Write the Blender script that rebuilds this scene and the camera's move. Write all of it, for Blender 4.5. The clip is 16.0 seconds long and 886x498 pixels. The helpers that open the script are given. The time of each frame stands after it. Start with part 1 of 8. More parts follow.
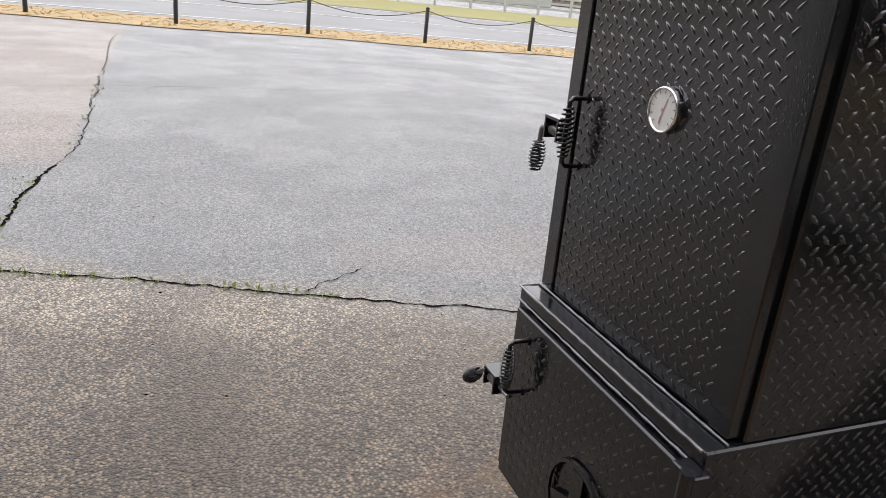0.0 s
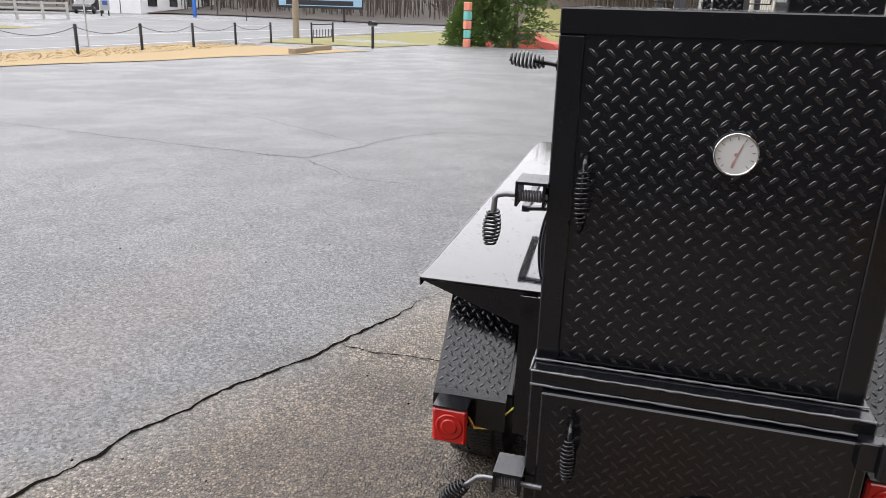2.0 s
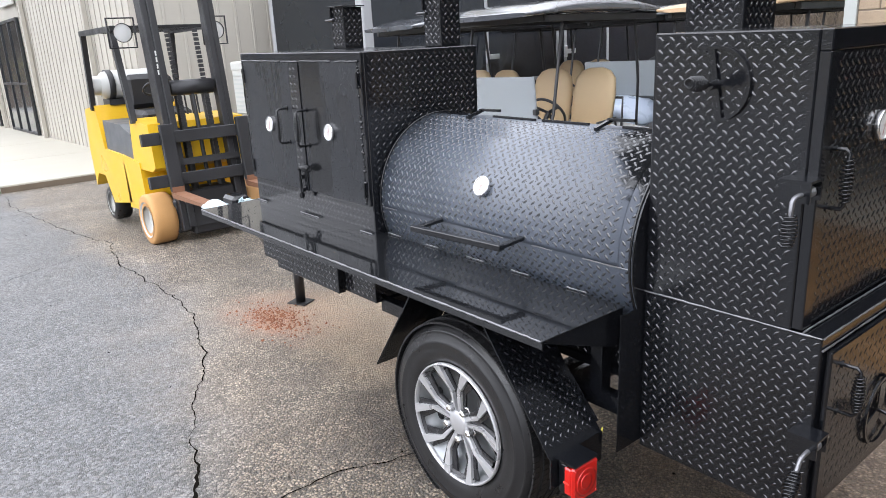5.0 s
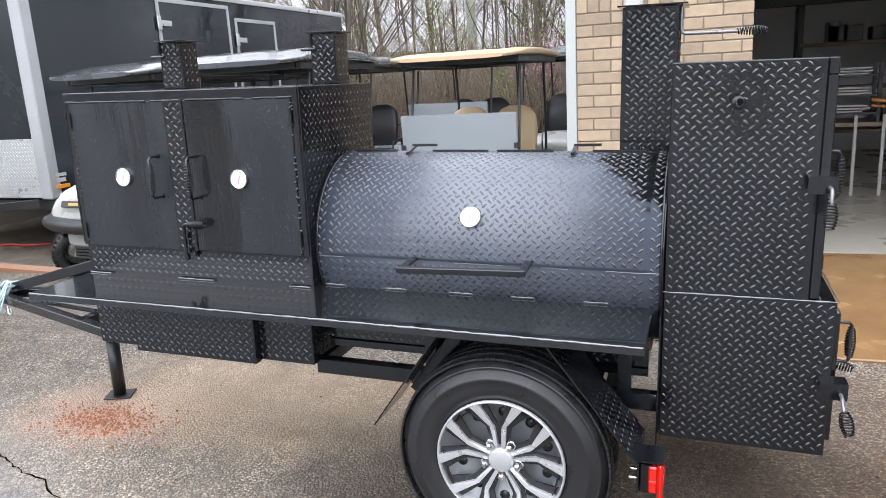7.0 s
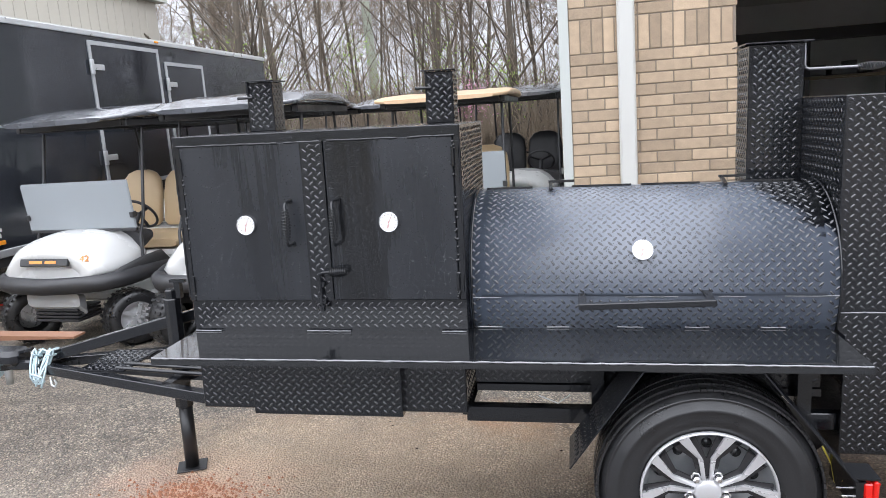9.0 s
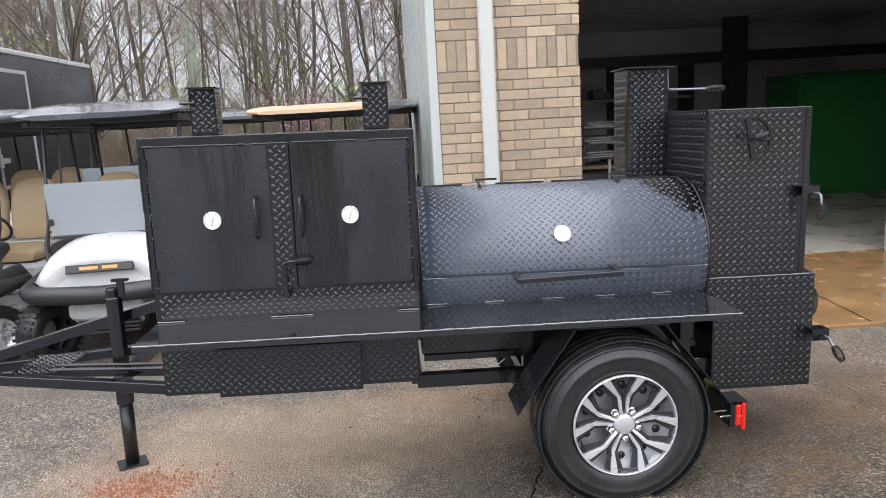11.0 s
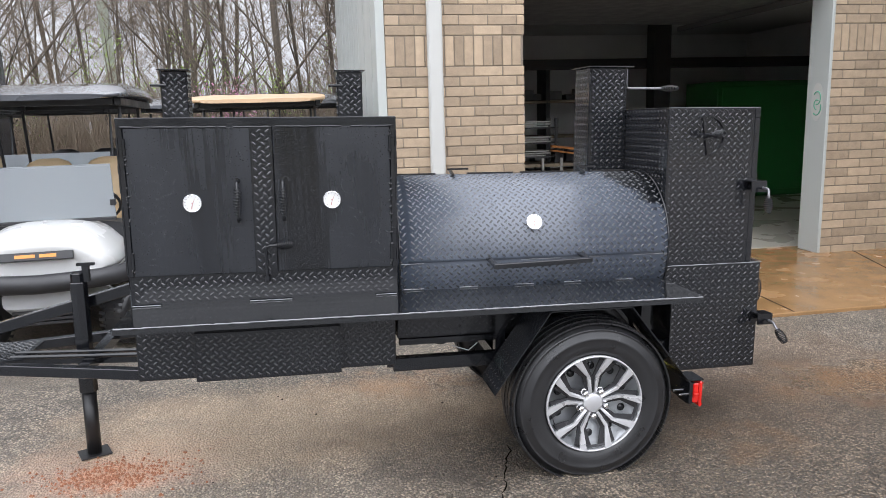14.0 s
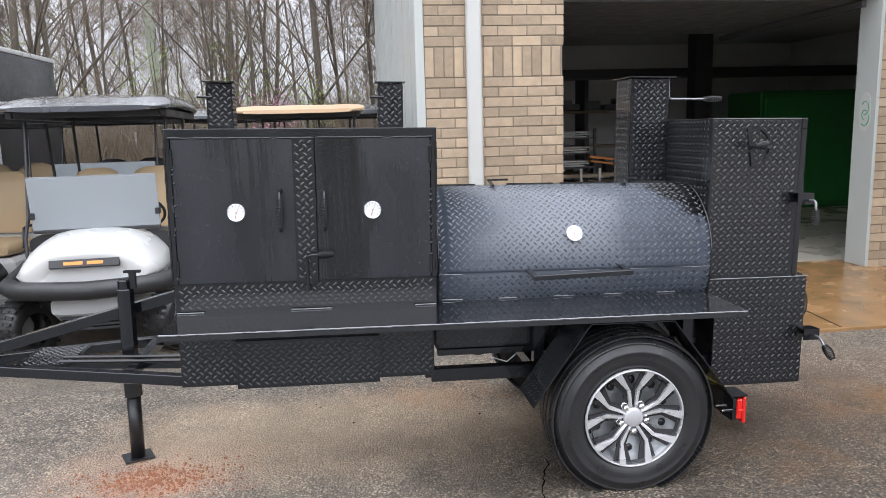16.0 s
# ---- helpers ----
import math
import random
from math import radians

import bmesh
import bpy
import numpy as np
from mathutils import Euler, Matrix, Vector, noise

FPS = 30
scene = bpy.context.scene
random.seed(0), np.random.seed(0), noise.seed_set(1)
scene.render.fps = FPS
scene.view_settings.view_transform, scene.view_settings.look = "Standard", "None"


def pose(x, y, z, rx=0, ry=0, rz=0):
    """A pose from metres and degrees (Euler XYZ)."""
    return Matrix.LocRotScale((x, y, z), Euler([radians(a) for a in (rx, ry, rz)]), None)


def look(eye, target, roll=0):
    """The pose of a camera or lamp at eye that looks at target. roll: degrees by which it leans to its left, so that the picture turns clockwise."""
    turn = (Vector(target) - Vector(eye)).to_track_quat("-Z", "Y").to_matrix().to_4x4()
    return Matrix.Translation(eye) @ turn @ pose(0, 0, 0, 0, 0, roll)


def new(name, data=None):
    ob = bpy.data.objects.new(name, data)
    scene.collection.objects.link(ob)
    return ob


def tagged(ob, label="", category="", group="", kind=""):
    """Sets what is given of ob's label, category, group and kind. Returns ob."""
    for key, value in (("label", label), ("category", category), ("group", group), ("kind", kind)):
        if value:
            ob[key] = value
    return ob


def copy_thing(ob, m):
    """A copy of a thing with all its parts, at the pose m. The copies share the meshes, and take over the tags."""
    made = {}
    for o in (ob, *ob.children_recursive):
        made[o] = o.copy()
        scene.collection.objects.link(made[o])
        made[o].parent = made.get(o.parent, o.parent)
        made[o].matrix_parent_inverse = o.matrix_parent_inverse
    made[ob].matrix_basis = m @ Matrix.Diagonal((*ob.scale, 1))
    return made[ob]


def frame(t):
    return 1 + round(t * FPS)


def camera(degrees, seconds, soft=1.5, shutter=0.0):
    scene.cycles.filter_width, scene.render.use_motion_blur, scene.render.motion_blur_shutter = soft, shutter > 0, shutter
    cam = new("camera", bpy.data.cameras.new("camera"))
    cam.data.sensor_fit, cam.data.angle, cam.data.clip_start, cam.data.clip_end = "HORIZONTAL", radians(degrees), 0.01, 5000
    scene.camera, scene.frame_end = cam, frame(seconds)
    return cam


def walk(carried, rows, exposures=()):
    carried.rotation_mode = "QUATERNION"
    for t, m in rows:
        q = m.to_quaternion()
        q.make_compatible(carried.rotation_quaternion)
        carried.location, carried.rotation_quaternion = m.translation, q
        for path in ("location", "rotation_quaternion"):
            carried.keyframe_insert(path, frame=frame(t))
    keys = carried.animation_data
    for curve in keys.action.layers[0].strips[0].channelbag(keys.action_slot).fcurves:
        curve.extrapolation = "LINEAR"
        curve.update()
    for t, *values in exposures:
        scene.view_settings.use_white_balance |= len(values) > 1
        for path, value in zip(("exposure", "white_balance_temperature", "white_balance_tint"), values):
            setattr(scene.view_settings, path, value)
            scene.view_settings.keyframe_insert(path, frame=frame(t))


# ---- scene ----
cam = camera(63.0, 16.0, 0.7)
PATH = [
    (0, (1.82, 1.53, 1.44), (1.107, -0.21, 0.759), 6.2),
    (0.5, (2.079, 1.314, 1.44), (1.024, -0.254, 0.786), 4.0),
    (1, (2.239, 1.066, 1.462), (0.764, -0.126, 0.826), 5.0),
    (1.5, (2.329, 0.682, 1.507), (0.746, -0.361, 0.867), 0.8),
    (2, (2.432, 0.294, 1.51), (0.599, -0.21, 0.89), 1.7),
    (2.5, (2.41, -0.06, 1.51), (0.506, -0.155, 0.906), 1.5),
    (3, (2.321, -0.434, 1.557), (0.402, -0.366, 0.995), -0.3),
    (3.5, (2.277, -0.824, 1.548), (0.437, -0.208, 1.066), 1.4),
    (3.7, (2.248, -0.944, 1.548), (0.454, -0.205, 1.066), 1.7),
    (5.8, (1.271, -1.949, 1.533), (-0.043, -0.539, 0.998), -4.4),
    (6, (1.162, -2.003, 1.54), (-0.094, -0.535, 1.024), -3.7),
    (6.5, (0.9, -2.208, 1.531), (0.025, -0.472, 1.059), -2.2),
    (7, (0.628, -2.313, 1.522), (-0.049, -0.486, 1.069), -3.2),
    (7.5, (0.315, -2.379, 1.545), (-0.363, -0.547, 1.118), -5.0),
    (8, (0.026, -2.52, 1.542), (-0.588, -0.658, 1.148), -5.1),
    (8.5, (-0.187, -2.558, 1.544), (-0.659, -0.65, 1.174), -4.4),
    (9, (-0.367, -2.512, 1.562), (-0.732, -0.579, 1.201), -4.1),
    (9.2, (-0.426, -2.543, 1.569), (-0.693, -0.594, 1.208), -3.3),
    (11.3, (-0.954, -2.966, 1.55), (-0.787, -1.004, 1.199), -3.5),
    (11.5, (-1.02, -2.965, 1.537), (-0.825, -1.008, 1.171), -3.5),
    (12, (-1.073, -2.968, 1.535), (-0.805, -1.024, 1.146), -3.1),
    (12.5, (-1.095, -2.98, 1.533), (-0.777, -1.046, 1.136), -2.8),
    (13, (-1.107, -2.992, 1.532), (-0.763, -1.061, 1.139), -2.4),
    (13.5, (-1.117, -3.004, 1.523), (-0.764, -1.072, 1.145), -1.9),
    (14, (-1.12, -3.008, 1.526), (-0.766, -1.073, 1.165), -1.6),
    (14.5, (-1.118, -3.009, 1.524), (-0.773, -1.069, 1.177), -1.4),
    (15, (-1.12, -3.008, 1.525), (-0.797, -1.064, 1.187), -1.4),
    (15.5, (-1.13, -3.005, 1.53), (-0.837, -1.055, 1.195), -1.4),
    (16, (-1.135, -3.007, 1.531), (-0.877, -1.052, 1.199), -1.6),
]
walk(cam, [(t, look(eye, target, roll)) for t, eye, target, roll in PATH], [(0, 1.03, 6900, 12), (3.5, 1.04, 6650, 12), (6, 1.57, 6400, 11), (9, 1.4, 6420, 11), (12.5, 1.25, 6520, 11), (16, 1.25, 6450, 11)])

# ---- world and light ----
world = bpy.data.worlds.new("overcast_sky")
scene.world = world
world.use_nodes = True
wn, wl = world.node_tree.nodes, world.node_tree.links
sky = wn.new("ShaderNodeTexSky")
sky.sky_type = "NISHITA"
sky.sun_disc = False
sky.sun_elevation, sky.sun_rotation = radians(62), radians(198)
sky.air_density, sky.dust_density, sky.ozone_density = 1.0, 3.0, 2.0
grey = wn.new("ShaderNodeHueSaturation")
grey.inputs["Saturation"].default_value = 0.12
grey.inputs["Value"].default_value = 1.0
wl.new(sky.outputs[0], grey.inputs["Color"])
# an overcast sky is brightest overhead and on the sun's side
way, height, cloud = wn.new("ShaderNodeTexCoord"), wn.new("ShaderNodeSeparateXYZ"), wn.new("ShaderNodeMapRange")
wl.new(way.outputs["Generated"], height.inputs[0])
wl.new(height.outputs["Z"], cloud.inputs["Value"])
cloud.inputs["From Max"].default_value = 0.7
cloud.inputs["To Min"].default_value, cloud.inputs["To Max"].default_value = 3.3, 9.0
glow, bright = wn.new("ShaderNodeMapRange"), wn.new("ShaderNodeMath")
wl.new(height.outputs["Y"], glow.inputs["Value"])
glow.inputs["From Min"].default_value, glow.inputs["From Max"].default_value = -1.0, 1.0
glow.inputs["To Min"].default_value, glow.inputs["To Max"].default_value = 1.5, 0.6
bright.operation = "MULTIPLY"
wl.new(cloud.outputs[0], bright.inputs[0])
wl.new(glow.outputs[0], bright.inputs[1])
cover, thick = wn.new("ShaderNodeVectorMath"), wn.new("ShaderNodeMixRGB")
cover.operation = "SCALE"
cover.inputs[0].default_value = (0.955, 1.0, 1.1)
wl.new(bright.outputs[0], cover.inputs["Scale"])
thick.inputs[0].default_value = 0.85
wl.new(grey.outputs[0], thick.inputs[1])
wl.new(cover.outputs[0], thick.inputs[2])
wl.new(thick.outputs[0], wn["Background"].inputs["Color"])
wn["Background"].inputs["Strength"].default_value = 0.15

sun_data = bpy.data.lights.new("sun", "SUN")
sun_data.energy, sun_data.angle, sun_data.color = 0.5, radians(178), (1.0, 0.98, 0.96)
sun = new("sun", sun_data)
sun.matrix_world = look((6, -18, 30), (0, 0, 0))


# ---- mesh builder ----
UNIT = 0.9  # metres in one unit of the site plan


class Geo:
    """Vertices and faces of one mesh, added shape by shape through a placing matrix."""

    def __init__(self, unit=UNIT):
        self.v, self.f, self.s, self.m, self.unit = [], [], [], Matrix.Identity(4), unit
        self.cuts, self.k, self.slot = [], [], 0

    def cut(self):
        """From here on a new piece of its own."""
        self.cuts.append((len(self.v), len(self.f)))
        return self

    def add(self, verts, faces, smooth=False):
        n = len(self.v)
        self.v += [tuple((self.m @ Vector(p)) * self.unit) for p in verts]
        self.f += [tuple(i + n for i in f) for f in faces]
        self.s += [smooth] * len(faces)
        self.k += [self.slot] * len(faces)
        return self

    def box(self, x0, x1, y0, y1, z0, z1, b=0.0):
        lo, hi = (min(x0, x1), min(y0, y1), min(z0, z1)), (max(x0, x1), max(y0, y1), max(z0, z1))
        b = min([b] + [0.45 * (h - l) for l, h in zip(lo, hi)])
        if b <= 0:
            vs = [(x, y, z) for x in (lo[0], hi[0]) for y in (lo[1], hi[1]) for z in (lo[2], hi[2])]
            return self.add(vs, [(0, 1, 3, 2), (4, 6, 7, 5), (0, 4, 5, 1), (2, 3, 7, 6), (0, 2, 6, 4), (1, 5, 7, 3)])
        vs, index = [], {}
        for sx in (0, 1):
            for sy in (0, 1):
                for sz in (0, 1):
                    c = [(lo, hi)[s][k] for k, s in enumerate((sx, sy, sz))]
                    inn = [c[k] + (b, -b)[s] for k, s in enumerate((sx, sy, sz))]
                    for k in range(3):
                        p = list(inn)
                        p[k] = c[k]
                        index[sx, sy, sz, k] = len(vs)
                        vs.append(tuple(p))
        fs = []
        for k in range(3):
            a, c = [i for i in range(3) if i != k]
            for s in (0, 1):
                ring = []
                for u, w in ((0, 0), (1, 0), (1, 1), (0, 1)):
                    q = [0, 0, 0]
                    q[k], q[a], q[c] = s, u, w
                    ring.append(index[(*q, k)])
                fs.append(tuple(ring if (s == 1) == (k != 1) else ring[::-1]))
            for u in (0, 1):
                for w in (0, 1):
                    p, q = [0, 0, 0], [0, 0, 0]
                    p[a] = q[a] = u
                    p[c] = q[c] = w
                    q[k] = 1
                    fs.append((index[(*p, a)], index[(*q, a)], index[(*q, c)], index[(*p, c)]))
        for sx in (0, 1):
            for sy in (0, 1):
                for sz in (0, 1):
                    fs.append(tuple(index[sx, sy, sz, k] for k in range(3)))
        return self.add(vs, fs)

    def sweep(self, pts, r, n=8, cap=True, closed=False, smooth=True):
        """A round bar along points; r is one radius or one for each point."""
        pts = [Vector(p) for p in pts]
        rs = r if isinstance(r, (list, tuple)) else [r] * len(pts)
        vs, fs, side = [], [], None
        for i, p in enumerate(pts):
            a = pts[i - 1] if i else (pts[-1] if closed else p)
            c = pts[i + 1] if i + 1 < len(pts) else (pts[0] if closed else p)
            d = (c - a).normalized() if (c - a).length > 1e-9 else Vector((0, 0, 1))
            if side is None:
                side = d.orthogonal().normalized()
            side = side - d * side.dot(d)
            side = side.normalized() if side.length > 1e-6 else d.orthogonal().normalized()
            up = d.cross(side)
            for k in range(n):
                w = 2 * math.pi * k / n
                vs.append(p + rs[i] * (math.cos(w) * side + math.sin(w) * up))
        m = len(pts)
        for i in range(m if closed else m - 1):
            j = (i + 1) % m
            for k in range(n):
                l = (k + 1) % n
                fs.append((i * n + k, i * n + l, j * n + l, j * n + k))
        self.add(vs, fs, smooth)
        if cap and not closed:
            self.add(vs[:n], [tuple(range(n))[::-1]])
            self.add(vs[-n:], [tuple(range(n))])
        return self

    def bar(self, a, b, w, h, up=(0, 0, 1), bev=0.0):
        """A rectangular tube from a to b, w wide and h high."""
        a, b = Vector(a), Vector(b)
        d = (b - a).normalized()
        s = d.cross(Vector(up)).normalized()
        u = s.cross(d)
        keep = self.m
        self.m = keep @ Matrix((( *[d.x, s.x, u.x], a.x), (*[d.y, s.y, u.y], a.y), (*[d.z, s.z, u.z], a.z), (0, 0, 0, 1)))
        self.box(0, (b - a).length, -w / 2, w / 2, -h / 2, h / 2, bev)
        self.m = keep
        return self

    def lathe(self, profile, axis="z", at=(0, 0, 0), n=32, smooth=True, closed=False, arc=(0.0, 2 * math.pi)):
        """Turns (radius, along) pairs round an axis through a place."""
        full = abs(arc[1] - arc[0] - 2 * math.pi) < 1e-6
        cols, vs = (n if full else n + 1), []
        for i in range(cols):
            w = arc[0] + (arc[1] - arc[0]) * i / n
            c, s = math.cos(w), math.sin(w)
            for r, h in profile:
                p = {"z": (r * c, r * s, h), "y": (r * c, h, r * s), "x": (h, r * c, r * s)}[axis]
                vs.append((p[0] + at[0], p[1] + at[1], p[2] + at[2]))
        k, fs = len(profile), []
        for i in range(n):
            j = (i + 1) % cols
            for q in range(k if closed else k - 1):
                o = (q + 1) % k
                fs.append((i * k + q, j * k + q, j * k + o, i * k + o))
        return self.add(vs, fs, smooth)

    def loft(self, rings, cap=True, smooth=True):
        n, vs, fs = len(rings[0]), [p for ring in rings for p in ring], []
        for i in range(len(rings) - 1):
            for k in range(n):
                l = (k + 1) % n
                fs.append((i * n + k, i * n + l, (i + 1) * n + l, (i + 1) * n + k))
        self.add(vs, fs, smooth)
        if cap:
            self.add(rings[0], [tuple(range(n))[::-1]], smooth)
            self.add(rings[-1], [tuple(range(n))], smooth)
        return self

    def prism(self, outline, d, axis="y", at=0.0):
        """A flat outline of (a, b) pairs given thickness d along an axis."""
        place = {"y": lambda a, b, t: (a, t, b), "x": lambda a, b, t: (t, a, b), "z": lambda a, b, t: (a, b, t)}[axis]
        n = len(outline)
        vs = [place(a, b, at) for a, b in outline] + [place(a, b, at + d) for a, b in outline]
        return self.add(vs, [tuple(range(n)), tuple(range(n, 2 * n))[::-1]] + [(i, n + i, n + (i + 1) % n, (i + 1) % n) for i in range(n)])

    def spring(self, a, b, r, turns=8, wire=0.0029, n=6, belly=0.45):
        """A coil grip between two points, wider in its middle."""
        a, b = Vector(a), Vector(b)
        d = (b - a).normalized()
        s = d.orthogonal().normalized()
        u = d.cross(s)
        steps = turns * 10
        pts = []
        for i in range(steps + 1):
            q = i / steps
            rr = r * (1 - belly + belly * math.sin(math.pi * q) ** 0.8)
            w = 2 * math.pi * turns * q
            pts.append(a + (b - a) * q + rr * (math.cos(w) * s + math.sin(w) * u))
        return self.sweep(pts, wire, n)

    def treads(self, place, lu, lv, p=0.0375, length=0.0285, width=0.009, high=0.0026):
        """Raised lozenges of tread plate over a sheet, in rows that lean one way and the other; place(u, v) gives a point, its normal and the two ways along the sheet."""
        nu, nv = max(1, int(lu / p)), max(1, int((lv - 0.018) / (p / 2)) + 1)
        ou, ov = (lu - (nu - 1) * p) / 2, (lv - (nv - 1) * p / 2) / 2
        self.slot = 1
        shape = [(-0.5, 0, 0), (-0.2, 0.5, 0), (0.2, 0.5, 0), (0.5, 0, 0), (0.2, -0.5, 0), (-0.2, -0.5, 0),
                 (-0.36, 0, 0.75), (-0.15, 0.26, 0.85), (0.15, 0.26, 0.85), (0.36, 0, 0.75), (0.15, -0.26, 0.85), (-0.15, -0.26, 0.85), (-0.15, 0, 1), (0.15, 0, 1)]
        faces = [(k, (k + 1) % 6, 6 + (k + 1) % 6, 6 + k) for k in range(6)] + [(6, 7, 12), (7, 8, 13, 12), (8, 9, 13), (9, 10, 13), (10, 11, 12, 13), (11, 6, 12)]
        for j in range(nv):
            w = radians(43 if j % 2 else -43)
            for i in range(nu - j % 2 + 1):
                u = ou + (i - 0.25 - 0.5 * (1 - j % 2) + 0.5) * p
                if not 0.008 < u < lu - 0.008:
                    continue
                c, n, du, dv = place(u, ov + j * p / 2)
                a, b = math.cos(w) * du + math.sin(w) * dv, -math.sin(w) * du + math.cos(w) * dv
                self.add([c + a * (x * length) + b * (y * width) + n * (z * high - 0.0002) for x, y, z in shape], faces, True)
        self.slot = 0
        return self

    def drops(self, place, lu, lv, count, seed, small=0.0012, large=0.0034):
        """Rain drops standing on a sheet."""
        rn = random.Random(seed)
        for _ in range(count):
            c, n, du, dv = place(rn.uniform(0, lu), rn.uniform(0, lv))
            r = small + (large - small) * rn.random() ** 2.5
            vs = []
            for q, h in ((1.0, -0.05), (0.75, 0.4)):
                vs += [c + (du * math.cos(a) + dv * math.sin(a)) * (r * q) + n * (r * h) for a in [2 * math.pi * k / 6 for k in range(6)]]
            vs.append(c + n * (r * 0.6))
            self.add(vs, [(k, (k + 1) % 6, 6 + (k + 1) % 6, 6 + k) for k in range(6)] + [(6 + k, 6 + (k + 1) % 6, 12) for k in range(6)], True)
        return self

    def sheet(self, corner, du, dv, n, lu, lv, edge=0.012, **kw):
        """Treads on a flat plate face with its corner, two ways and outward normal."""
        corner, du, dv, n = Vector(corner), Vector(du), Vector(dv), Vector(n)
        return self.treads(lambda u, v: (corner + du * (u + edge) + dv * (v + edge), n, du, dv), lu - 2 * edge, lv - 2 * edge, **kw)


def mesh_of(name, geo):
    me = bpy.data.meshes.new(name)
    me.from_pydata(geo.v, [], geo.f)
    me.polygons.foreach_set("use_smooth", geo.s)
    me.polygons.foreach_set("material_index", geo.k)
    bm = bmesh.new()
    bm.from_mesh(me)
    bmesh.ops.recalc_face_normals(bm, faces=bm.faces) if len(bm.faces) < 3000 else None
    bm.to_mesh(me)
    bm.free()
    return me


def part(name, geo, material, parent=None, label=""):
    # thing, part and sub-part, no deeper
    while parent and parent.parent and parent.parent.parent:
        parent = parent.parent
    ob = new(name, mesh_of(name, geo))
    ob.data.materials.append(material)
    if max(geo.k):
        ob.data.materials.append(M["tread"] if material is M["black"] or material is M["lid"] else material)
    ob.parent = parent
    return tagged(ob, label)


def pieces(name, geo, material, parent, label=""):
    """One part for each piece between the cuts of a mesh; the last one is returned."""
    marks, ob = geo.cuts + [(len(geo.v), len(geo.f))], None
    for (v0, f0), (v1, f1) in zip(marks, marks[1:]):
        one = Geo()
        one.v, one.s, one.k = geo.v[v0:v1], geo.s[f0:f1], geo.k[f0:f1]
        one.f = [tuple(i - v0 for i in f) for f in geo.f[f0:f1]]
        ob = part(name, one, material, parent, label)
    return ob


def thing(name, m, label, category, group=""):
    ob = new(name)
    ob.empty_display_size = 0.1
    ob.matrix_basis = m
    return tagged(ob, label, category, group)


def spot(x, y, z=0.0, turn=0.0):
    """A pose at a place of the site plan."""
    return pose(x * UNIT, y * UNIT, z * UNIT, 0, 0, turn)


def setting(name, geo, material, label="", category=""):
    return tagged(part(name, geo, material, None, label), "", category, "", "structure")


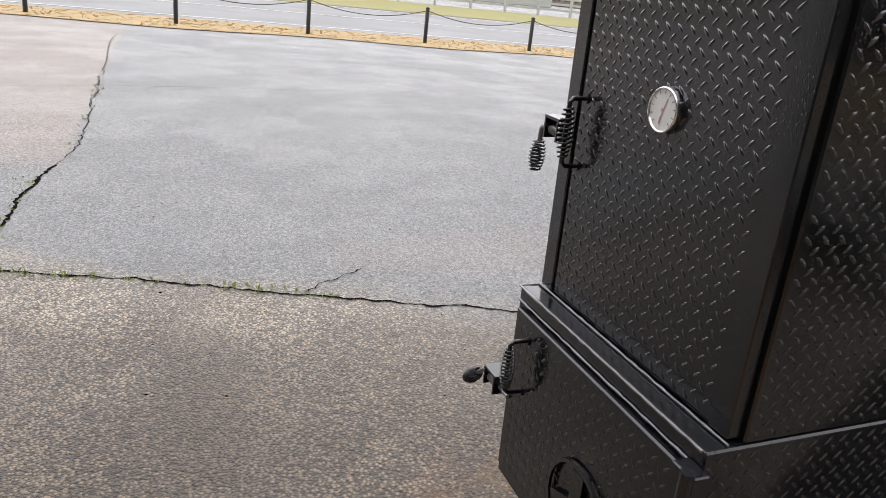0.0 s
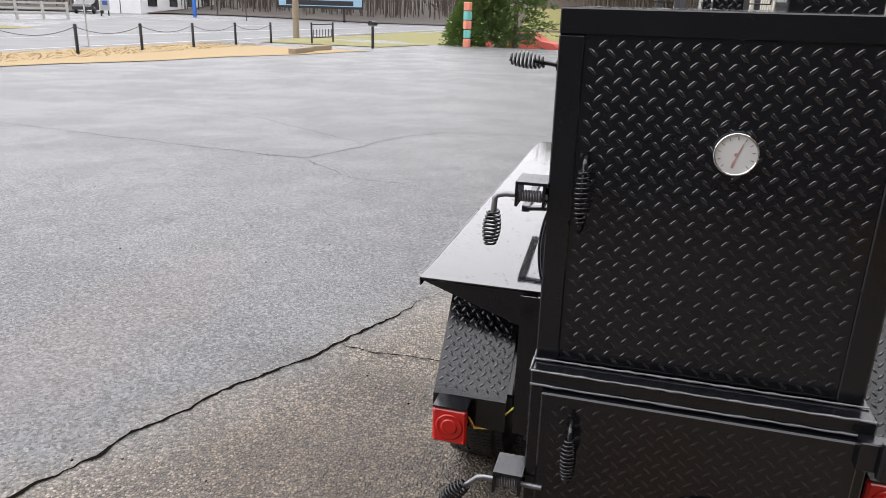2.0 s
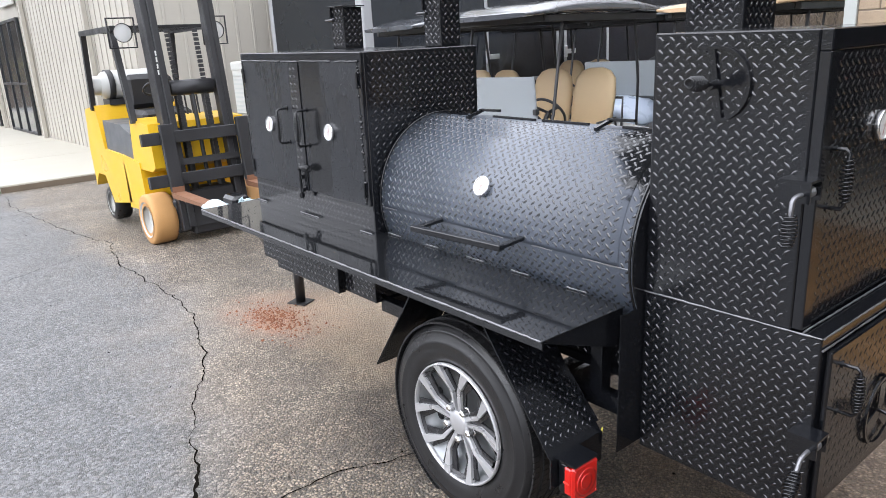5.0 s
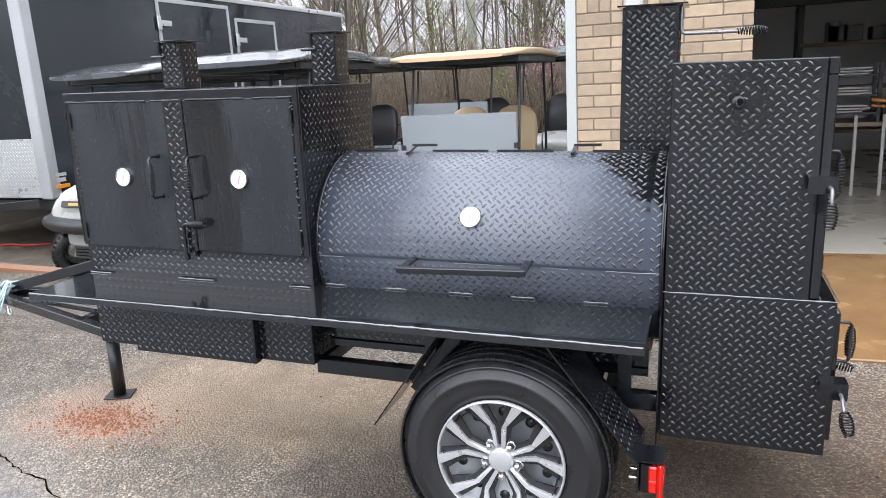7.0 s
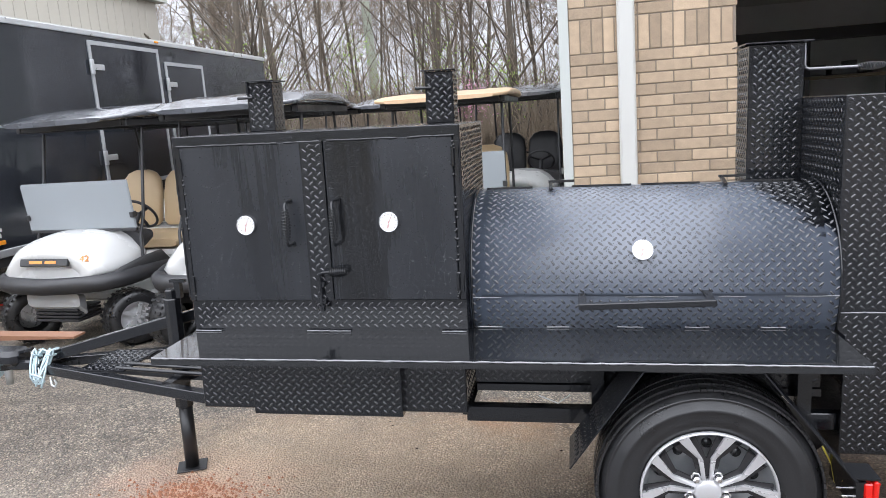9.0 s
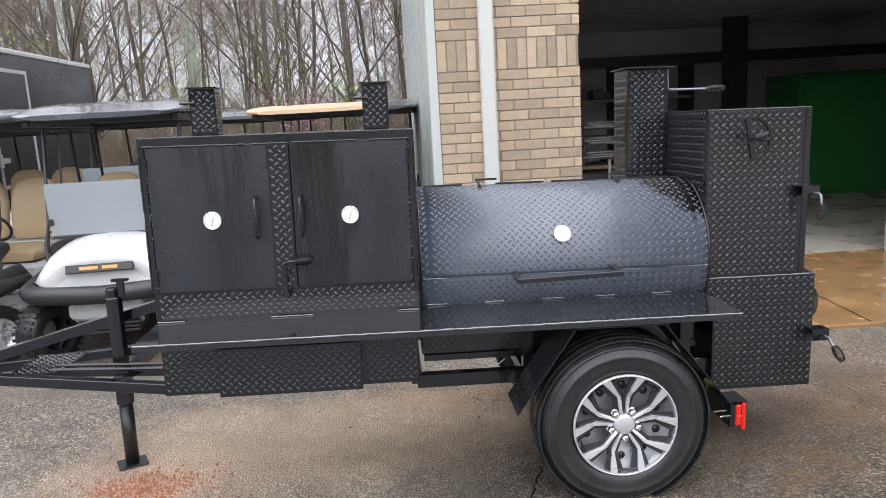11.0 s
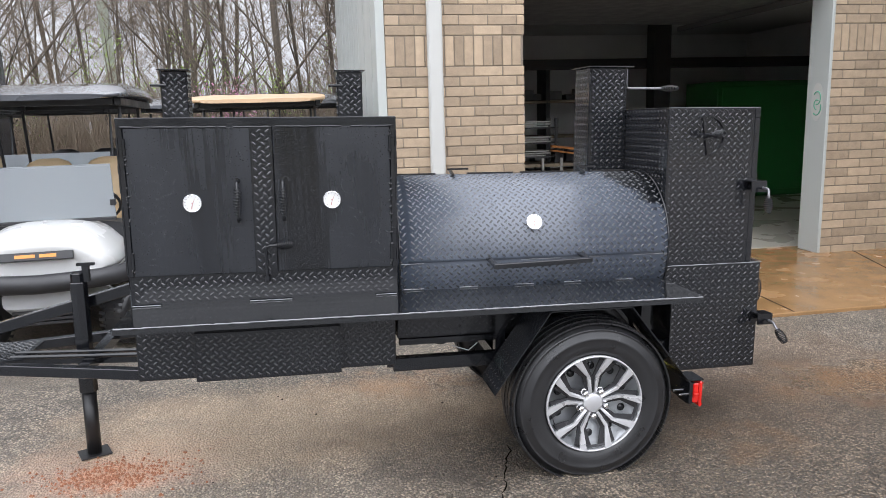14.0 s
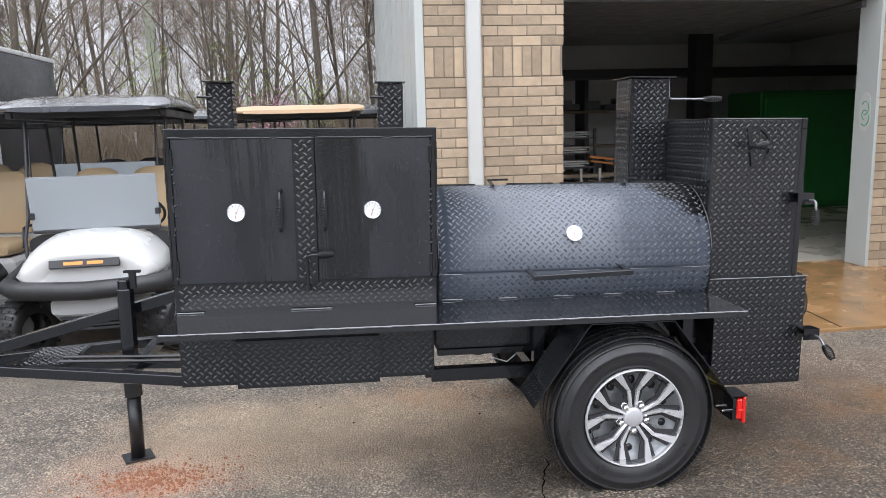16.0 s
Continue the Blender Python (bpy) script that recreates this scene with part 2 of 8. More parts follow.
# ---- materials ----
def material(name, color, rough=0.5, metal=0.0, vary=0.15, scale=6.0, grain=0.1, grain_scale=180.0, coat=0.0, rough_vary=0.1, rnd=0.0, spec=0.5, beads=0.0, stretch=1.0, coat_rough=0.08):
    """Paint, metal, stone and the like: a base colour that drifts at two scales, uneven gloss and a fine relief."""
    mat = bpy.data.materials.new(name)
    mat.use_nodes = True
    n, l = mat.node_tree.nodes, mat.node_tree.links
    b = n["Principled BSDF"]
    geo = n.new("ShaderNodeNewGeometry")
    big, fine = n.new("ShaderNodeTexNoise"), n.new("ShaderNodeTexNoise")
    big.inputs["Scale"].default_value, big.inputs["Detail"].default_value = scale, 5
    fine.inputs["Scale"].default_value, fine.inputs["Detail"].default_value = grain_scale, 2
    run = n.new("ShaderNodeVectorMath")
    run.operation = "MULTIPLY"
    run.inputs[1].default_value = (1, 1, stretch)
    l.new(geo.outputs["Position"], run.inputs[0])
    l.new(run.outputs[0], big.inputs["Vector"])
    l.new(geo.outputs["Position"], fine.inputs["Vector"])
    mix = n.new("ShaderNodeMixRGB")
    mix.inputs[1].default_value = (*[c * (1 - vary) for c in color], 1)
    mix.inputs[2].default_value = (*[min(1, c * (1 + vary)) for c in color], 1)
    add = n.new("ShaderNodeMath")
    add.operation = "MULTIPLY_ADD"
    add.inputs[1].default_value, add.inputs[2].default_value = 0.4, 0.0
    l.new(fine.outputs[0], add.inputs[0])
    sum_ = n.new("ShaderNodeMath")
    sum_.operation = "MULTIPLY_ADD"
    sum_.inputs[1].default_value = 0.6
    l.new(big.outputs[0], sum_.inputs[0])
    l.new(add.outputs[0], sum_.inputs[2])
    out = sum_.outputs[0]
    if rnd:
        info = n.new("ShaderNodeObjectInfo")
        r2 = n.new("ShaderNodeMath")
        r2.operation = "MULTIPLY_ADD"
        r2.inputs[1].default_value = rnd
        l.new(info.outputs["Random"], r2.inputs[0])
        l.new(out, r2.inputs[2])
        sub = n.new("ShaderNodeMath")
        sub.operation = "SUBTRACT"
        sub.inputs[1].default_value = rnd / 2
        sub.use_clamp = True
        l.new(r2.outputs[0], sub.inputs[0])
        out = sub.outputs[0]
    l.new(out, mix.inputs[0])
    l.new(mix.outputs[0], b.inputs["Base Color"])
    rg = n.new("ShaderNodeMapRange")
    rg.inputs["To Min"].default_value, rg.inputs["To Max"].default_value = max(0.02, rough - rough_vary), min(1, rough + rough_vary)
    rg.inputs["From Min"].default_value, rg.inputs["From Max"].default_value = 0.3, 0.7
    l.new(big.outputs[0], rg.inputs["Value"])
    l.new(rg.outputs[0], b.inputs["Roughness"])
    b.inputs["Metallic"].default_value = metal
    b.inputs["Coat Weight"].default_value = coat
    b.inputs["Coat Roughness"].default_value = coat_rough
    b.inputs["Specular IOR Level"].default_value = spec
    if grain:
        bump = n.new("ShaderNodeBump")
        bump.inputs["Strength"].default_value, bump.inputs["Distance"].default_value = grain, 0.002
        l.new(fine.outputs[0], bump.inputs["Height"])
        l.new(bump.outputs[0], b.inputs["Normal"])
        if beads:
            cell, size, drop = n.new("ShaderNodeTexVoronoi"), n.new("ShaderNodeSeparateColor"), n.new("ShaderNodeMath")
            cell.inputs["Scale"].default_value = 150
            l.new(geo.outputs["Position"], cell.inputs["Vector"])
            l.new(cell.outputs["Color"], size.inputs[0])
            dome = n.new("ShaderNodeMapRange")
            dome.interpolation_type = "SMOOTHSTEP"
            drop.operation = "MULTIPLY"
            drop.inputs[1].default_value = 0.42
            l.new(size.outputs[0], drop.inputs[0])
            l.new(cell.outputs["Distance"], dome.inputs["Value"])
            l.new(drop.outputs[0], dome.inputs["From Max"])
            dome.inputs["From Min"].default_value = 0.0
            dome.inputs["To Min"].default_value, dome.inputs["To Max"].default_value = 1.0, 0.0
            wet = n.new("ShaderNodeBump")
            wet.inputs["Strength"].default_value, wet.inputs["Distance"].default_value = beads, 0.0018
            l.new(dome.outputs[0], wet.inputs["Height"])
            l.new(bump.outputs[0], wet.inputs["Normal"])
            l.new(wet.outputs[0], b.inputs["Normal"])
    return mat


def glass(name, tint=(0.9, 0.95, 0.95), rough=0.02, clear=0.85):
    """A thin pane: mostly see-through, with a glossy face."""
    mat = bpy.data.materials.new(name)
    mat.use_nodes = True
    n, l = mat.node_tree.nodes, mat.node_tree.links
    out, b = n["Material Output"], n["Principled BSDF"]
    b.inputs["Base Color"].default_value = (*tint, 1)
    b.inputs["Roughness"].default_value = rough
    see, mix = n.new("ShaderNodeBsdfTransparent"), n.new("ShaderNodeMixShader")
    see.inputs[0].default_value = (*tint, 1)
    mix.inputs[0].default_value = clear
    l.new(b.outputs[0], mix.inputs[1])
    l.new(see.outputs[0], mix.inputs[2])
    l.new(mix.outputs[0], out.inputs[0])
    return mat


def node_math(n, l, op, a, b=None, clamp=False):
    q = n.new("ShaderNodeMath")
    q.operation, q.use_clamp = op, clamp
    for k, v in enumerate((a, b)):
        if v is None:
            continue
        if isinstance(v, (int, float)):
            q.inputs[k].default_value = v
        else:
            l.new(v, q.inputs[k])
    return q.outputs[0]


M = {}
M["black"] = material("wet_black_paint", (0.0062, 0.0068, 0.0085), 0.15, vary=0.4, grain=0.06, grain_scale=260, rough_vary=0.08, spec=0.5, coat=0.12, coat_rough=0.05, beads=0.4)
M["tread"] = material("wet_raised_tread", (0.0105, 0.0115, 0.0145), 0.17, vary=0.4, grain=0.05, grain_scale=260, rough_vary=0.08, spec=0.8, coat=0.3, coat_rough=0.12)
M["rain"] = material("rain_drop", (0.012, 0.0125, 0.014), 0.06, vary=0.1, grain=0, spec=0.5, coat=0.0, rough_vary=0.02)


def lid_paint(name):
    """Black sheet dulled by close beads of rain, the sky's sheen on them put into a pale base colour, with one smooth
    dark wet film where water still runs off.
    """
    # blue-grey base instead of black: the reflected sky is painted in
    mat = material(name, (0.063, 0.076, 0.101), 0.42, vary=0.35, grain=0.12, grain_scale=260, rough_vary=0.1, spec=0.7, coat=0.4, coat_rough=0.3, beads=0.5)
    n, l = mat.node_tree.nodes, mat.node_tree.links
    b = n["Principled BSDF"]
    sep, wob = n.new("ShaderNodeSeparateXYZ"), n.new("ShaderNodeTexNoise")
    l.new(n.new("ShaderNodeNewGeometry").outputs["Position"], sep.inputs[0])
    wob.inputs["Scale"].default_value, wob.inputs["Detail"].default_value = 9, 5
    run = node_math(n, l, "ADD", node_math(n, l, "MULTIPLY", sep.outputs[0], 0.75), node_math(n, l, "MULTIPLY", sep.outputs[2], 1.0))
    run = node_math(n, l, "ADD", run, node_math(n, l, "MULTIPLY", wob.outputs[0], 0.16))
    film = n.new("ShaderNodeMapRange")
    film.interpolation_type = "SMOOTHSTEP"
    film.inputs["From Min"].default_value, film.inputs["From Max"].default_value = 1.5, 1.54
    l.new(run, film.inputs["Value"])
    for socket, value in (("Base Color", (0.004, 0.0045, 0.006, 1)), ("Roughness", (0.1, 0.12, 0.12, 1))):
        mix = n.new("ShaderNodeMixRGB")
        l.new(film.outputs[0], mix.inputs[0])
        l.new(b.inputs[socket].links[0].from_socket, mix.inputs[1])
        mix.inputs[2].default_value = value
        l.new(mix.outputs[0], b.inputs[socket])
    coat = n.new("ShaderNodeMapRange")
    coat.inputs["To Min"].default_value, coat.inputs["To Max"].default_value = 0.4, 0.0
    l.new(film.outputs[0], coat.inputs["Value"])
    l.new(coat.outputs[0], b.inputs["Coat Weight"])
    return mat


M["lid"] = lid_paint("beaded_black_paint_sky_sheen")
M["rod"] = material("dark_steel_rod", (0.2, 0.2, 0.21), 0.35, 0.7, vary=0.3, grain=0.1)


def door_paint(name):
    """Satin black sheet with rain running down it: narrow upright streaks, wetter in broad patches."""
    mat = material(name, (0.013, 0.0145, 0.018), 0.33, vary=0.5, scale=5, grain=0.14, grain_scale=190, beads=0.45, stretch=0.5)
    n, l = mat.node_tree.nodes, mat.node_tree.links
    b = n["Principled BSDF"]
    pos = n.new("ShaderNodeNewGeometry").outputs["Position"]

    def streaks(sx, sz, detail):
        m, q = n.new("ShaderNodeVectorMath"), n.new("ShaderNodeTexNoise")
        m.operation = "MULTIPLY"
        m.inputs[1].default_value = (sx, sx, sz)
        l.new(pos, m.inputs[0])
        l.new(m.outputs[0], q.inputs["Vector"])
        q.inputs["Scale"].default_value, q.inputs["Detail"].default_value = 1.0, detail
        return q.outputs[0]

    def step(value, a, c):
        q = n.new("ShaderNodeMapRange")
        q.interpolation_type = "SMOOTHSTEP"
        q.inputs["From Min"].default_value, q.inputs["From Max"].default_value = a, c
        l.new(value, q.inputs["Value"])
        return q.outputs[0]

    runs, patch = step(streaks(120, 2.2, 4), 0.4, 0.62), step(streaks(3.6, 1.1, 3), 0.52, 0.68)
    # most of the water runs down one door beside the strip
    sep = n.new("ShaderNodeSeparateXYZ")
    l.new(pos, sep.inputs[0])
    off = node_math(n, l, "ADD", sep.outputs[0], node_math(n, l, "MULTIPLY", streaks(30, 4, 3), 0.16))
    run_off = step(node_math(n, l, "ABSOLUTE", node_math(n, l, "ADD", off, 1.065)), 0.15, 0.05)
    patch = node_math(n, l, "MAXIMUM", node_math(n, l, "MULTIPLY", patch, 0.5), run_off)
    wet = n.new("ShaderNodeMath")
    wet.operation = "MULTIPLY_ADD"
    wet.inputs[1].default_value = 0.55
    l.new(runs, wet.inputs[0])
    l.new(node_math(n, l, "MULTIPLY", patch, 0.6), wet.inputs[2])
    wet.use_clamp = True
    wet = node_math(n, l, "MULTIPLY", wet.outputs[0], node_math(n, l, "ADD", node_math(n, l, "MULTIPLY", patch, 0.75), 0.25))
    for socket, value in (("Base Color", (0.0035, 0.0036, 0.004, 1)), ("Roughness", (0.1, 0.1, 0.1, 1))):
        mix = n.new("ShaderNodeMixRGB")
        l.new(wet, mix.inputs[0])
        l.new(b.inputs[socket].links[0].from_socket, mix.inputs[1])
        mix.inputs[2].default_value = value
        l.new(mix.outputs[0], b.inputs[socket])
    return mat
M["shelf"] = material("wet_black_shelf", (0.008, 0.0085, 0.0095), 0.07, vary=0.3, scale=5, grain=0.02, grain_scale=60, coat=0.7, rough_vary=0.04, beads=0.12, coat_rough=0.03)
M["door_black"] = door_paint("satin_black_paint_in_the_rain")
M["chain"] = material("pale_blue_galvanised", (0.42, 0.52, 0.55), 0.4, 0.5, vary=0.2)
M["weld"] = material("bare_weld_bead", (0.22, 0.22, 0.23), 0.4, 0.6, grain=0.5)
M["rubber"] = material("tyre_rubber", (0.014, 0.014, 0.015), 0.36, vary=0.3, scale=12, grain=0.25, rough_vary=0.14)
M["silver"] = material("silver_wheel_cover", (0.52, 0.52, 0.53), 0.3, 0.5, vary=0.08, grain=0.03)
M["wheel_dark"] = material("gloss_black_wheel_inset", (0.02, 0.02, 0.022), 0.25)
M["steel_wheel"] = material("grey_steel_wheel", (0.3, 0.31, 0.32), 0.4, 0.6)
M["chrome"] = material("chrome", (0.75, 0.75, 0.76), 0.14, 1.0, vary=0.05, grain=0.02)
M["galvanised"] = material("galvanised_steel", (0.5, 0.52, 0.52), 0.4, 0.8, vary=0.2)
M["dial"] = material("white_dial", (0.6, 0.6, 0.585), 0.4, vary=0.03, grain=0)
M["dial_ink"] = material("dial_ink", (0.12, 0.1, 0.1), 0.5, grain=0)
M["pointer_ink"] = material("faded_red_pointer", (0.42, 0.22, 0.2), 0.5, grain=0)
M["red_ink"] = material("red_ink", (0.6, 0.03, 0.02), 0.4, grain=0)
M["red_lens"] = material("red_lens", (0.55, 0.012, 0.008), 0.12, vary=0.15, grain=0.05, coat=0.5)
M["yellow_wire"] = material("yellow_wire", (0.7, 0.6, 0.08), 0.5, grain=0)


def asphalt(name):
    """Worn wet asphalt: a smooth grey car park and, past the long crack, an older coarse brown strip with red clay washed over it."""
    mat = bpy.data.materials.new(name)
    mat.use_nodes = True
    n, l = mat.node_tree.nodes, mat.node_tree.links
    b = n["Principled BSDF"]
    plan = n.new("ShaderNodeVectorMath")
    plan.operation = "SCALE"
    plan.inputs["Scale"].default_value = 1 / UNIT
    l.new(n.new("ShaderNodeNewGeometry").outputs["Position"], plan.inputs[0])
    pos = plan.outputs[0]
    sep = n.new("ShaderNodeSeparateXYZ")
    l.new(pos, sep.inputs[0])

    def noise_at(scale, detail=4, rough=0.55):
        q = n.new("ShaderNodeTexNoise")
        q.inputs["Scale"].default_value, q.inputs["Detail"].default_value, q.inputs["Roughness"].default_value = scale, detail, rough
        l.new(pos, q.inputs["Vector"])
        return q.outputs[0]

    def ramp(value, a, c):
        q = n.new("ShaderNodeMapRange")
        q.interpolation_type = "SMOOTHSTEP"
        q.inputs["From Min"].default_value, q.inputs["From Max"].default_value = a, c
        l.new(value, q.inputs["Value"])
        return q.outputs[0]

    def mix(f, c1, c2, how="MIX"):
        q = n.new("ShaderNodeMixRGB")
        q.blend_type = how
        for k, v in enumerate((f, c1, c2)):
            if isinstance(v, float):
                q.inputs[k].default_value = v
            elif isinstance(v, tuple):
                q.inputs[k].default_value = (*v, 1)
            else:
                l.new(v, q.inputs[k])
        return q.outputs[0]

    line = node_math(n, l, "MINIMUM", node_math(n, l, "MULTIPLY_ADD", sep.outputs[0], -0.42), -0.2)
    line.node.inputs[0].links[0].from_node.inputs[2].default_value = -1.35
    wob = node_math(n, l, "MULTIPLY", node_math(n, l, "SUBTRACT", noise_at(1.3), 0.5), 0.9)
    old = ramp(node_math(n, l, "ADD", node_math(n, l, "SUBTRACT", sep.outputs[1], line), wob), -0.25, 0.35)
    stones = n.new("ShaderNodeTexVoronoi")
    stones.inputs["Scale"].default_value = 82
    l.new(pos, stones.inputs["Vector"])
    stones2 = n.new("ShaderNodeTexVoronoi")
    stones2.inputs["Scale"].default_value = 210
    l.new(pos, stones2.inputs["Vector"])
    big, mid, blot = noise_at(0.35, 5), noise_at(2.2, 5), noise_at(0.9, 3)
    lot = mix(ramp(big, 0.35, 0.65), (0.086, 0.09, 0.095), (0.12, 0.123, 0.127))
    lot = mix(ramp(mid, 0.35, 0.75), lot, (0.115, 0.116, 0.117))
    lot = mix(ramp(noise_at(40, 6, 0.75), 0.4, 0.7), lot, (0.19, 0.19, 0.19))
    coarse = mix(ramp(mid, 0.32, 0.7), (0.208, 0.172, 0.133), (0.33, 0.276, 0.212))
    coarse = mix(ramp(noise_at(6.5, 6, 0.7), 0.45, 0.68), coarse, (0.175, 0.145, 0.112))
    patch = node_math(n, l, "MULTIPLY", ramp(sep.outputs[0], 2.74, 2.82), ramp(sep.outputs[1], -4.2, -5.2))
    lot = mix(node_math(n, l, "MULTIPLY", patch, 0.75), lot, (0.205, 0.168, 0.142))
    base = mix(old, lot, coarse)
    sepc = n.new("ShaderNodeSeparateColor")
    l.new(stones.outputs["Color"], sepc.inputs[0])
    pale = ramp(sepc.outputs[0], 0.82, 0.93)
    dark = ramp(sepc.outputs[1], 0.6, 0.8)
    tone = node_math(n, l, "MULTIPLY_ADD", sepc.outputs[2], 1.75)
    tone.node.inputs[2].default_value = 0.35
    grey_tone = n.new("ShaderNodeCombineColor")
    for k in range(3):
        l.new(tone, grey_tone.inputs[k])
    stoned = mix(1.0, base, grey_tone.outputs[0], "MULTIPLY")
    share = node_math(n, l, "MULTIPLY_ADD", old, 0.5)
    share.node.inputs[2].default_value = 0.45
    base = mix(share, base, stoned)
    base = mix(node_math(n, l, "MULTIPLY", pale, node_math(n, l, "MULTIPLY_ADD", old, 0.5)), base, (0.47, 0.41, 0.335))
    pale_amount = [q for q in n if q.type == "MATH" and q.operation == "MULTIPLY_ADD"][-1]
    pale_amount.inputs[2].default_value = 0.14
    gap = node_math(n, l, "MULTIPLY", ramp(stones.outputs["Distance"], 0.36, 0.62), node_math(n, l, "MULTIPLY_ADD", old, 0.55))
    gap.node.inputs[1].links[0].from_node.inputs[2].default_value = 0.1
    base = mix(gap, base, (0.022, 0.02, 0.018))
    base = mix(node_math(n, l, "MULTIPLY", dark, 0.65), base, (0.035, 0.033, 0.031))
    # red clay round the jack's foot and washed along the strip
    def blob(cx, cy, rx, ry, edge, amount, wobble, ragged=2.2):
        dx = node_math(n, l, "MULTIPLY", node_math(n, l, "SUBTRACT", sep.outputs[0], cx), 1 / rx)
        dy = node_math(n, l, "MULTIPLY", node_math(n, l, "SUBTRACT", sep.outputs[1], cy), 1 / ry)
        d = node_math(n, l, "ADD", node_math(n, l, "MULTIPLY", dx, dx), node_math(n, l, "MULTIPLY", dy, dy))
        d = node_math(n, l, "ADD", d, node_math(n, l, "MULTIPLY", node_math(n, l, "SUBTRACT", wobble, 0.5), ragged))
        inv = n.new("ShaderNodeMapRange")
        inv.interpolation_type = "SMOOTHSTEP"
        inv.inputs["From Min"].default_value, inv.inputs["From Max"].default_value = edge, 1.3
        inv.inputs["To Min"].default_value, inv.inputs["To Max"].default_value = amount, 0.0
        l.new(d, inv.inputs["Value"])
        return inv.outputs[0]

    base = mix(blob(-2.25, 0.2, 0.62, 0.42, -0.4, 0.7, noise_at(6, 6, 0.75)), base, (0.43, 0.25, 0.175))
    base = mix(blob(-2.25, 0.1, 0.27, 0.17, -0.6, 0.9, noise_at(16, 6, 0.75), 4.0), base, (0.4, 0.14, 0.06))
    base = mix(blob(-1.3, 0.6, 1.5, 0.65, 0.1, 0.62, noise_at(2.5, 6, 0.7)), base, mix(0.6, base, (0.72, 0.52, 0.34)))
    base = mix(blob(-0.75, 1.1, 0.6, 0.3, -1.0, 0.5, noise_at(4, 6, 0.7), 6.0), base, (0.42, 0.22, 0.1))
    base = mix(blob(-1.9, 0.0, 1.6, 1.0, 0.0, 0.32, noise_at(2.0, 6, 0.7)), base, mix(0.5, base, (0.5, 0.41, 0.32)))
    base = mix(blob(1.6, 0.9, 1.5, 1.0, 0.2, 0.3, noise_at(3, 4)), base, (0.2, 0.12, 0.07))
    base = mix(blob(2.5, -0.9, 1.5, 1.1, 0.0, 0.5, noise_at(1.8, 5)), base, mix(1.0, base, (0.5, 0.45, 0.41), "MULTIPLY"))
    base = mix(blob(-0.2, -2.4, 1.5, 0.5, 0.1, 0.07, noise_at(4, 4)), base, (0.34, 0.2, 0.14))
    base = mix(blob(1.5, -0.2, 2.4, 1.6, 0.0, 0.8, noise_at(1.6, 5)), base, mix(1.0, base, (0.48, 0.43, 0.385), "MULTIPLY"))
    # darkened ground below the drum by the wheel: wet, with shade painted in
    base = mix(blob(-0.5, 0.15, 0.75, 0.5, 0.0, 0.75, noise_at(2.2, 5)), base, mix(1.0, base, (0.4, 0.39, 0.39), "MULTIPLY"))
    base = mix(blob(0.95, -0.1, 0.4, 0.3, -1.0, 0.75, noise_at(4, 6, 0.7), 7.0), base, mix(0.6, base, (0.17, 0.085, 0.03)))
    base = mix(blob(2.0, 0.5, 0.7, 0.45, -1.0, 0.75, noise_at(3, 6, 0.7), 7.0), base, mix(0.6, base, (0.2, 0.1, 0.04)))
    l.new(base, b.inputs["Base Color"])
    wet = ramp(node_math(n, l, "ADD", node_math(n, l, "MULTIPLY", blot, 0.6), node_math(n, l, "MULTIPLY", big, 0.4)), 0.42, 0.6)
    rr = n.new("ShaderNodeMapRange")
    rr.inputs["To Min"].default_value, rr.inputs["To Max"].default_value = 0.52, 0.38
    l.new(wet, rr.inputs["Value"])
    puddle = blob(2.3, 0.55, 0.75, 0.42, 0.0, 1.0, noise_at(2.5, 4))
    damp = mix(blob(1.3, -0.3, 2.3, 1.1, 0.0, 0.85, noise_at(1.6, 5)), rr.outputs[0], (0.3, 0.3, 0.3))
    l.new(mix(puddle, damp, (0.1, 0.1, 0.1)), b.inputs["Roughness"])
    dome = node_math(n, l, "SUBTRACT", 1.0, stones.outputs["Distance"])
    height = node_math(n, l, "MULTIPLY_ADD", dome, node_math(n, l, "MULTIPLY_ADD", old, 0.7))
    height.node.inputs[1].links[0].from_node.inputs[2].default_value = 0.35
    l.new(node_math(n, l, "MULTIPLY", stones2.outputs["Distance"], -0.4), height.node.inputs[2])
    bump = n.new("ShaderNodeBump")
    bump.inputs["Strength"].default_value, bump.inputs["Distance"].default_value = 0.9, 0.011
    l.new(node_math(n, l, "MULTIPLY", height, node_math(n, l, "MULTIPLY_ADD", puddle, -0.85)), bump.inputs["Height"])
    bump.inputs["Height"].links[0].from_node.inputs[1].links[0].from_node.inputs[2].default_value = 1.0
    l.new(bump.outputs[0], b.inputs["Normal"])
    return mat


M["asphalt"] = asphalt("worn_wet_asphalt")
M["road"] = material("road_asphalt", (0.125, 0.125, 0.127), 0.65, vary=0.12, scale=0.4, grain=0.3, grain_scale=60)
M["crack"] = material("open_crack", (0.008, 0.007, 0.006), 1.0, vary=0.4, grain=0.5, spec=0.0)
M["weed"] = material("weeds_in_crack", (0.12, 0.16, 0.03), 0.8, vary=0.4)
M["dry_grass"] = material("dormant_grass", (0.29, 0.205, 0.1), 0.95, vary=0.3, scale=2.2, grain=0.3, grain_scale=60)
M["green_grass"] = material("thin_green_grass", (0.185, 0.17, 0.06), 0.95, vary=0.45, scale=0.5, grain=0.8, grain_scale=30)
M["concrete"] = material("pale_concrete", (0.36, 0.34, 0.285), 0.7, vary=0.18, scale=2.5, grain=0.3, grain_scale=140)
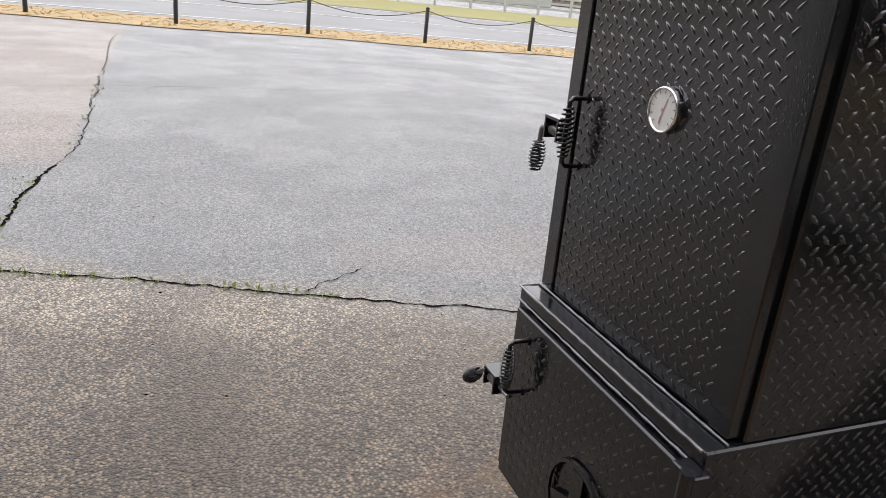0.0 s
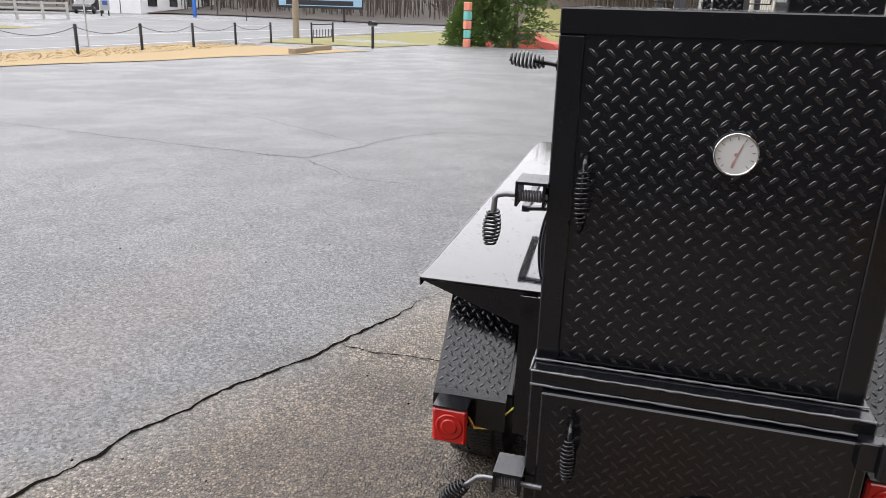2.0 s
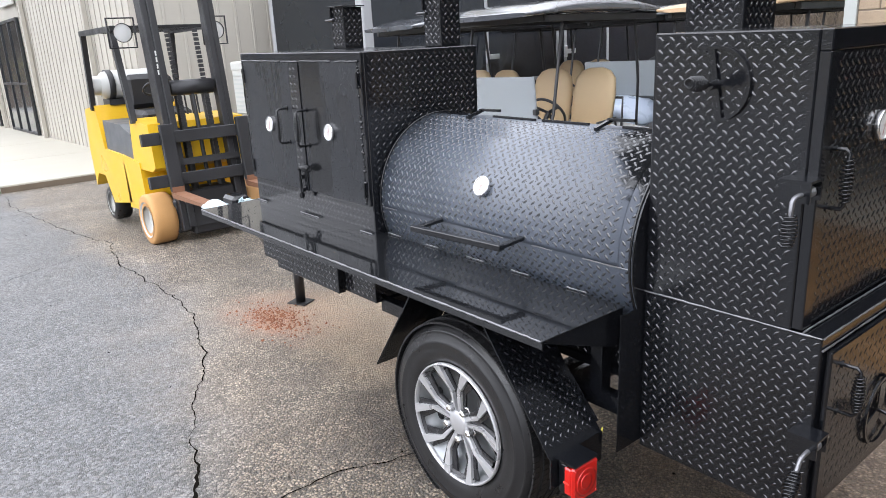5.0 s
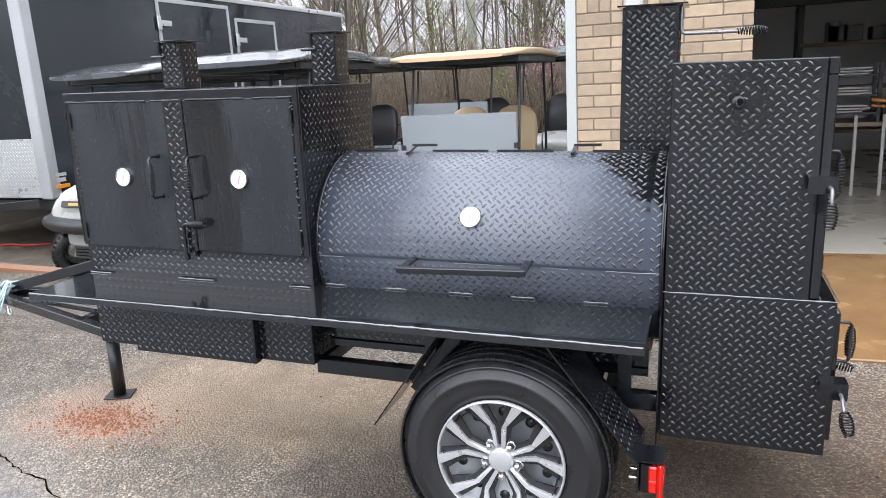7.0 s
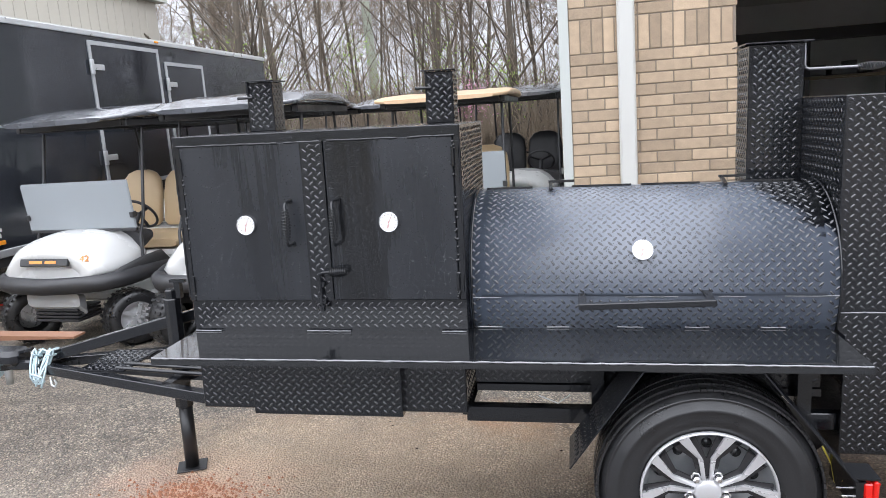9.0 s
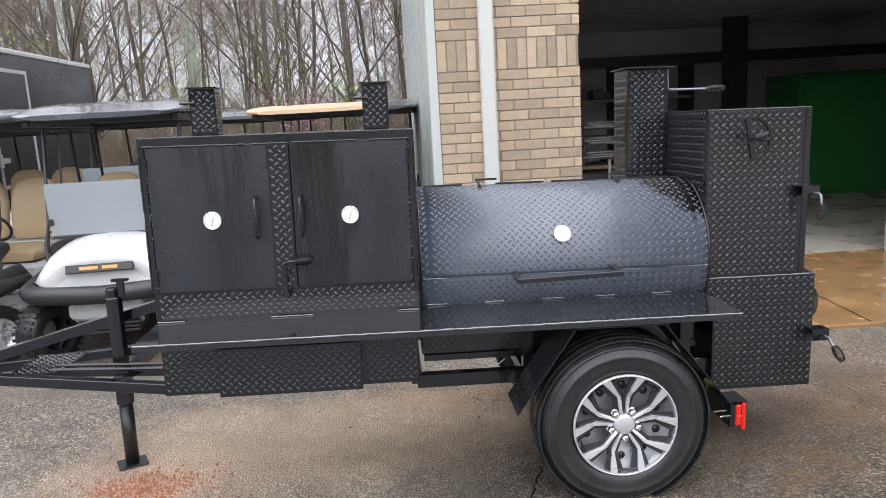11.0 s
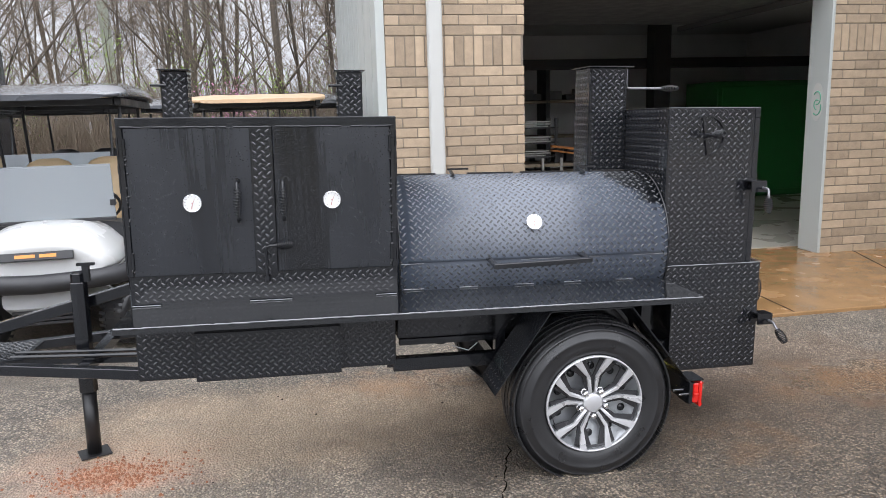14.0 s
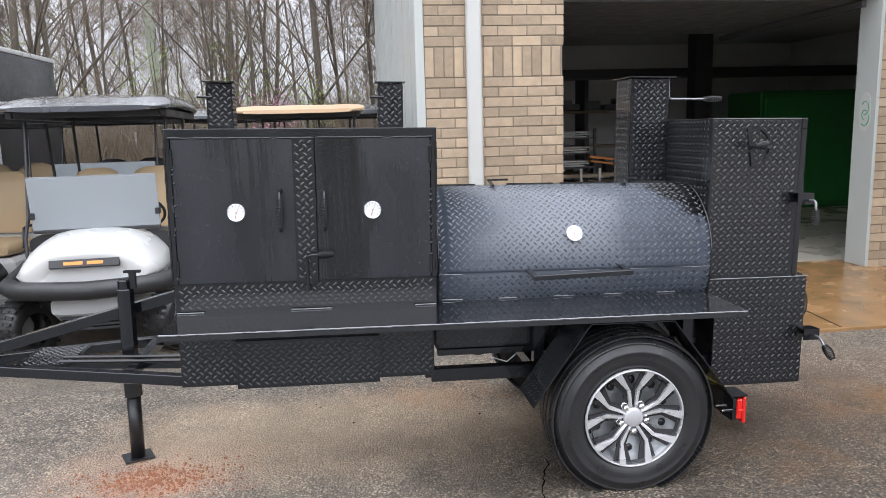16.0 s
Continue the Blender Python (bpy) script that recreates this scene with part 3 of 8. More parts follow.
M["apron"] = material("wet_stained_concrete", (0.265, 0.152, 0.068), 0.2, vary=0.8, scale=2.8, grain=0.15, grain_scale=120, rough_vary=0.14)
M["brick"] = material("tan_utility_brick", (0.345, 0.262, 0.18), 0.8, vary=0.48, scale=14, grain=0.7, grain_scale=130, rnd=0.5)
M["mortar"] = material("grey_mortar", (0.2, 0.165, 0.128), 0.9, vary=0.15, grain=0.5)
M["grey_metal"] = material("pale_grey_trim_metal", (0.4, 0.42, 0.4), 0.4, vary=0.07, scale=1.5, grain=0.04)
M["white_metal"] = material("white_painted_metal", (0.46, 0.46, 0.435), 0.4, vary=0.05, grain=0.04)
M["beige_metal"] = material("beige_wall_sheeting", (0.4, 0.375, 0.325), 0.5, vary=0.08, scale=0.8, grain=0.05)
M["dark_interior"] = material("dim_grey_block_wall", (0.74, 0.74, 0.75), 0.8, vary=0.15, scale=2)
M["dark_glass"] = material("dark_window_glass", (0.02, 0.025, 0.03), 0.08, vary=0.2, grain=0, coat=0.5)
M["post_black"] = material("black_painted_post", (0.009, 0.009, 0.01), 0.4)
M["wood_old"] = material("weathered_timber", (0.25, 0.2, 0.14), 0.8, vary=0.3, scale=12, grain=0.5)


def lerp(a, b, t):
    t = max(0.0, min(1.0, t))
    t = t * t * (3 - 2 * t)
    return a + (b - a) * t


def ground_z(x, y):
    knots = ((-3.0, 0.063), (-2.4, 0.05), (-1.4, 0.018), (-0.5, -0.014), (0.1, -0.032), (1.3, -0.036), (2.6, -0.055))
    near = knots[0][1] if x < knots[0][0] else knots[-1][1]
    for (xa, za), (xb, zb) in zip(knots, knots[1:]):
        if xa <= x < xb:
            near = za + (zb - za) * (x - xa) / (xb - xa)
    near *= 1 - lerp(0, 1, (-x - 3.5) / 6)
    near *= 1 - lerp(0, 1, (-y - 3) / 8)
    far = lerp(0, 0.55, (-y - 32) / 25)
    drop = lerp(0, -2.2, (-x - 36) / 22) * (1 - lerp(0, 1, (-y - 9) / 12))
    rise = lerp(0, 1.2, (y - 12) / 30)
    dip = lerp(0, -0.24, (y - 1.2) / 1.7) * (1 - lerp(0, 1, (x + 2.0) / 2.2))
    return near + far + drop + rise + dip


def grid_axis(*spans):
    out = []
    for a, b, k in spans:
        out += [a + (b - a) * i / k for i in range(k)]
    return out + [spans[-1][1]]


def ground_sheet(name, xs, ys, mat, lift=0.0, inside=None):
    vs = [(x, y, ground_z(x, y) + lift) for x in xs for y in ys]
    k = len(ys)
    fs = [(i * k + j, (i + 1) * k + j, (i + 1) * k + j + 1, i * k + j + 1) for i in range(len(xs) - 1) for j in range(k - 1)
          if inside is None or inside((xs[i] + xs[i + 1]) / 2, (ys[j] + ys[j + 1]) / 2)]
    g = Geo()
    g.add(vs, fs, True)
    return setting(name, g, mat)


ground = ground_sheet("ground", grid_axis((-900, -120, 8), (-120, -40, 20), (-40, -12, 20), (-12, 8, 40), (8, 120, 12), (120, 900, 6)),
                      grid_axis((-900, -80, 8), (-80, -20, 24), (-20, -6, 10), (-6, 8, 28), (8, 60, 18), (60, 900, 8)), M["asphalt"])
tagged(ground, "worn wet asphalt car park with open cracks", "ground")


def ribbon(name, rows, mat, lift, label="", category=""):
    """A strip of ground between pairs of edge points."""
    g = Geo()
    vs = []
    for a, b in rows:
        for k in range(7):
            x, y = a[0] + (b[0] - a[0]) * k / 6, a[1] + (b[1] - a[1]) * k / 6
            vs.append((x, y, ground_z(x, y) + lift))
    fs = [(7 * i + k, 7 * i + k + 1, 7 * i + k + 8, 7 * i + k + 7) for i in range(len(rows) - 1) for k in range(6)]
    g.add(vs, fs, True)
    return setting(name, g, mat, label, category)


def edge_y(x):
    """The car park's far edge: square to the street at first, then cutting back to the drive."""
    return -17.4 + 0.25 * math.sin(x * 0.9) if x > -9 else -17.4 + (-9 - x) * 0.31 + 0.2 * math.sin(x)


xs = [14 - 1.5 * k for k in range(29)]
ribbon("verge", [((x, edge_y(x)), (x, -20.6)) for x in xs], M["dry_grass"], 0.02, "strip of dormant tan grass beside the street", "grass verge")
ribbon("road", [((x, -20.6), (x, -37.0 if x > -34 else -37 - (-34 - x) * 0.5)) for x in (140, 60, 20, 0, -10, -20, -34, -60, -90, -140, -260)], M["road"], 0.012, "grey wet street", "street")
ribbon("far_verge", [((x, -37.0), (x, -46.0)) for x in (140, 60, 20, 0, -10, -20, -30, -36)], M["green_grass"], 0.03, "thin green grass across the street", "grass verge")
ribbon("side_lawn", [((-31.5, -12.6), (-31.5, -19)), ((-36, -11.5), (-36, -20)), ((-48, -9), (-48, -20)), ((-80, -9), (-80, -22)), ((-140, -14), (-140, -26))], M["green_grass"], 0.03, "sloping green lawn", "lawn")
ribbon("wood_floor", [((x, 14.5), (x, 120)) for x in (-120, -60, -20, 20, 60)], material("leaf_litter", (0.12, 0.085, 0.055), 0.9, vary=0.4, scale=2, grain=0.8, grain_scale=30), 0.03, "brown leaf litter under bare trees", "ground")
ribbon("far_wood_floor", [((x, -5.2 + (x + 44) * 0.06), (x, 2.0)) for x in (-44, -50, -58, -70, -90)], bpy.data.materials["leaf_litter"], 0.035, "brown leaf litter beyond the car park", "ground")
g = Geo()
for y in (-21.6, -28.6, -36.2):
    g.box(-200, 140, y, y + 0.12, 0.02 + ground_z(0, y), 0.026 + ground_z(0, y))
setting("road_marking", g, material("worn_white_line", (0.6, 0.6, 0.58), 0.7), "worn white road lines")


def crack(points, width, seed, name="crack"):
    """A jagged open crack along a rough line."""
    rn = random.Random(seed)
    line = []
    for (x0, y0), (x1, y1) in zip(points, points[1:]):
        k = max(2, int(math.hypot(x1 - x0, y1 - y0) / 0.03))
        for i in range(k):
            q = i / k
            line.append((x0 + (x1 - x0) * q, y0 + (y1 - y0) * q))
    line.append(points[-1])
    g, vs, off = Geo(), [], 0.0
    for i, (x, y) in enumerate(line):
        off = 0.88 * off + rn.uniform(-1, 1) * 0.013
        a, b = line[max(0, i - 1)], line[min(len(line) - 1, i + 1)]
        d = math.hypot(b[0] - a[0], b[1] - a[1]) or 1
        nx, ny = -(b[1] - a[1]) / d, (b[0] - a[0]) / d
        w = width * (0.35 + 0.9 * rn.random()) * min(1, 0.2 + 14 * min(i, len(line) - 1 - i) / len(line))
        for s in (-1, 1):
            px, py = x + nx * (off + s * w / 2), y + ny * (off + s * w / 2)
            vs.append((px, py, ground_z(px, py) + 0.004))
    g.add(vs, [(2 * i, 2 * i + 1, 2 * i + 3, 2 * i + 2) for i in range(len(line) - 1)])
    setting(name, g, M["crack"], "long open crack in the asphalt")
    return line


main = crack([(5.2, -3.2), (3.9, -2.75), (2.85, -2.39), (2.52, -2.29), (2.07, -2.14), (1.73, -2.02), (1.33, -1.875), (0.96, -1.73), (0.71, -1.65), (0.47, -1.58), (0.2, -1.48), (-0.03, -1.38), (-0.21, -1.29), (-0.54, -1.12), (-0.86, -1.0), (-1.2, -0.875)], 0.02, 3)
main += crack([(-1.1, -0.91), (-1.2, -0.875), (-1.6, -0.68), (-1.98, -0.49), (-2.7, -0.25), (-3.17, -0.23), (-4.39, -0.23), (-5.34, -0.04), (-6.7, -0.2), (-8.79, -0.28), (-10.0, -0.2)], 0.008, 23)
crack([(-0.54, -1.12), (-0.5, -0.97), (-0.5, -0.78), (-0.49, -0.58), (-0.42, -0.32), (-0.3, 0.1)], 0.009, 4)
crack([(1.33, -1.875), (1.22, -1.98), (1.07, -2.09), (0.94, -2.19)], 0.009, 5)
crack([(-5.58, -8.59), (-5.16, -6.33), (-4.92, -4.9), (-4.75, -3.68), (-4.75, -3.35), (-5.65, -3.15), (-6.7, -2.95), (-7.5, -2.5), (-7.75, -1.3), (-7.85, -0.47)], 0.014, 6)
crack([(-8.48, -8.57), (-7.6, -5.5), (-6.75, -4.3), (-6.22, -3.4), (-6.0, -3.1)], 0.011, 7)
crack([(-4.75, -3.4), (-4.0, -2.5), (-3.9, -1.9)], 0.007, 8)
crack([(-12.3, -9.0), (-12.07, -4.88), (-12.2, -3.0), (-13.5, -0.7)], 0.009, 9)
crack([(-9.6, -12.75), (-10.1, -9.73), (-9.8, -7.0)], 0.009, 10)
crack([(-4.6, -1.3), (-4.81, -0.85), (-5.12, -0.33)], 0.005, 13)
crack([(4.4, -7.8), (2.6, -8.5), (0, -8.8), (-2.4, -9.3)], 0.01, 11)
crack([(3.05, -2.9), (2.98, -3.3), (2.94, -4.25), (2.83, -4.65)], 0.03, 12)
crack([(2.83, -4.65), (2.72, -5.39), (2.74, -6.13), (2.76, -7.31), (2.78, -8.85), (2.9, -13.8), (2.87, -15.0)], 0.014, 16)
crack([(-17.6, -9.0), (-17.2, -5.2), (-18, -1.0)], 0.013, 14)
crack([(6, -12.2), (0, -12.6), (-6, -12.1)], 0.012, 15)
rn = random.Random(8)
g = Geo()
for k in range(170):
    x, y = main[rn.randrange(0, 140)] if k < 120 else (2.96 + rn.uniform(-0.05, 0.05), -3.6 + rn.uniform(-0.7, 0.7))
    if k > 138:
        x, y = 2.76 + rn.uniform(-0.03, 0.03), rn.uniform(-8.5, -5)
    x, y = x + rn.gauss(0, 0.02), y + rn.gauss(0, 0.02)
    for b in range(5):
        a = rn.uniform(0, 6.28)
        h, r = rn.uniform(0.008, 0.03), rn.uniform(0.008, 0.026)
        z = ground_z(x, y)
        g.add([(x, y, z + 0.002), (x + r * math.cos(a), y + r * math.sin(a), z + h), (x + r * math.cos(a + 0.5), y + r * math.sin(a + 0.5), z + h * 0.8)], [(0, 1, 2)])
tagged(part("weeds", g, M["weed"], None, "small green weeds growing in the crack"), "", "weeds", "", "stuff")
# tufts on the verge
g = Geo()
for k in range(5000):
    x, y = rn.uniform(-30, 8), rn.uniform(-20.5, -17.2)
    if y > edge_y(x):
        continue
    z, a, h = ground_z(x, y) + 0.015, rn.uniform(0, 6.28), rn.uniform(0.012, 0.035)
    c, s = math.cos(a), math.sin(a)
    for b in range(3):
        o = rn.uniform(-0.06, 0.06)
        g.add([(x + o - 0.02 * c, y + o - 0.02 * s, z), (x + o + 0.02 * c, y + o + 0.02 * s, z), (x + o + rn.uniform(-0.05, 0.05), y + o + rn.uniform(-0.05, 0.05), z + h)], [(0, 1, 2)])
tagged(part("grass", g, material("dry_grass_blades", (0.29, 0.205, 0.09), 0.9, vary=0.4, scale=1.5), None, "dormant tan grass with a little green"), "", "grass", "", "stuff")
# loose pebbles and clay crumbs
g = Geo()
for k in range(520):
    x, y, r = rn.gauss(-2.25, 0.17), rn.gauss(0.12, 0.09), rn.uniform(0.003, 0.011)
    z = ground_z(x, y)
    g.add([(x - r, y, z), (x, y - r, z), (x + r, y, z), (x, y + r, z), (x, y, z + r)], [(0, 1, 4), (1, 2, 4), (2, 3, 4), (3, 0, 4)])
tagged(part("clay_crumbs", g, material("red_clay", (0.23, 0.095, 0.05), 0.9, vary=0.3), None, "crumbs of red clay on the asphalt"), "", "dirt", "", "stuff")
g = Geo()
for k in range(260):
    x, y, r = rn.uniform(-9, 4), rn.uniform(-9, 1.5), rn.uniform(0.004, 0.011)
    z = ground_z(x, y)
    g.add([(x - r, y, z), (x, y - r, z), (x + r, y, z), (x, y + r * 0.7, z), (x, y, z + r * 0.6)], [(0, 1, 4), (1, 2, 4), (2, 3, 4), (3, 0, 4)])
tagged(part("pebbles", g, M["crack"], None, "scattered dark pebbles and bits"), "", "pebbles", "", "stuff")

# ---- concrete apron and walk ----
g = Geo()
g.box(1.35, 5.69, 1.95, 4.6, -0.2, -0.022, 0.008)
setting("apron", g, M["apron"], "wet rust-stained concrete apron before the garage", "concrete apron")
g = Geo()
g.bar((5.3, 4.59, -0.0215), (4.25, 1.97, -0.0215), 0.014, 0.002, up=(0, 0, 1))
g.bar((3.0, 4.59, -0.0215), (2.75, 1.97, -0.0215), 0.014, 0.002, up=(0, 0, 1))
setting("apron_joint", g, M["crack"], "dark joint in the concrete apron", "joint")
for k in range(7):
    g = Geo()
    g.box(-10.1 - 3.2 * k, -10.1 - 3.2 * (k + 1) + 0.012, -0.2, 2.05, -0.2, 0.11, 0.01)
    setting("pavement", g, M["concrete"], "raised pale concrete walk slab", "concrete walk")

g = Geo()
g.box(-10.098, -10.086, -0.2, 2.05, -0.2, 0.085, 0.004)
setting("pavement_edge", g, material("soil_stained_concrete", (0.13, 0.1, 0.07), 0.85, vary=0.4, scale=5, grain=0.5), "soil-stained front edge of the walk", "concrete walk")
g = Geo()
rn = random.Random(77)
for k in range(900):
    x, y = -10.1 - 21 * rn.random() ** 1.3, -0.23 + rn.gauss(0, 0.025)
    z, h, a = ground_z(x, y), rn.uniform(0.03, 0.13) * (1 if noise.noise((x * 0.8, 0, 0)) > -0.1 else 0.4), rn.uniform(0, 6.283)
    tip = (x + 0.05 * math.cos(a), y + 0.05 * math.sin(a), z + h)
    g.add([(x - 0.012, y, z), (x + 0.012, y - 0.008, z), tip], [(0, 1, 2)])
tagged(part("grass_tufts", g, M["weed"], None, "thin weeds growing along the walk's edge"), "", "weeds", "", "stuff")

# ---- brick garage ----
WY, OX0, OX1, GX0, GX1, GTOP, CEIL = 4.13, 1.04, 4.65, -0.43, 9.6, 5.2, 3.75
g = Geo()
g.box(GX0 + 0.012, OX0 - 0.012, WY + 0.008, WY + 0.22, -0.3, GTOP)
wall_l = setting("wall_brick_left", g, M["mortar"], "tan brick garage wall", "brick wall")
g = Geo()
g.box(OX1 + 0.012, GX1, WY + 0.008, WY + 0.22, -0.3, GTOP)
wall_r = setting("wall_brick_right", g, M["mortar"], "tan brick garage wall", "brick wall")
g = Geo()
g.box(OX0 - 0.012, OX1 + 0.012, WY + 0.02, WY + 0.22, 3.05, GTOP)
setting("wall_lintel", g, M["mortar"])
g = Geo()
g.box(GX0 - 0.03, GX0 + 0.012, WY - 0.005, WY + 9, -0.3, GTOP)
for k in range(9):
    g.box(GX0 - 0.034, GX0 - 0.03, WY + 0.95 + 0.95 * k, WY + 0.985 + 0.95 * k, -0.3, GTOP - 0.1)
setting("wall_side", g, M["grey_metal"], "pale grey metal side wall", "metal wall")
g = Geo()
g.box(GX0 - 0.075, GX0 + 0.015, WY - 0.014, WY + 0.11, -0.05, GTOP, 0.004)
setting("trim_corner", g, M["grey_metal"])
g = Geo()
g.box(GX1 - 0.2, GX1, WY + 0.22, WY + 9, -0.3, GTOP)
g.box(GX0, GX1, WY + 9, WY + 9.2, -0.3, GTOP)
setting("wall_back", g, M["dark_interior"])
g = Geo()
g.box(GX0 + 0.02, GX1 - 0.21, WY + 0.23, WY + 8.99, CEIL - 0.3, CEIL)
setting("ceiling", g, material("sooty_roof_deck", (0.55, 0.55, 0.55), 0.8))
g = Geo()
g.box(GX0 - 0.4, GX1 + 0.4, WY - 0.25, WY + 9.4, GTOP, GTOP + 0.12)
setting("roof", g, M["grey_metal"])
g = Geo()
g.box(GX0, GX1, WY + 0.47, WY + 9, -0.2, -0.018)
setting("floor", g, material("garage_floor", (0.4, 0.37, 0.31), 0.3, vary=0.3, scale=1.5), "smooth worn garage floor", "floor")
# added wall, never in view: closes the yard and darkens rear door reflections
g = Geo()
g.box(5.7, 6.0, -3.2, WY - 0.01, -0.3, 5.2)
g.box(5.7, 14, -3.5, -3.2, -0.3, 5.2)
setting("wall_wing", g, material("dark_grey_render", (0.08, 0.08, 0.081), 0.8, vary=0.3, scale=2), "added unseen dark wall that shades the smoker's rear", "wall")
# opening trim
g = Geo()
g.box(OX1 - 0.03, OX1 + 0.01, WY - 0.012, WY + 0.34, -0.02, 3.05, 0.006)
jamb = setting("door_jamb", g, M["grey_metal"], "grey steel door jamb", "door jamb")
SX, SY, SZ = OX1 - 0.034, WY + 0.15, 1.74
g = Geo()
g.add([(SX, SY + 0.1 * math.cos(a), SZ + 0.22 * math.sin(a)) for a in [2 * math.pi * k / 32 for k in range(32)]] + [(SX + 0.003, SY + 0.1 * math.cos(a), SZ + 0.22 * math.sin(a)) for a in [2 * math.pi * k / 32 for k in range(32)]],
      [tuple(range(32))] + [(k, (k + 1) % 32, 32 + (k + 1) % 32, 32 + k) for k in range(32)])
st = part("sticker", g, M["white_metal"], None, "oval white sticker with a green emblem")
tagged(st, "", "sticker")
g = Geo()
for r, a0, a1, dz in ((0.075, 0.6, 4.9, 0.045), (0.055, -1.5, 2.2, -0.03), (0.09, 2.8, 5.4, -0.06)):
    g.sweep([(SX - 0.002, SY + 0.8 * r * math.cos(a0 + (a1 - a0) * k / 10), SZ + dz + r * math.sin(a0 + (a1 - a0) * k / 10)) for k in range(11)], 0.007, 5)
part("emblem", g, material("green_emblem", (0.1, 0.35, 0.22), 0.5, grain=0), st, "green emblem")
g = Geo()
g.box(0.012, 0.165, WY - 0.075, WY - 0.005, 0.05, GTOP, 0.012)
g.box(0.03, 0.147, WY - 0.08, WY - 0.075, 0.1, GTOP, 0.002)
spout = tagged(part("downspout", g, M["white_metal"], None, "white square downspout on the brick wall"), "", "downspout")

# bricks: running bond with one upright course
BL, BH, JT, COURSE = 0.2945, 0.091, 0.0105, 0.1016


def brick_mesh(w, h, name):
    g = Geo()
    g.box(0, w, 0, 0.09, 0, h, 0.004)
    me = mesh_of(name, g)
    me.materials.append(M["brick"])
    return me


meshes = {}


def lay(x, z, w, h, parent):
    key = (round(w, 3), round(h, 3))
    if key not in meshes:
        meshes[key] = brick_mesh(*key, "brick")
    ob = new("brick", meshes[key])
    ob.parent = parent
    ob.matrix_basis = pose(x * UNIT, (WY + random.uniform(-0.002, 0.002)) * UNIT, z * UNIT, random.uniform(-0.3, 0.3), random.uniform(-0.3, 0.3), 0)


def brickwork(x0, x1, z0, z1, soldier, parent, skip=None):
    z, row = z0, 0
    below = True
    while z < z1:
        if below and z + 0.02 > soldier:
            x = x0
            while x < x1 - 0.03:
                if skip is None or not (skip[0] < x and x + BH < skip[1]):
                    lay(x, z, min(BH, x1 - x), BL, parent)
                x += COURSE
            z += BL + JT
            below = False
        else:
            x = x0 - (0.0 if row % 2 else (BL + JT) / 2)
            while x < x1 - 0.02:
                a, b = max(x, x0), min(x + BL, x1)
                if b - a > 0.03 and (skip is None or not (skip[0] < a and b < skip[1])):
                    lay(a, z, b - a, BH, parent)
                x += BL + JT
            z += COURSE
        row += 1


brickwork(GX0 + 0.02, OX0, 2.2 - 18 * COURSE, 3.7, 2.2, wall_l)
brickwork(OX1 + 0.012, OX1 + 1.7, 2.3 - 23 * COURSE, 3.3, 2.3, wall_r)

# ---- smoker trailer ----
X, Y, Z = Vector((1, 0, 0)), Vector((0, 1, 0)), Vector((0, 0, 1))
smoker = thing("smoker_trailer", pose(0, 0, 0, 0, 1.2, 0), "wet black tread-plate barbecue smoker trailer parked on asphalt", "smoker trailer")
SH = 0.848  # top of the shelf


def gauge(at, normal, parent, up=Z, r=0.041):
    """A round thermometer: chrome rim, white dial, ticks and a red pointer."""
    normal = Vector(normal).normalized()
    up = (Vector(up) - normal * normal.dot(Vector(up))).normalized()
    side = up.cross(normal)
    place = Matrix((( side.x, up.x, normal.x, at[0]), (side.y, up.y, normal.y, at[1]), (side.z, up.z, normal.z, at[2]), (0, 0, 0, 1)))
    g = Geo()
    g.m = place
    g.lathe([(r * 0.7, -0.012), (r, -0.004), (r, 0.010), (r * 0.96, 0.014), (r * 0.9, 0.013), (r * 0.88, 0.010)], n=36)
    rim = part("thermometer", g, M["chrome"], parent, "round chrome-rimmed thermometer")
    g = Geo()
    g.m = place
    g.lathe([(0.0, 0.0101), (r * 0.89, 0.0101)], n=36)
    part("dial", g, M["dial"], rim, "white dial")
    g = Geo()
    g.m = place
    for k in range(11):
        w = radians(225 - 27 * k)
        c, s = math.cos(w), math.sin(w)
        g.bar((0.68 * r * c, 0.68 * r * s, 0.0108), (0.82 * r * c, 0.82 * r * s, 0.0108), 0.0016, 0.0005)
    part("tick_marks", g, M["dial_ink"], rim)
    g = Geo()
    g.m = place
    g.bar((-0.1 * r, -0.45 * r, 0.0115), (0.25 * r, 0.5 * r, 0.0115), 0.0022, 0.0006)
    g.lathe([(0, 0.012), (0.004, 0.012)], n=10)
    g.bar((-0.12 * r, -0.62 * r, 0.0112), (-0.05 * r, -0.3 * r, 0.0112), 0.005, 0.0005)
    part("pointer", g, M["pointer_ink"], rim, "faded red pointer")


def pull(a, b, out, parent, name="handle"):
    """A bent-rod pull with a coil grip between two feet on a door."""
    a, b, out = Vector(a), Vector(b), Vector(out)
    g = Geo()
    g.sweep([a, a + out * 0.8, a + out + (b - a) * 0.06, b + out - (b - a) * 0.06, b + out * 0.8, b], 0.006, 8)
    g.sweep([a - out * 0.02, a + out * 0.1], 0.012, 10)
    g.sweep([b - out * 0.02, b + out * 0.1], 0.012, 10)
    h = part(name, g, M["black"], parent, "bent black rod pull handle")
    g = Geo()
    g.spring(a + out + (b - a) * 0.12, b + out - (b - a) * 0.12, 0.017, 11)
    part("coil_grip", g, M["black"], h)


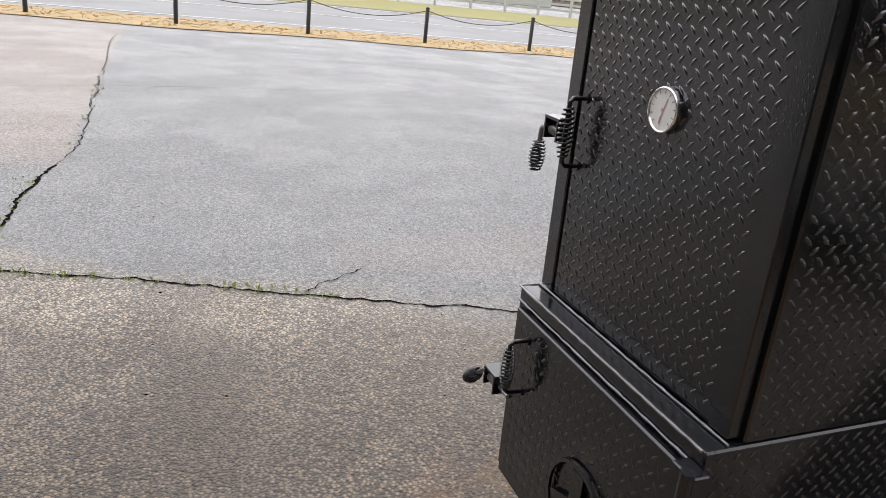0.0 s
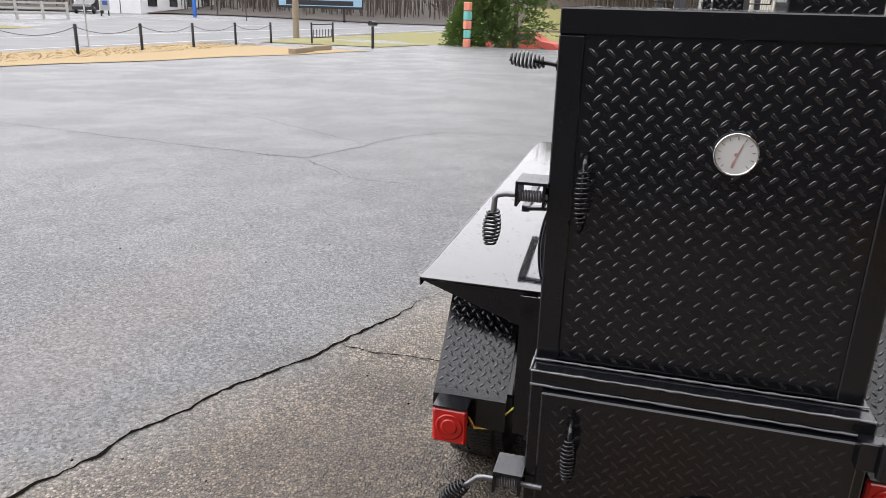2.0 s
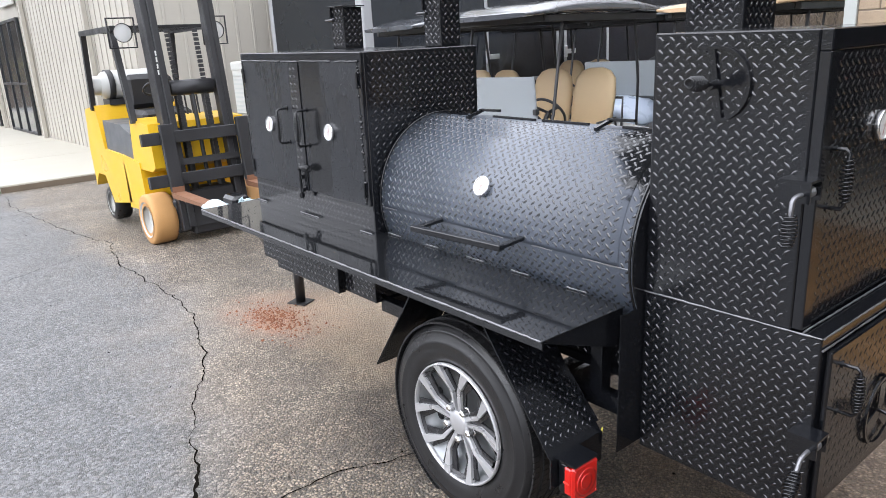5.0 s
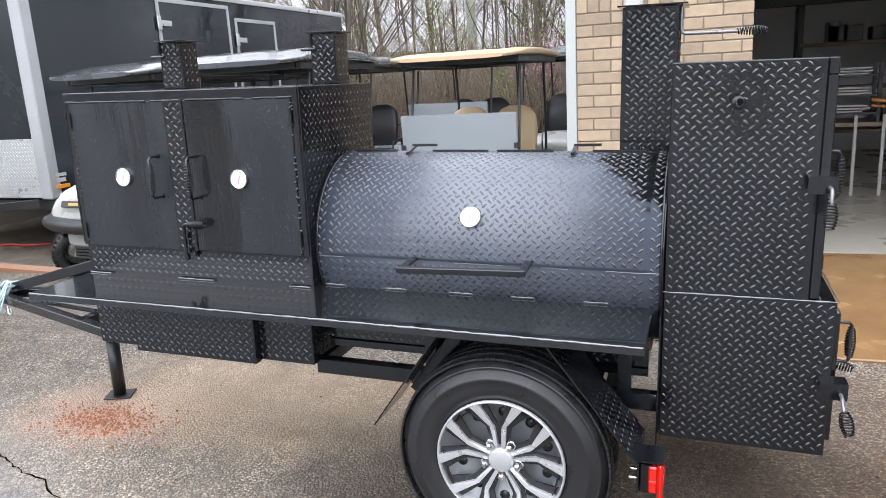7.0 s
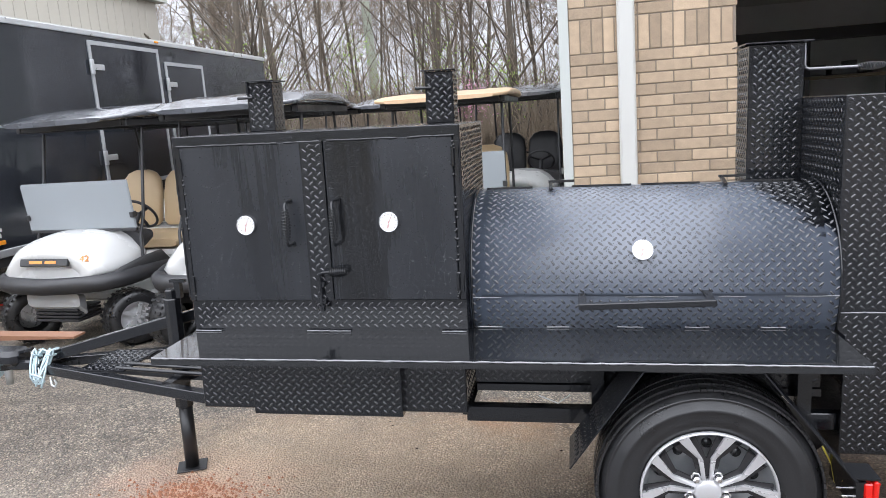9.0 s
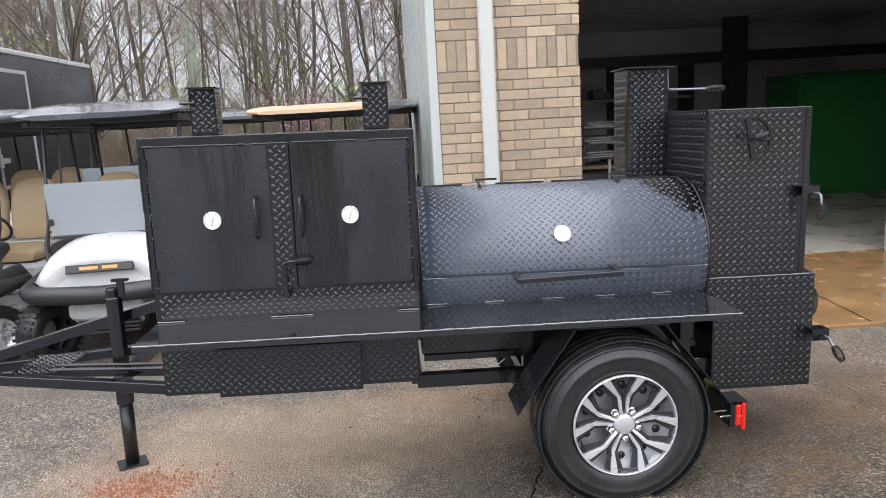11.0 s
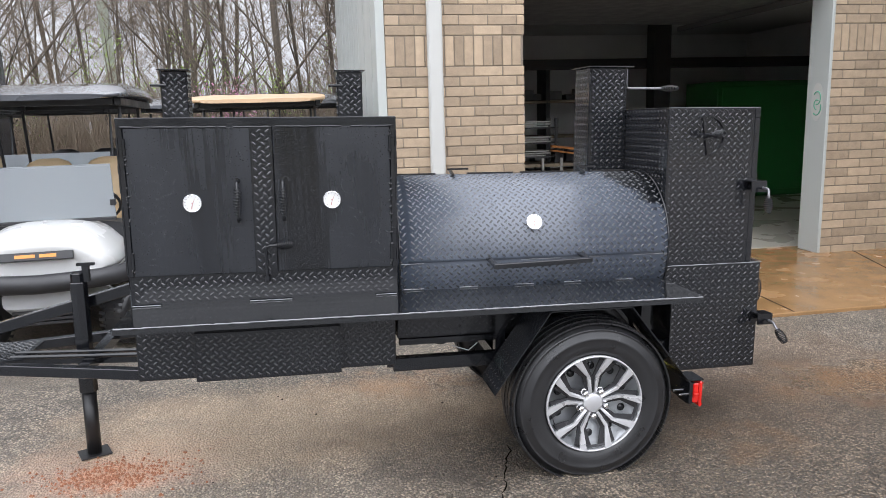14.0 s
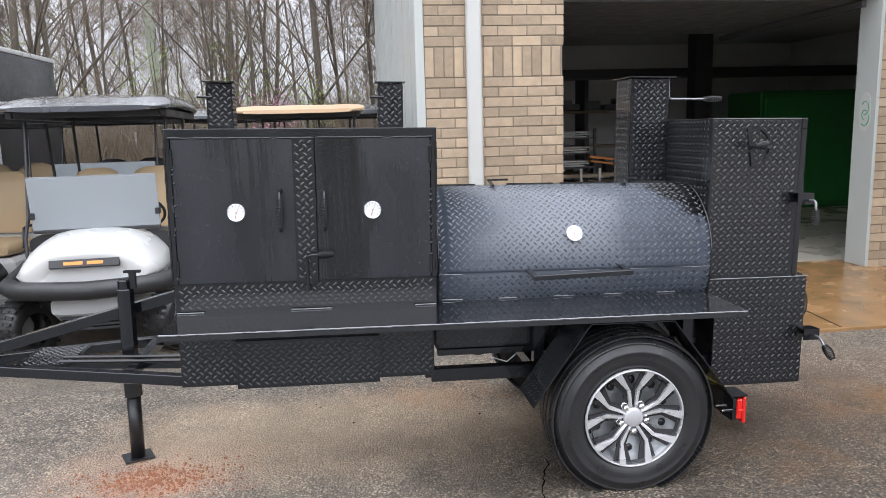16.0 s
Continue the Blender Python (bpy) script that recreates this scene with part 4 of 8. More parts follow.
def latch(x, y, z, parent, drop):
    """A slide latch on the corner of a door: bracket, sprung bolt across the door's edge and a cranked coil grip."""
    g = Geo()
    g.box(x - 0.075, x + 0.012, y - 0.075, y - 0.002, z + 0.03, z + 0.037)
    g.box(x - 0.075, x + 0.012, y - 0.075, y - 0.069, z - 0.022, z + 0.03)
    g.box(x - 0.075, x + 0.012, y - 0.012, y - 0.006, z - 0.022, z + 0.03)
    br = part("latch", g, M["black"], parent, "black sliding latch with coil grip")
    g = Geo()
    end = Vector((x - 0.01, y - 0.125, z - 0.012))
    tip = end + Vector(drop)
    g.sweep([(x - 0.01, y + 0.045, z), (x - 0.01, y - 0.1, z), (x - 0.01, y - 0.118, z - 0.004), end, end + Vector(drop) * 0.3], 0.0068, 8)
    g.spring((x - 0.01, y - 0.066, z), (x - 0.01, y - 0.014, z), 0.012, 8, 0.0028, belly=0.0)
    part("bolt", g, M["rod"], br)
    g = Geo()
    g.spring(end + Vector(drop) * 0.25, tip, 0.021, 9)
    part("coil_grip", g, M["black"], br)


def weld(points, parent, r=0.0028, mat="weld"):
    g = Geo()
    for a, b in points:
        g.cut()
        a, b = Vector(a), Vector(b)
        k = max(3, int((b - a).length / 0.02))
        g.sweep([a + (b - a) * i / k + Vector((0, 0, random.uniform(-1, 1) * 0.001)) for i in range(k + 1)], [r * random.uniform(0.7, 1.3) for _ in range(k + 1)], 5)
    pieces("weld_bead", g, M[mat], parent)


# warming box
BX0, BX1, BZ = -2.08, -0.872, 1.684
g = Geo()
g.box(BX0, BX1, 0.012, 0.69, SH - 0.02, BZ, 0.004)
warm = part("warming_cabinet", g, M["black"], smoker, "square black steel warming cabinet")
g = Geo()
g.sheet((BX1, 0.012, SH), Y, Z, X, 0.675, BZ - SH)
part("tread_plate_side", g, M["black"], warm)
g = Geo()
g.sheet((BX0 + 0.01, 0.012, SH), X, Z, -Y, BX1 - BX0 - 0.02, 0.985 - SH, edge=0.006)
part("tread_plate_band", g, M["black"], warm)
g = Geo()
g.cut().box(BX0, BX1, -0.004, 0.012, 1.64, BZ, 0.003)
g.cut().box(BX0, BX0 + 0.028, -0.004, 0.012, 0.985, 1.645, 0.003)
g.cut().box(BX1 - 0.028, BX1, -0.004, 0.012, 0.985, 1.645, 0.003)
pieces("frame_rail", g, M["black"], warm)
for a, b, gx, nm in ((BX0 + 0.03, -1.43, -1.782, 0), (-1.426, BX1 - 0.03, -1.172, 1)):
    g = Geo()
    g.box(a, b, -0.006, 0.012, 0.987, 1.643, 0.003)
    door = part("cabinet_door", g, M["door_black"], warm, "smooth black cabinet door beaded with rain")
    gauge((gx, -0.008, 1.311), (0, -1, 0), door)
    hx = (-1.585, -1.388)[nm]
    pull((hx, -0.006, 1.405), (hx, -0.006, 1.228), (0, -0.062, 0), door)
g = Geo()
for x, lo in ((BX0 + 0.03, 0), (BX1 - 0.03, 1)):
    for z in (1.06, 1.56):
        g.cut().sweep([(x, -0.01, z - 0.035), (x, -0.01, z + 0.035)], 0.007, 8)
pieces("hinge", g, M["black"], warm)
g = Geo()
for k in range(60):
    z = 1.0 + 0.62 * random.random()
    x = random.choice((BX0 + 0.03, BX1 - 0.03))
    g.lathe([(0, -0.011), (0.005, -0.009), (0.007, -0.005)], "y", (x + random.uniform(-0.006, 0.006), 0, z), 6)
tagged(part("weld_spatter", g, M["black"], warm), "", "", "", "stuff")
g = Geo()
g.box(-1.525, -1.428, -0.011, -0.006, 0.985, 1.643, 0.001)
g.sheet((-1.525, -0.011, 0.985), X, Z, -Y, 0.097, 0.658, edge=0.006)
part("tread_plate_strip", g, M["black"], warm)
g = Geo()
g.sweep([(-1.475, -0.028, 0.945), (-1.475, -0.028, 1.09), (-1.472, -0.034, 1.105), (-1.455, -0.036, 1.112), (-1.43, -0.036, 1.112)], 0.0075, 8)
g.box(-1.492, -1.458, -0.03, -0.011, 0.98, 1.0)
g.box(-1.492, -1.458, -0.03, -0.011, 1.05, 1.07)
g.sweep([(-1.475, -0.028, 0.95), (-1.475, -0.028, 0.972)], 0.015, 8)
bolt = part("door_bolt", g, M["black"], warm)
g = Geo()
g.spring((-1.43, -0.036, 1.112), (-1.355, -0.036, 1.114), 0.019, 9)
part("coil_grip", g, M["black"], bolt)
weld([((-2.07, -0.001, SH + 0.004), (-1.95, -0.001, SH + 0.004)), ((-1.56, -0.001, SH + 0.004), (-1.37, -0.001, SH + 0.004)), ((-0.98, -0.001, SH + 0.004), (-0.88, -0.001, SH + 0.004))], warm)


weld([((BX0 + 0.02, -0.005, 1.643), (-1.62, -0.005, 1.641)), ((-1.59, -0.005, 1.642), (-1.44, -0.005, 1.641)), ((-1.41, -0.005, 1.643), (-1.12, -0.005, 1.642)), ((-1.08, -0.005, 1.642), (BX1 - 0.02, -0.005, 1.643)),
      ((BX0 + 0.003, -0.003, 1.0), (BX0 + 0.003, -0.003, 1.3)), ((BX0 + 0.003, -0.003, 1.36), (BX0 + 0.003, -0.003, 1.6)), ((BX1 - 0.003, -0.003, 1.02), (BX1 - 0.003, -0.003, 1.22)), ((BX1 - 0.003, -0.003, 1.3), (BX1 - 0.003, -0.003, 1.62))], warm, 0.005, "black")


def flue(x0, x1, y0, y1, z0, z1, parent, name, p=0.0375):
    g = Geo()
    g.box(x0, x1, y0, y1, z0, z1, 0.003)
    for c, du, n, l in (((x0, y0, z0), X, -Y, x1 - x0), ((x1, y0, z0), Y, X, y1 - y0), ((x0, y1, z0), -Y, -X, y1 - y0)):
        g.sheet(c, du, Z, n, l, z1 - z0, edge=0.004, p=p)
    return part(name, g, M["black"], parent, "square tread-plate flue with a flat cap")


for x in (-1.983, -1.108):
    fl = flue(x, x + 0.13, 0.552, 0.682, BZ, 1.915, warm, "flue")
    g = Geo()
    g.box(x - 0.014, x + 0.144, 0.538, 0.696, 1.918, 1.924, 0.001)
    g.box(x + 0.002, x + 0.012, 0.54, 0.552, 1.86, 1.918)
    cap = part("flue_cap", g, M["black"], fl, "flat hinged steel cap")
g = Geo()
for x in (-1.983, -1.108):
    g.cut().sweep([(x + 0.03, 0.544, 1.845), (x - 0.045, 0.544, 1.845)], 0.007, 8)
pieces("damper_rod", g, M["black"], warm)

# drum
DY, DZ, DR, DX0, DX1 = 0.428, 1.003, 0.378, -0.868, 0.54
g = Geo()
g.lathe([(0.0, DX0), (DR, DX0), (DR, DX1), (0.0, DX1)], "x", (0, DY, DZ), 72)
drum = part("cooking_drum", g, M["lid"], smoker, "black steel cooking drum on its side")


# the hinged front of the drum, from its top hinge down to the pull bar; then the fixed lower sheet
A_TOP, A_LID, A_LOW = radians(97), radians(182.5), radians(207)
LR = DR + 0.006
g = Geo()
steps = 40
vs, fs = [], []
for i in range(steps + 1):
    w = A_TOP + (A_LID - A_TOP) * i / steps
    for r in (DR + 0.001, LR):
        for x in (DX0 + 0.05, DX1 - 0.05):
            vs.append((x, DY + r * math.cos(w), DZ + r * math.sin(w)))
for i in range(steps):
    a, b = 4 * i, 4 * i + 4
    fs += [(a + 2, a + 3, b + 3, b + 2), (a, a + 2, b + 2, b), (a + 1, b + 1, b + 3, a + 3)]
fs += [(0, 1, 3, 2), (4 * steps, 4 * steps + 2, 4 * steps + 3, 4 * steps + 1)]
g.add(vs, fs, True)


def lid_place(u, v):
    w = A_TOP + 0.03 + v / LR
    n = Vector((0, math.cos(w), math.sin(w)))
    return Vector((DX0 + 0.06 + u, DY, DZ)) + n * LR, n, X, Vector((0, math.sin(w), -math.cos(w)))


g.treads(lid_place, DX1 - DX0 - 0.12, (A_LID - A_TOP - 0.05) * LR)
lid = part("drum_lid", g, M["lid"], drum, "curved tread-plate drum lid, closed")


def rim_place(x0):
    def place(u, v):
        w = A_TOP - 0.25 + v / DR
        n = Vector((0, math.cos(w), math.sin(w)))
        return Vector((x0 + u, DY, DZ)) + n * DR, n, X, Vector((0, math.sin(w), -math.cos(w)))
    return place


g = Geo()
g.treads(rim_place(DX0), 0.05, (A_LOW - A_TOP + 0.25) * DR)
g.treads(rim_place(DX1 - 0.05), 0.05, (A_LOW - A_TOP + 0.25) * DR)


def low_place(u, v):
    w = A_LID + 0.03 + v / DR
    n = Vector((0, math.cos(w), math.sin(w)))
    return Vector((DX0 + 0.05 + u, DY, DZ)) + n * DR, n, X, Vector((0, math.sin(w), -math.cos(w)))


g.treads(low_place, DX1 - DX0 - 0.1, (A_LOW - A_LID) * DR)
part("tread_plate_shell", g, M["black"], drum)
g = Geo()
g.drops(lid_place, DX1 - DX0 - 0.12, (A_LID - A_TOP - 0.05) * LR, 2600, 55, 0.0009, 0.003)
tagged(part("lid_wetness", g, M["rain"], lid), "", "", "", "stuff")
w = radians(156)
gauge((-0.182, DY + (LR + 0.006) * math.cos(w), DZ + (LR + 0.006) * math.sin(w)), (0, math.cos(w), math.sin(w)), lid)
# tray-shaped pull bar of the lid
g = Geo()
for a, b in (((-0.417, 0.055, 0.993), (-0.417, -0.1, 0.983)), ((0.054, 0.055, 1.002), (0.054, -0.075, 0.991))):
    g.bar(a, b, 0.03, 0.014, bev=0.002)
g.bar((-0.432, -0.1, 0.983), (0.069, -0.075, 0.991), 0.03, 0.024, bev=0.003)
part("pull_bar", g, M["black"], lid, "flat-bar pull across the lid")
# hinges along the top
for x in (-0.54, 0.17):
    g = Geo()
    wt = radians(95)
    c = Vector((x, DY + (LR + 0.01) * math.cos(wt), DZ + (LR + 0.01) * math.sin(wt)))
    g.bar(c + Vector((0, -0.075, -0.012)), c + Vector((0, 0.02, 0.012)), 0.014, 0.012)
    g.bar(c + Vector((-0.01, 0.015, 0.014)), c + Vector((0.1, 0.03, 0.014)), 0.02, 0.01)
    part("lid_hinge", g, M["black"], lid)
g = Geo()
for a, b in ((-0.82, -0.62), (-0.45, -0.2), (-0.16, 0.08), (0.24, 0.45)):
    g.cut().box(a, b, DY - 0.04, DY - 0.028, DZ + DR + 0.001, DZ + DR + 0.011)
pieces("hinge_strip", g, M["black"], drum)
zl = DZ + DR * math.sin(A_LID + 0.015)
yl = DY + (DR + 0.002) * math.cos(A_LID + 0.015)
weld([((a, yl, zl), (b, yl, zl)) for a, b in ((-0.86, -0.74), (-0.25, -0.05), (0.1, 0.2), (0.34, 0.53))], drum, 0.0025)
weld([((a, 0.062, SH + 0.005), (b, 0.062, SH + 0.005)) for a, b in ((-0.84, -0.74), (-0.56, -0.47), (-0.28, -0.18), (-0.02, 0.07), (0.26, 0.35))], drum)
g = Geo()
for x in (DX0 + 0.01, DX1 - 0.004):
    pts = [(x, DY + (DR + 0.003) * math.cos(a), DZ + (DR + 0.003) * math.sin(a)) for a in [radians(80 + 3 * k) for k in range(45)]]
    g.cut().sweep(pts, 0.005, 6)
pieces("end_ring", g, M["black"], drum)

# rain standing on the plain sheets
flat = lambda c, du, dv, n: (lambda u, v: (Vector(c) + du * u + dv * v, n, du, dv))
g = Geo()
g.drops(flat((BX0 + 0.03, -0.006, 0.99), X, Z, -Y), 0.58, 0.65, 1100, 51, 0.001, 0.0034)
g.drops(flat((-1.42, -0.006, 0.99), X, Z, -Y), 0.52, 0.65, 1800, 52, 0.001, 0.0036)
g.drops(flat((BX0, -0.004, 1.648), X, Z, -Y), 1.21, 0.034, 260, 53, 0.0008, 0.0028)
tagged(part("door_wetness", g, M["rain"], warm), "", "", "", "stuff")

# upright flue behind the drum
fl = flue(0.318, 0.545, 0.64, 0.865, 1.2, 1.95, smoker, "chimney")
g = Geo()
g.box(0.298, 0.575, 0.618, 0.888, 1.952, 1.958, 0.001)
g.box(0.546, 0.554, 0.68, 0.72, 1.87, 1.952)
part("chimney_cap", g, M["black"], fl)
g = Geo()
g.sweep([(0.552, 0.665, 1.945), (0.552, 0.66, 1.86), (0.557, 0.66, 1.842), (0.57, 0.66, 1.836), (0.78, 0.66, 1.836)], 0.007, 8)
rod = part("damper_handle", g, M["rod"], fl, "bent damper rod with coil grip")
g = Geo()
g.spring((0.765, 0.66, 1.836), (0.875, 0.66, 1.838), 0.017, 11, 0.0024)
part("coil_grip", g, M["black"], rod)

# rear cooker: upper chamber and lower firebox
RX0, RX1, RY0, RY1, RZM, RZT, RZB, FX1 = 0.545, 1.032, 0.125, 0.868, 0.895, 1.72, 0.308, 1.122
g = Geo()
g.box(RX0, RX1, RY0, RY1, RZM, RZT, 0.004)
g.sheet((RX0, RY0, RZM), X, Z, -Y, RX1 - RX0 - 0.012, RZT - RZM, edge=0.006)
g.sheet((RX0, RY1, RZM), -Y, Z, -X, RY1 - RY0, RZT - RZM, edge=0.006)
g.sheet((RX1, RY1, RZM), -X, Z, Y, RX1 - RX0 - 0.012, RZT - RZM, edge=0.006)
upper = part("upper_chamber", g, M["black"], smoker, "tall tread-plate cooking chamber")
g = Geo()
y0, y1, z0, z1, f, th = RY0 + 0.002, RY1 - 0.012, RZM + 0.006, RZT, 0.055, 0.032
g.cut().box(RX1, RX1 + th, y0, y1, z1 - f, z1, 0.003)
g.cut().box(RX1, RX1 + th, y0, y0 + f, z0, z1 - f, 0.003)
g.cut().box(RX1, RX1 + th, y1 - f, y1, z0, z1 - f, 0.003)
pieces("door_rail", g, M["black"], upper)
udoor = upper
g = Geo()
g.box(RX1, RX1 + th - 0.006, y0 + f, y1 - f, z0, z1 - f)
g.sheet((RX1 + th - 0.006, y0 + f, z0), Y, Z, X, y1 - y0 - 2 * f, z1 - z0 - f, edge=0.004, width=0.0084, high=0.0023)
part("chamber_door", g, M["black"], upper, "framed tread-plate rear door")
gauge((RX1 + 0.03, 0.512, 1.438), (1, 0, 0), udoor, r=0.046)
pull((RX1 + 0.026, 0.208, 1.408), (RX1 + 0.026, 0.208, 1.245), (0.045, 0, 0), udoor)
latch(RX1 + 0.034, RY0 + 0.004, 1.305, upper, (0.0, -0.008, -0.115))
# damper wheel on the chamber's flank
g = Geo()
wc = Vector((0.755, RY0 - 0.008, 1.575))
g.lathe([(0.098, -0.004), (0.107, -0.004), (0.107, 0.005), (0.098, 0.005)], "y", wc, 40, False, True, (radians(-75), radians(115)))
for a in (100, 10, -80):
    a = radians(a)
    g.bar(wc, wc + Vector((math.cos(a), 0, math.sin(a))) * 0.1, 0.02, 0.004, up=(0, 1, 0))
g.sweep([wc + Vector((0, 0.006, 0)), wc + Vector((0, -0.03, 0))], 0.013, 12)
wheel_d = part("damper_wheel", g, M["black"], upper, "half-round draught damper with spokes")
g = Geo()
g.sweep([wc + Vector((0, -0.02, 0)), wc + Vector((0.006, -0.09, 0.01))], 0.006, 8)
g.spring(wc + Vector((0.004, -0.06, 0.006)), wc + Vector((0.008, -0.15, 0.014)), 0.02, 9)
part("coil_grip", g, M["black"], wheel_d)

g = Geo()
g.box(RX0, FX1, RY0, RY1 + 0.006, RZB, RZM, 0.004)
g.sheet((RX0, RY0, RZB), X, Z, -Y, FX1 - RX0, RZM - RZB, edge=0.006)
g.sheet((FX1, RY1 + 0.006, RZB), -X, Z, Y, FX1 - RX0, RZM - RZB, edge=0.006)
fire = part("firebox", g, M["black"], smoker, "tread-plate firebox under the chamber")
g = Geo()
g.box(FX1 + 0.001, FX1 + 0.02, RY0 + 0.03, RY1 - 0.02, RZB + 0.05, RZM - 0.045, 0.004)
g.sheet((FX1 + 0.02, RY0 + 0.03, RZB + 0.05), Y, Z, X, RY1 - RY0 - 0.05, RZM - RZB - 0.1, width=0.0072, high=0.0016)
fdoor = part("firebox_door", g, M["black"], fire, "tread-plate firebox door, shut")
pull((FX1 + 0.02, 0.235, 0.79), (FX1 + 0.02, 0.235, 0.64), (0.05, 0, 0), fdoor)
g = Geo()
ac = Vector((FX1 + 0.03, 0.56, 0.52))
g.lathe([(0.108, -0.004), (0.118, -0.004), (0.118, 0.004), (0.108, 0.004)], "x", ac, 48, False, True)
for a in (90, 200, 320):
    a = radians(a)
    g.bar(ac, ac + Vector((0, math.cos(a), math.sin(a))) * 0.1, 0.045, 0.004, up=(1, 0, 0))
vent = part("air_damper", g, M["black"], fdoor, "round air damper with spokes")
g = Geo()
g.sweep([ac, ac + Vector((0.05, 0, -0.01))], 0.006, 8)
g.spring(ac + Vector((0.03, 0, -0.005)), ac + Vector((0.12, -0.01, -0.03)), 0.02, 9)
part("coil_grip", g, M["black"], vent)
g = Geo()
g.box(FX1, FX1 + 0.04, RY1 - 0.03, RY1 + 0.03, RZM - 0.1, RZM - 0.03, 0.003)
g.sweep([(FX1 + 0.045, RY1 + 0.02, RZM - 0.105), (FX1 + 0.045, RY1 + 0.02, RZM - 0.02)], 0.014, 10)
part("door_hinge", g, M["black"], fire)
latch(FX1 + 0.034, RY0 + 0.004, 0.585, fire, (0.012, -0.085, -0.075))
weld([((FX1 + 0.004, RY0, RZM + 0.002), (FX1 + 0.004, RY1, RZM + 0.002)), ((RX1 + 0.036, RY0, RZM + 0.004), (RX1 + 0.036, RY1, RZM + 0.004)), ((FX1 + 0.004, RY0, RZM - 0.035), (FX1 + 0.004, RY1, RZM - 0.035))], fire, 0.003)
weld([((RX0, RY0 - 0.002, RZM), (FX1, RY0 - 0.002, RZM))], fire, 0.003)
# end plate between drum and cooker
g = Geo()
g.box(0.5405, 0.5445, 0.0, RY0 + 0.3, 0.33, SH - 0.01)
part("end_plate", g, M["black"], smoker)
g = Geo()
g.lathe([(0.0, DX1 + 0.004), (DR - 0.004, DX1 + 0.004), (DR - 0.002, DX1 - 0.001)], "x", (0, DY, DZ), 64, False)
part("drum_end", g, M["black"], drum, "flat black end of the drum")

# shelf
g = Geo()
g.box(-2.075, 0.515, -0.348, 0.06, SH - 0.006, SH, 0.001)
g.box(-2.075, 0.515, -0.348, -0.342, SH - 0.028, SH - 0.006)
g.box(-2.075, -2.069, -0.342, 0.06, SH - 0.028, SH - 0.006)
shelf = part("shelf", g, M["shelf"], smoker, "long wet black steel work shelf")
g = Geo()
g.drops(flat((-2.07, -0.34, SH), X, Y, Z), 2.57, 0.38, 700, 54, 0.001, 0.0028)
tagged(part("shelf_wetness", g, M["rain"], shelf), "", "", "", "stuff")
# paler steel bead along the front lip, shaped in as its bright edge highlight
weld([((-2.07, -0.348, SH - 0.002), (0.51, -0.348, SH - 0.002))], shelf, 0.004, "rod")
g = Geo()
g.prism([(-0.345, SH - 0.008), (0.05, SH - 0.008), (0.05, SH - 0.13), (0.0, SH - 0.13)], 0.006, "x", 0.508)
part("shelf_bracket", g, M["black"], shelf)

# skirt below the cabinet with the wood box
g = Geo()
g.box(BX0 + 0.01, -0.89, 0.0, 0.65, 0.498, SH - 0.03, 0.003)
g.sheet((BX0 + 0.01, 0.0, 0.498), X, Z, -Y, 1.18, 0.31, edge=0.006)
g.sheet((-0.89, 0.0, 0.498), Y, Z, X, 0.6, 0.31, edge=0.006)
skirt = part("lower_locker", g, M["black"], smoker, "tread-plate locker under the cabinet")
g = Geo()
g.box(-1.812, -1.155, -0.045, -0.003, 0.493, 0.723, 0.002)
g.sheet((-1.812, -0.045, 0.493), X, Z, -Y, 0.657, 0.23, edge=0.004)
part("locker_door", g, M["black"], skirt)

# frame
g = Geo()
for y in (0.06, 0.84):
    g.cut().bar((-0.9, y, 0.482), (0.54, y, 0.482), 0.05, 0.068, bev=0.004)
for x in (-0.9, -0.36, 0.3):
    g.cut().bar((x, 0.085, 0.482), (x, 0.815, 0.482), 0.05, 0.055)
for x, y in ((-0.36, 0.06), (-0.36, 0.84), (0.42, 0.06), (0.42, 0.84)):
    g.cut().bar((x, y, 0.515), (x, y, 0.76), 0.05, 0.05, up=(0, 1, 0))
g.cut().bar((-0.86, 0.12, 0.575), (0.5, 0.12, 0.575), 0.04, 0.03)
g.cut().bar((-0.3, 0.5, 0.51), (-0.12, 0.3, 0.66), 0.03, 0.03)
g.cut().bar((0.1, -0.04, 0.34), (0.1, 0.94, 0.34), 0.06, 0.06)
g.cut().bar((0.01, -0.18, 0.34), (0.01, 1.08, 0.34), 0.06, 0.06)
pieces("chassis_beam", g, M["black"], smoker, "black box-section chassis beam")
g = Geo()
g.box(-0.868, 0.5, 0.11, 0.74, 0.592, 0.74, 0.003)
g.sheet((-0.868, 0.11, 0.592), X, Z, -Y, 1.36, 0.14, edge=0.004)
part("drip_pan", g, M["black"], smoker, "tread-plate trough under the drum")
g = Geo()
g.sweep([(-0.6, 0.08, 0.55), (-0.52, 0.05, 0.53), (-0.47, 0.07, 0.56)], 0.003, 6)
part("wire", g, M["galvanised"], smoker, "loose pale wire end")
g = Geo()
g.sweep([(-0.62, 0.3, 0.6), (-0.62, 0.3, 0.5)], 0.032, 16)
part("drain_pipe", g, M["black"], smoker)

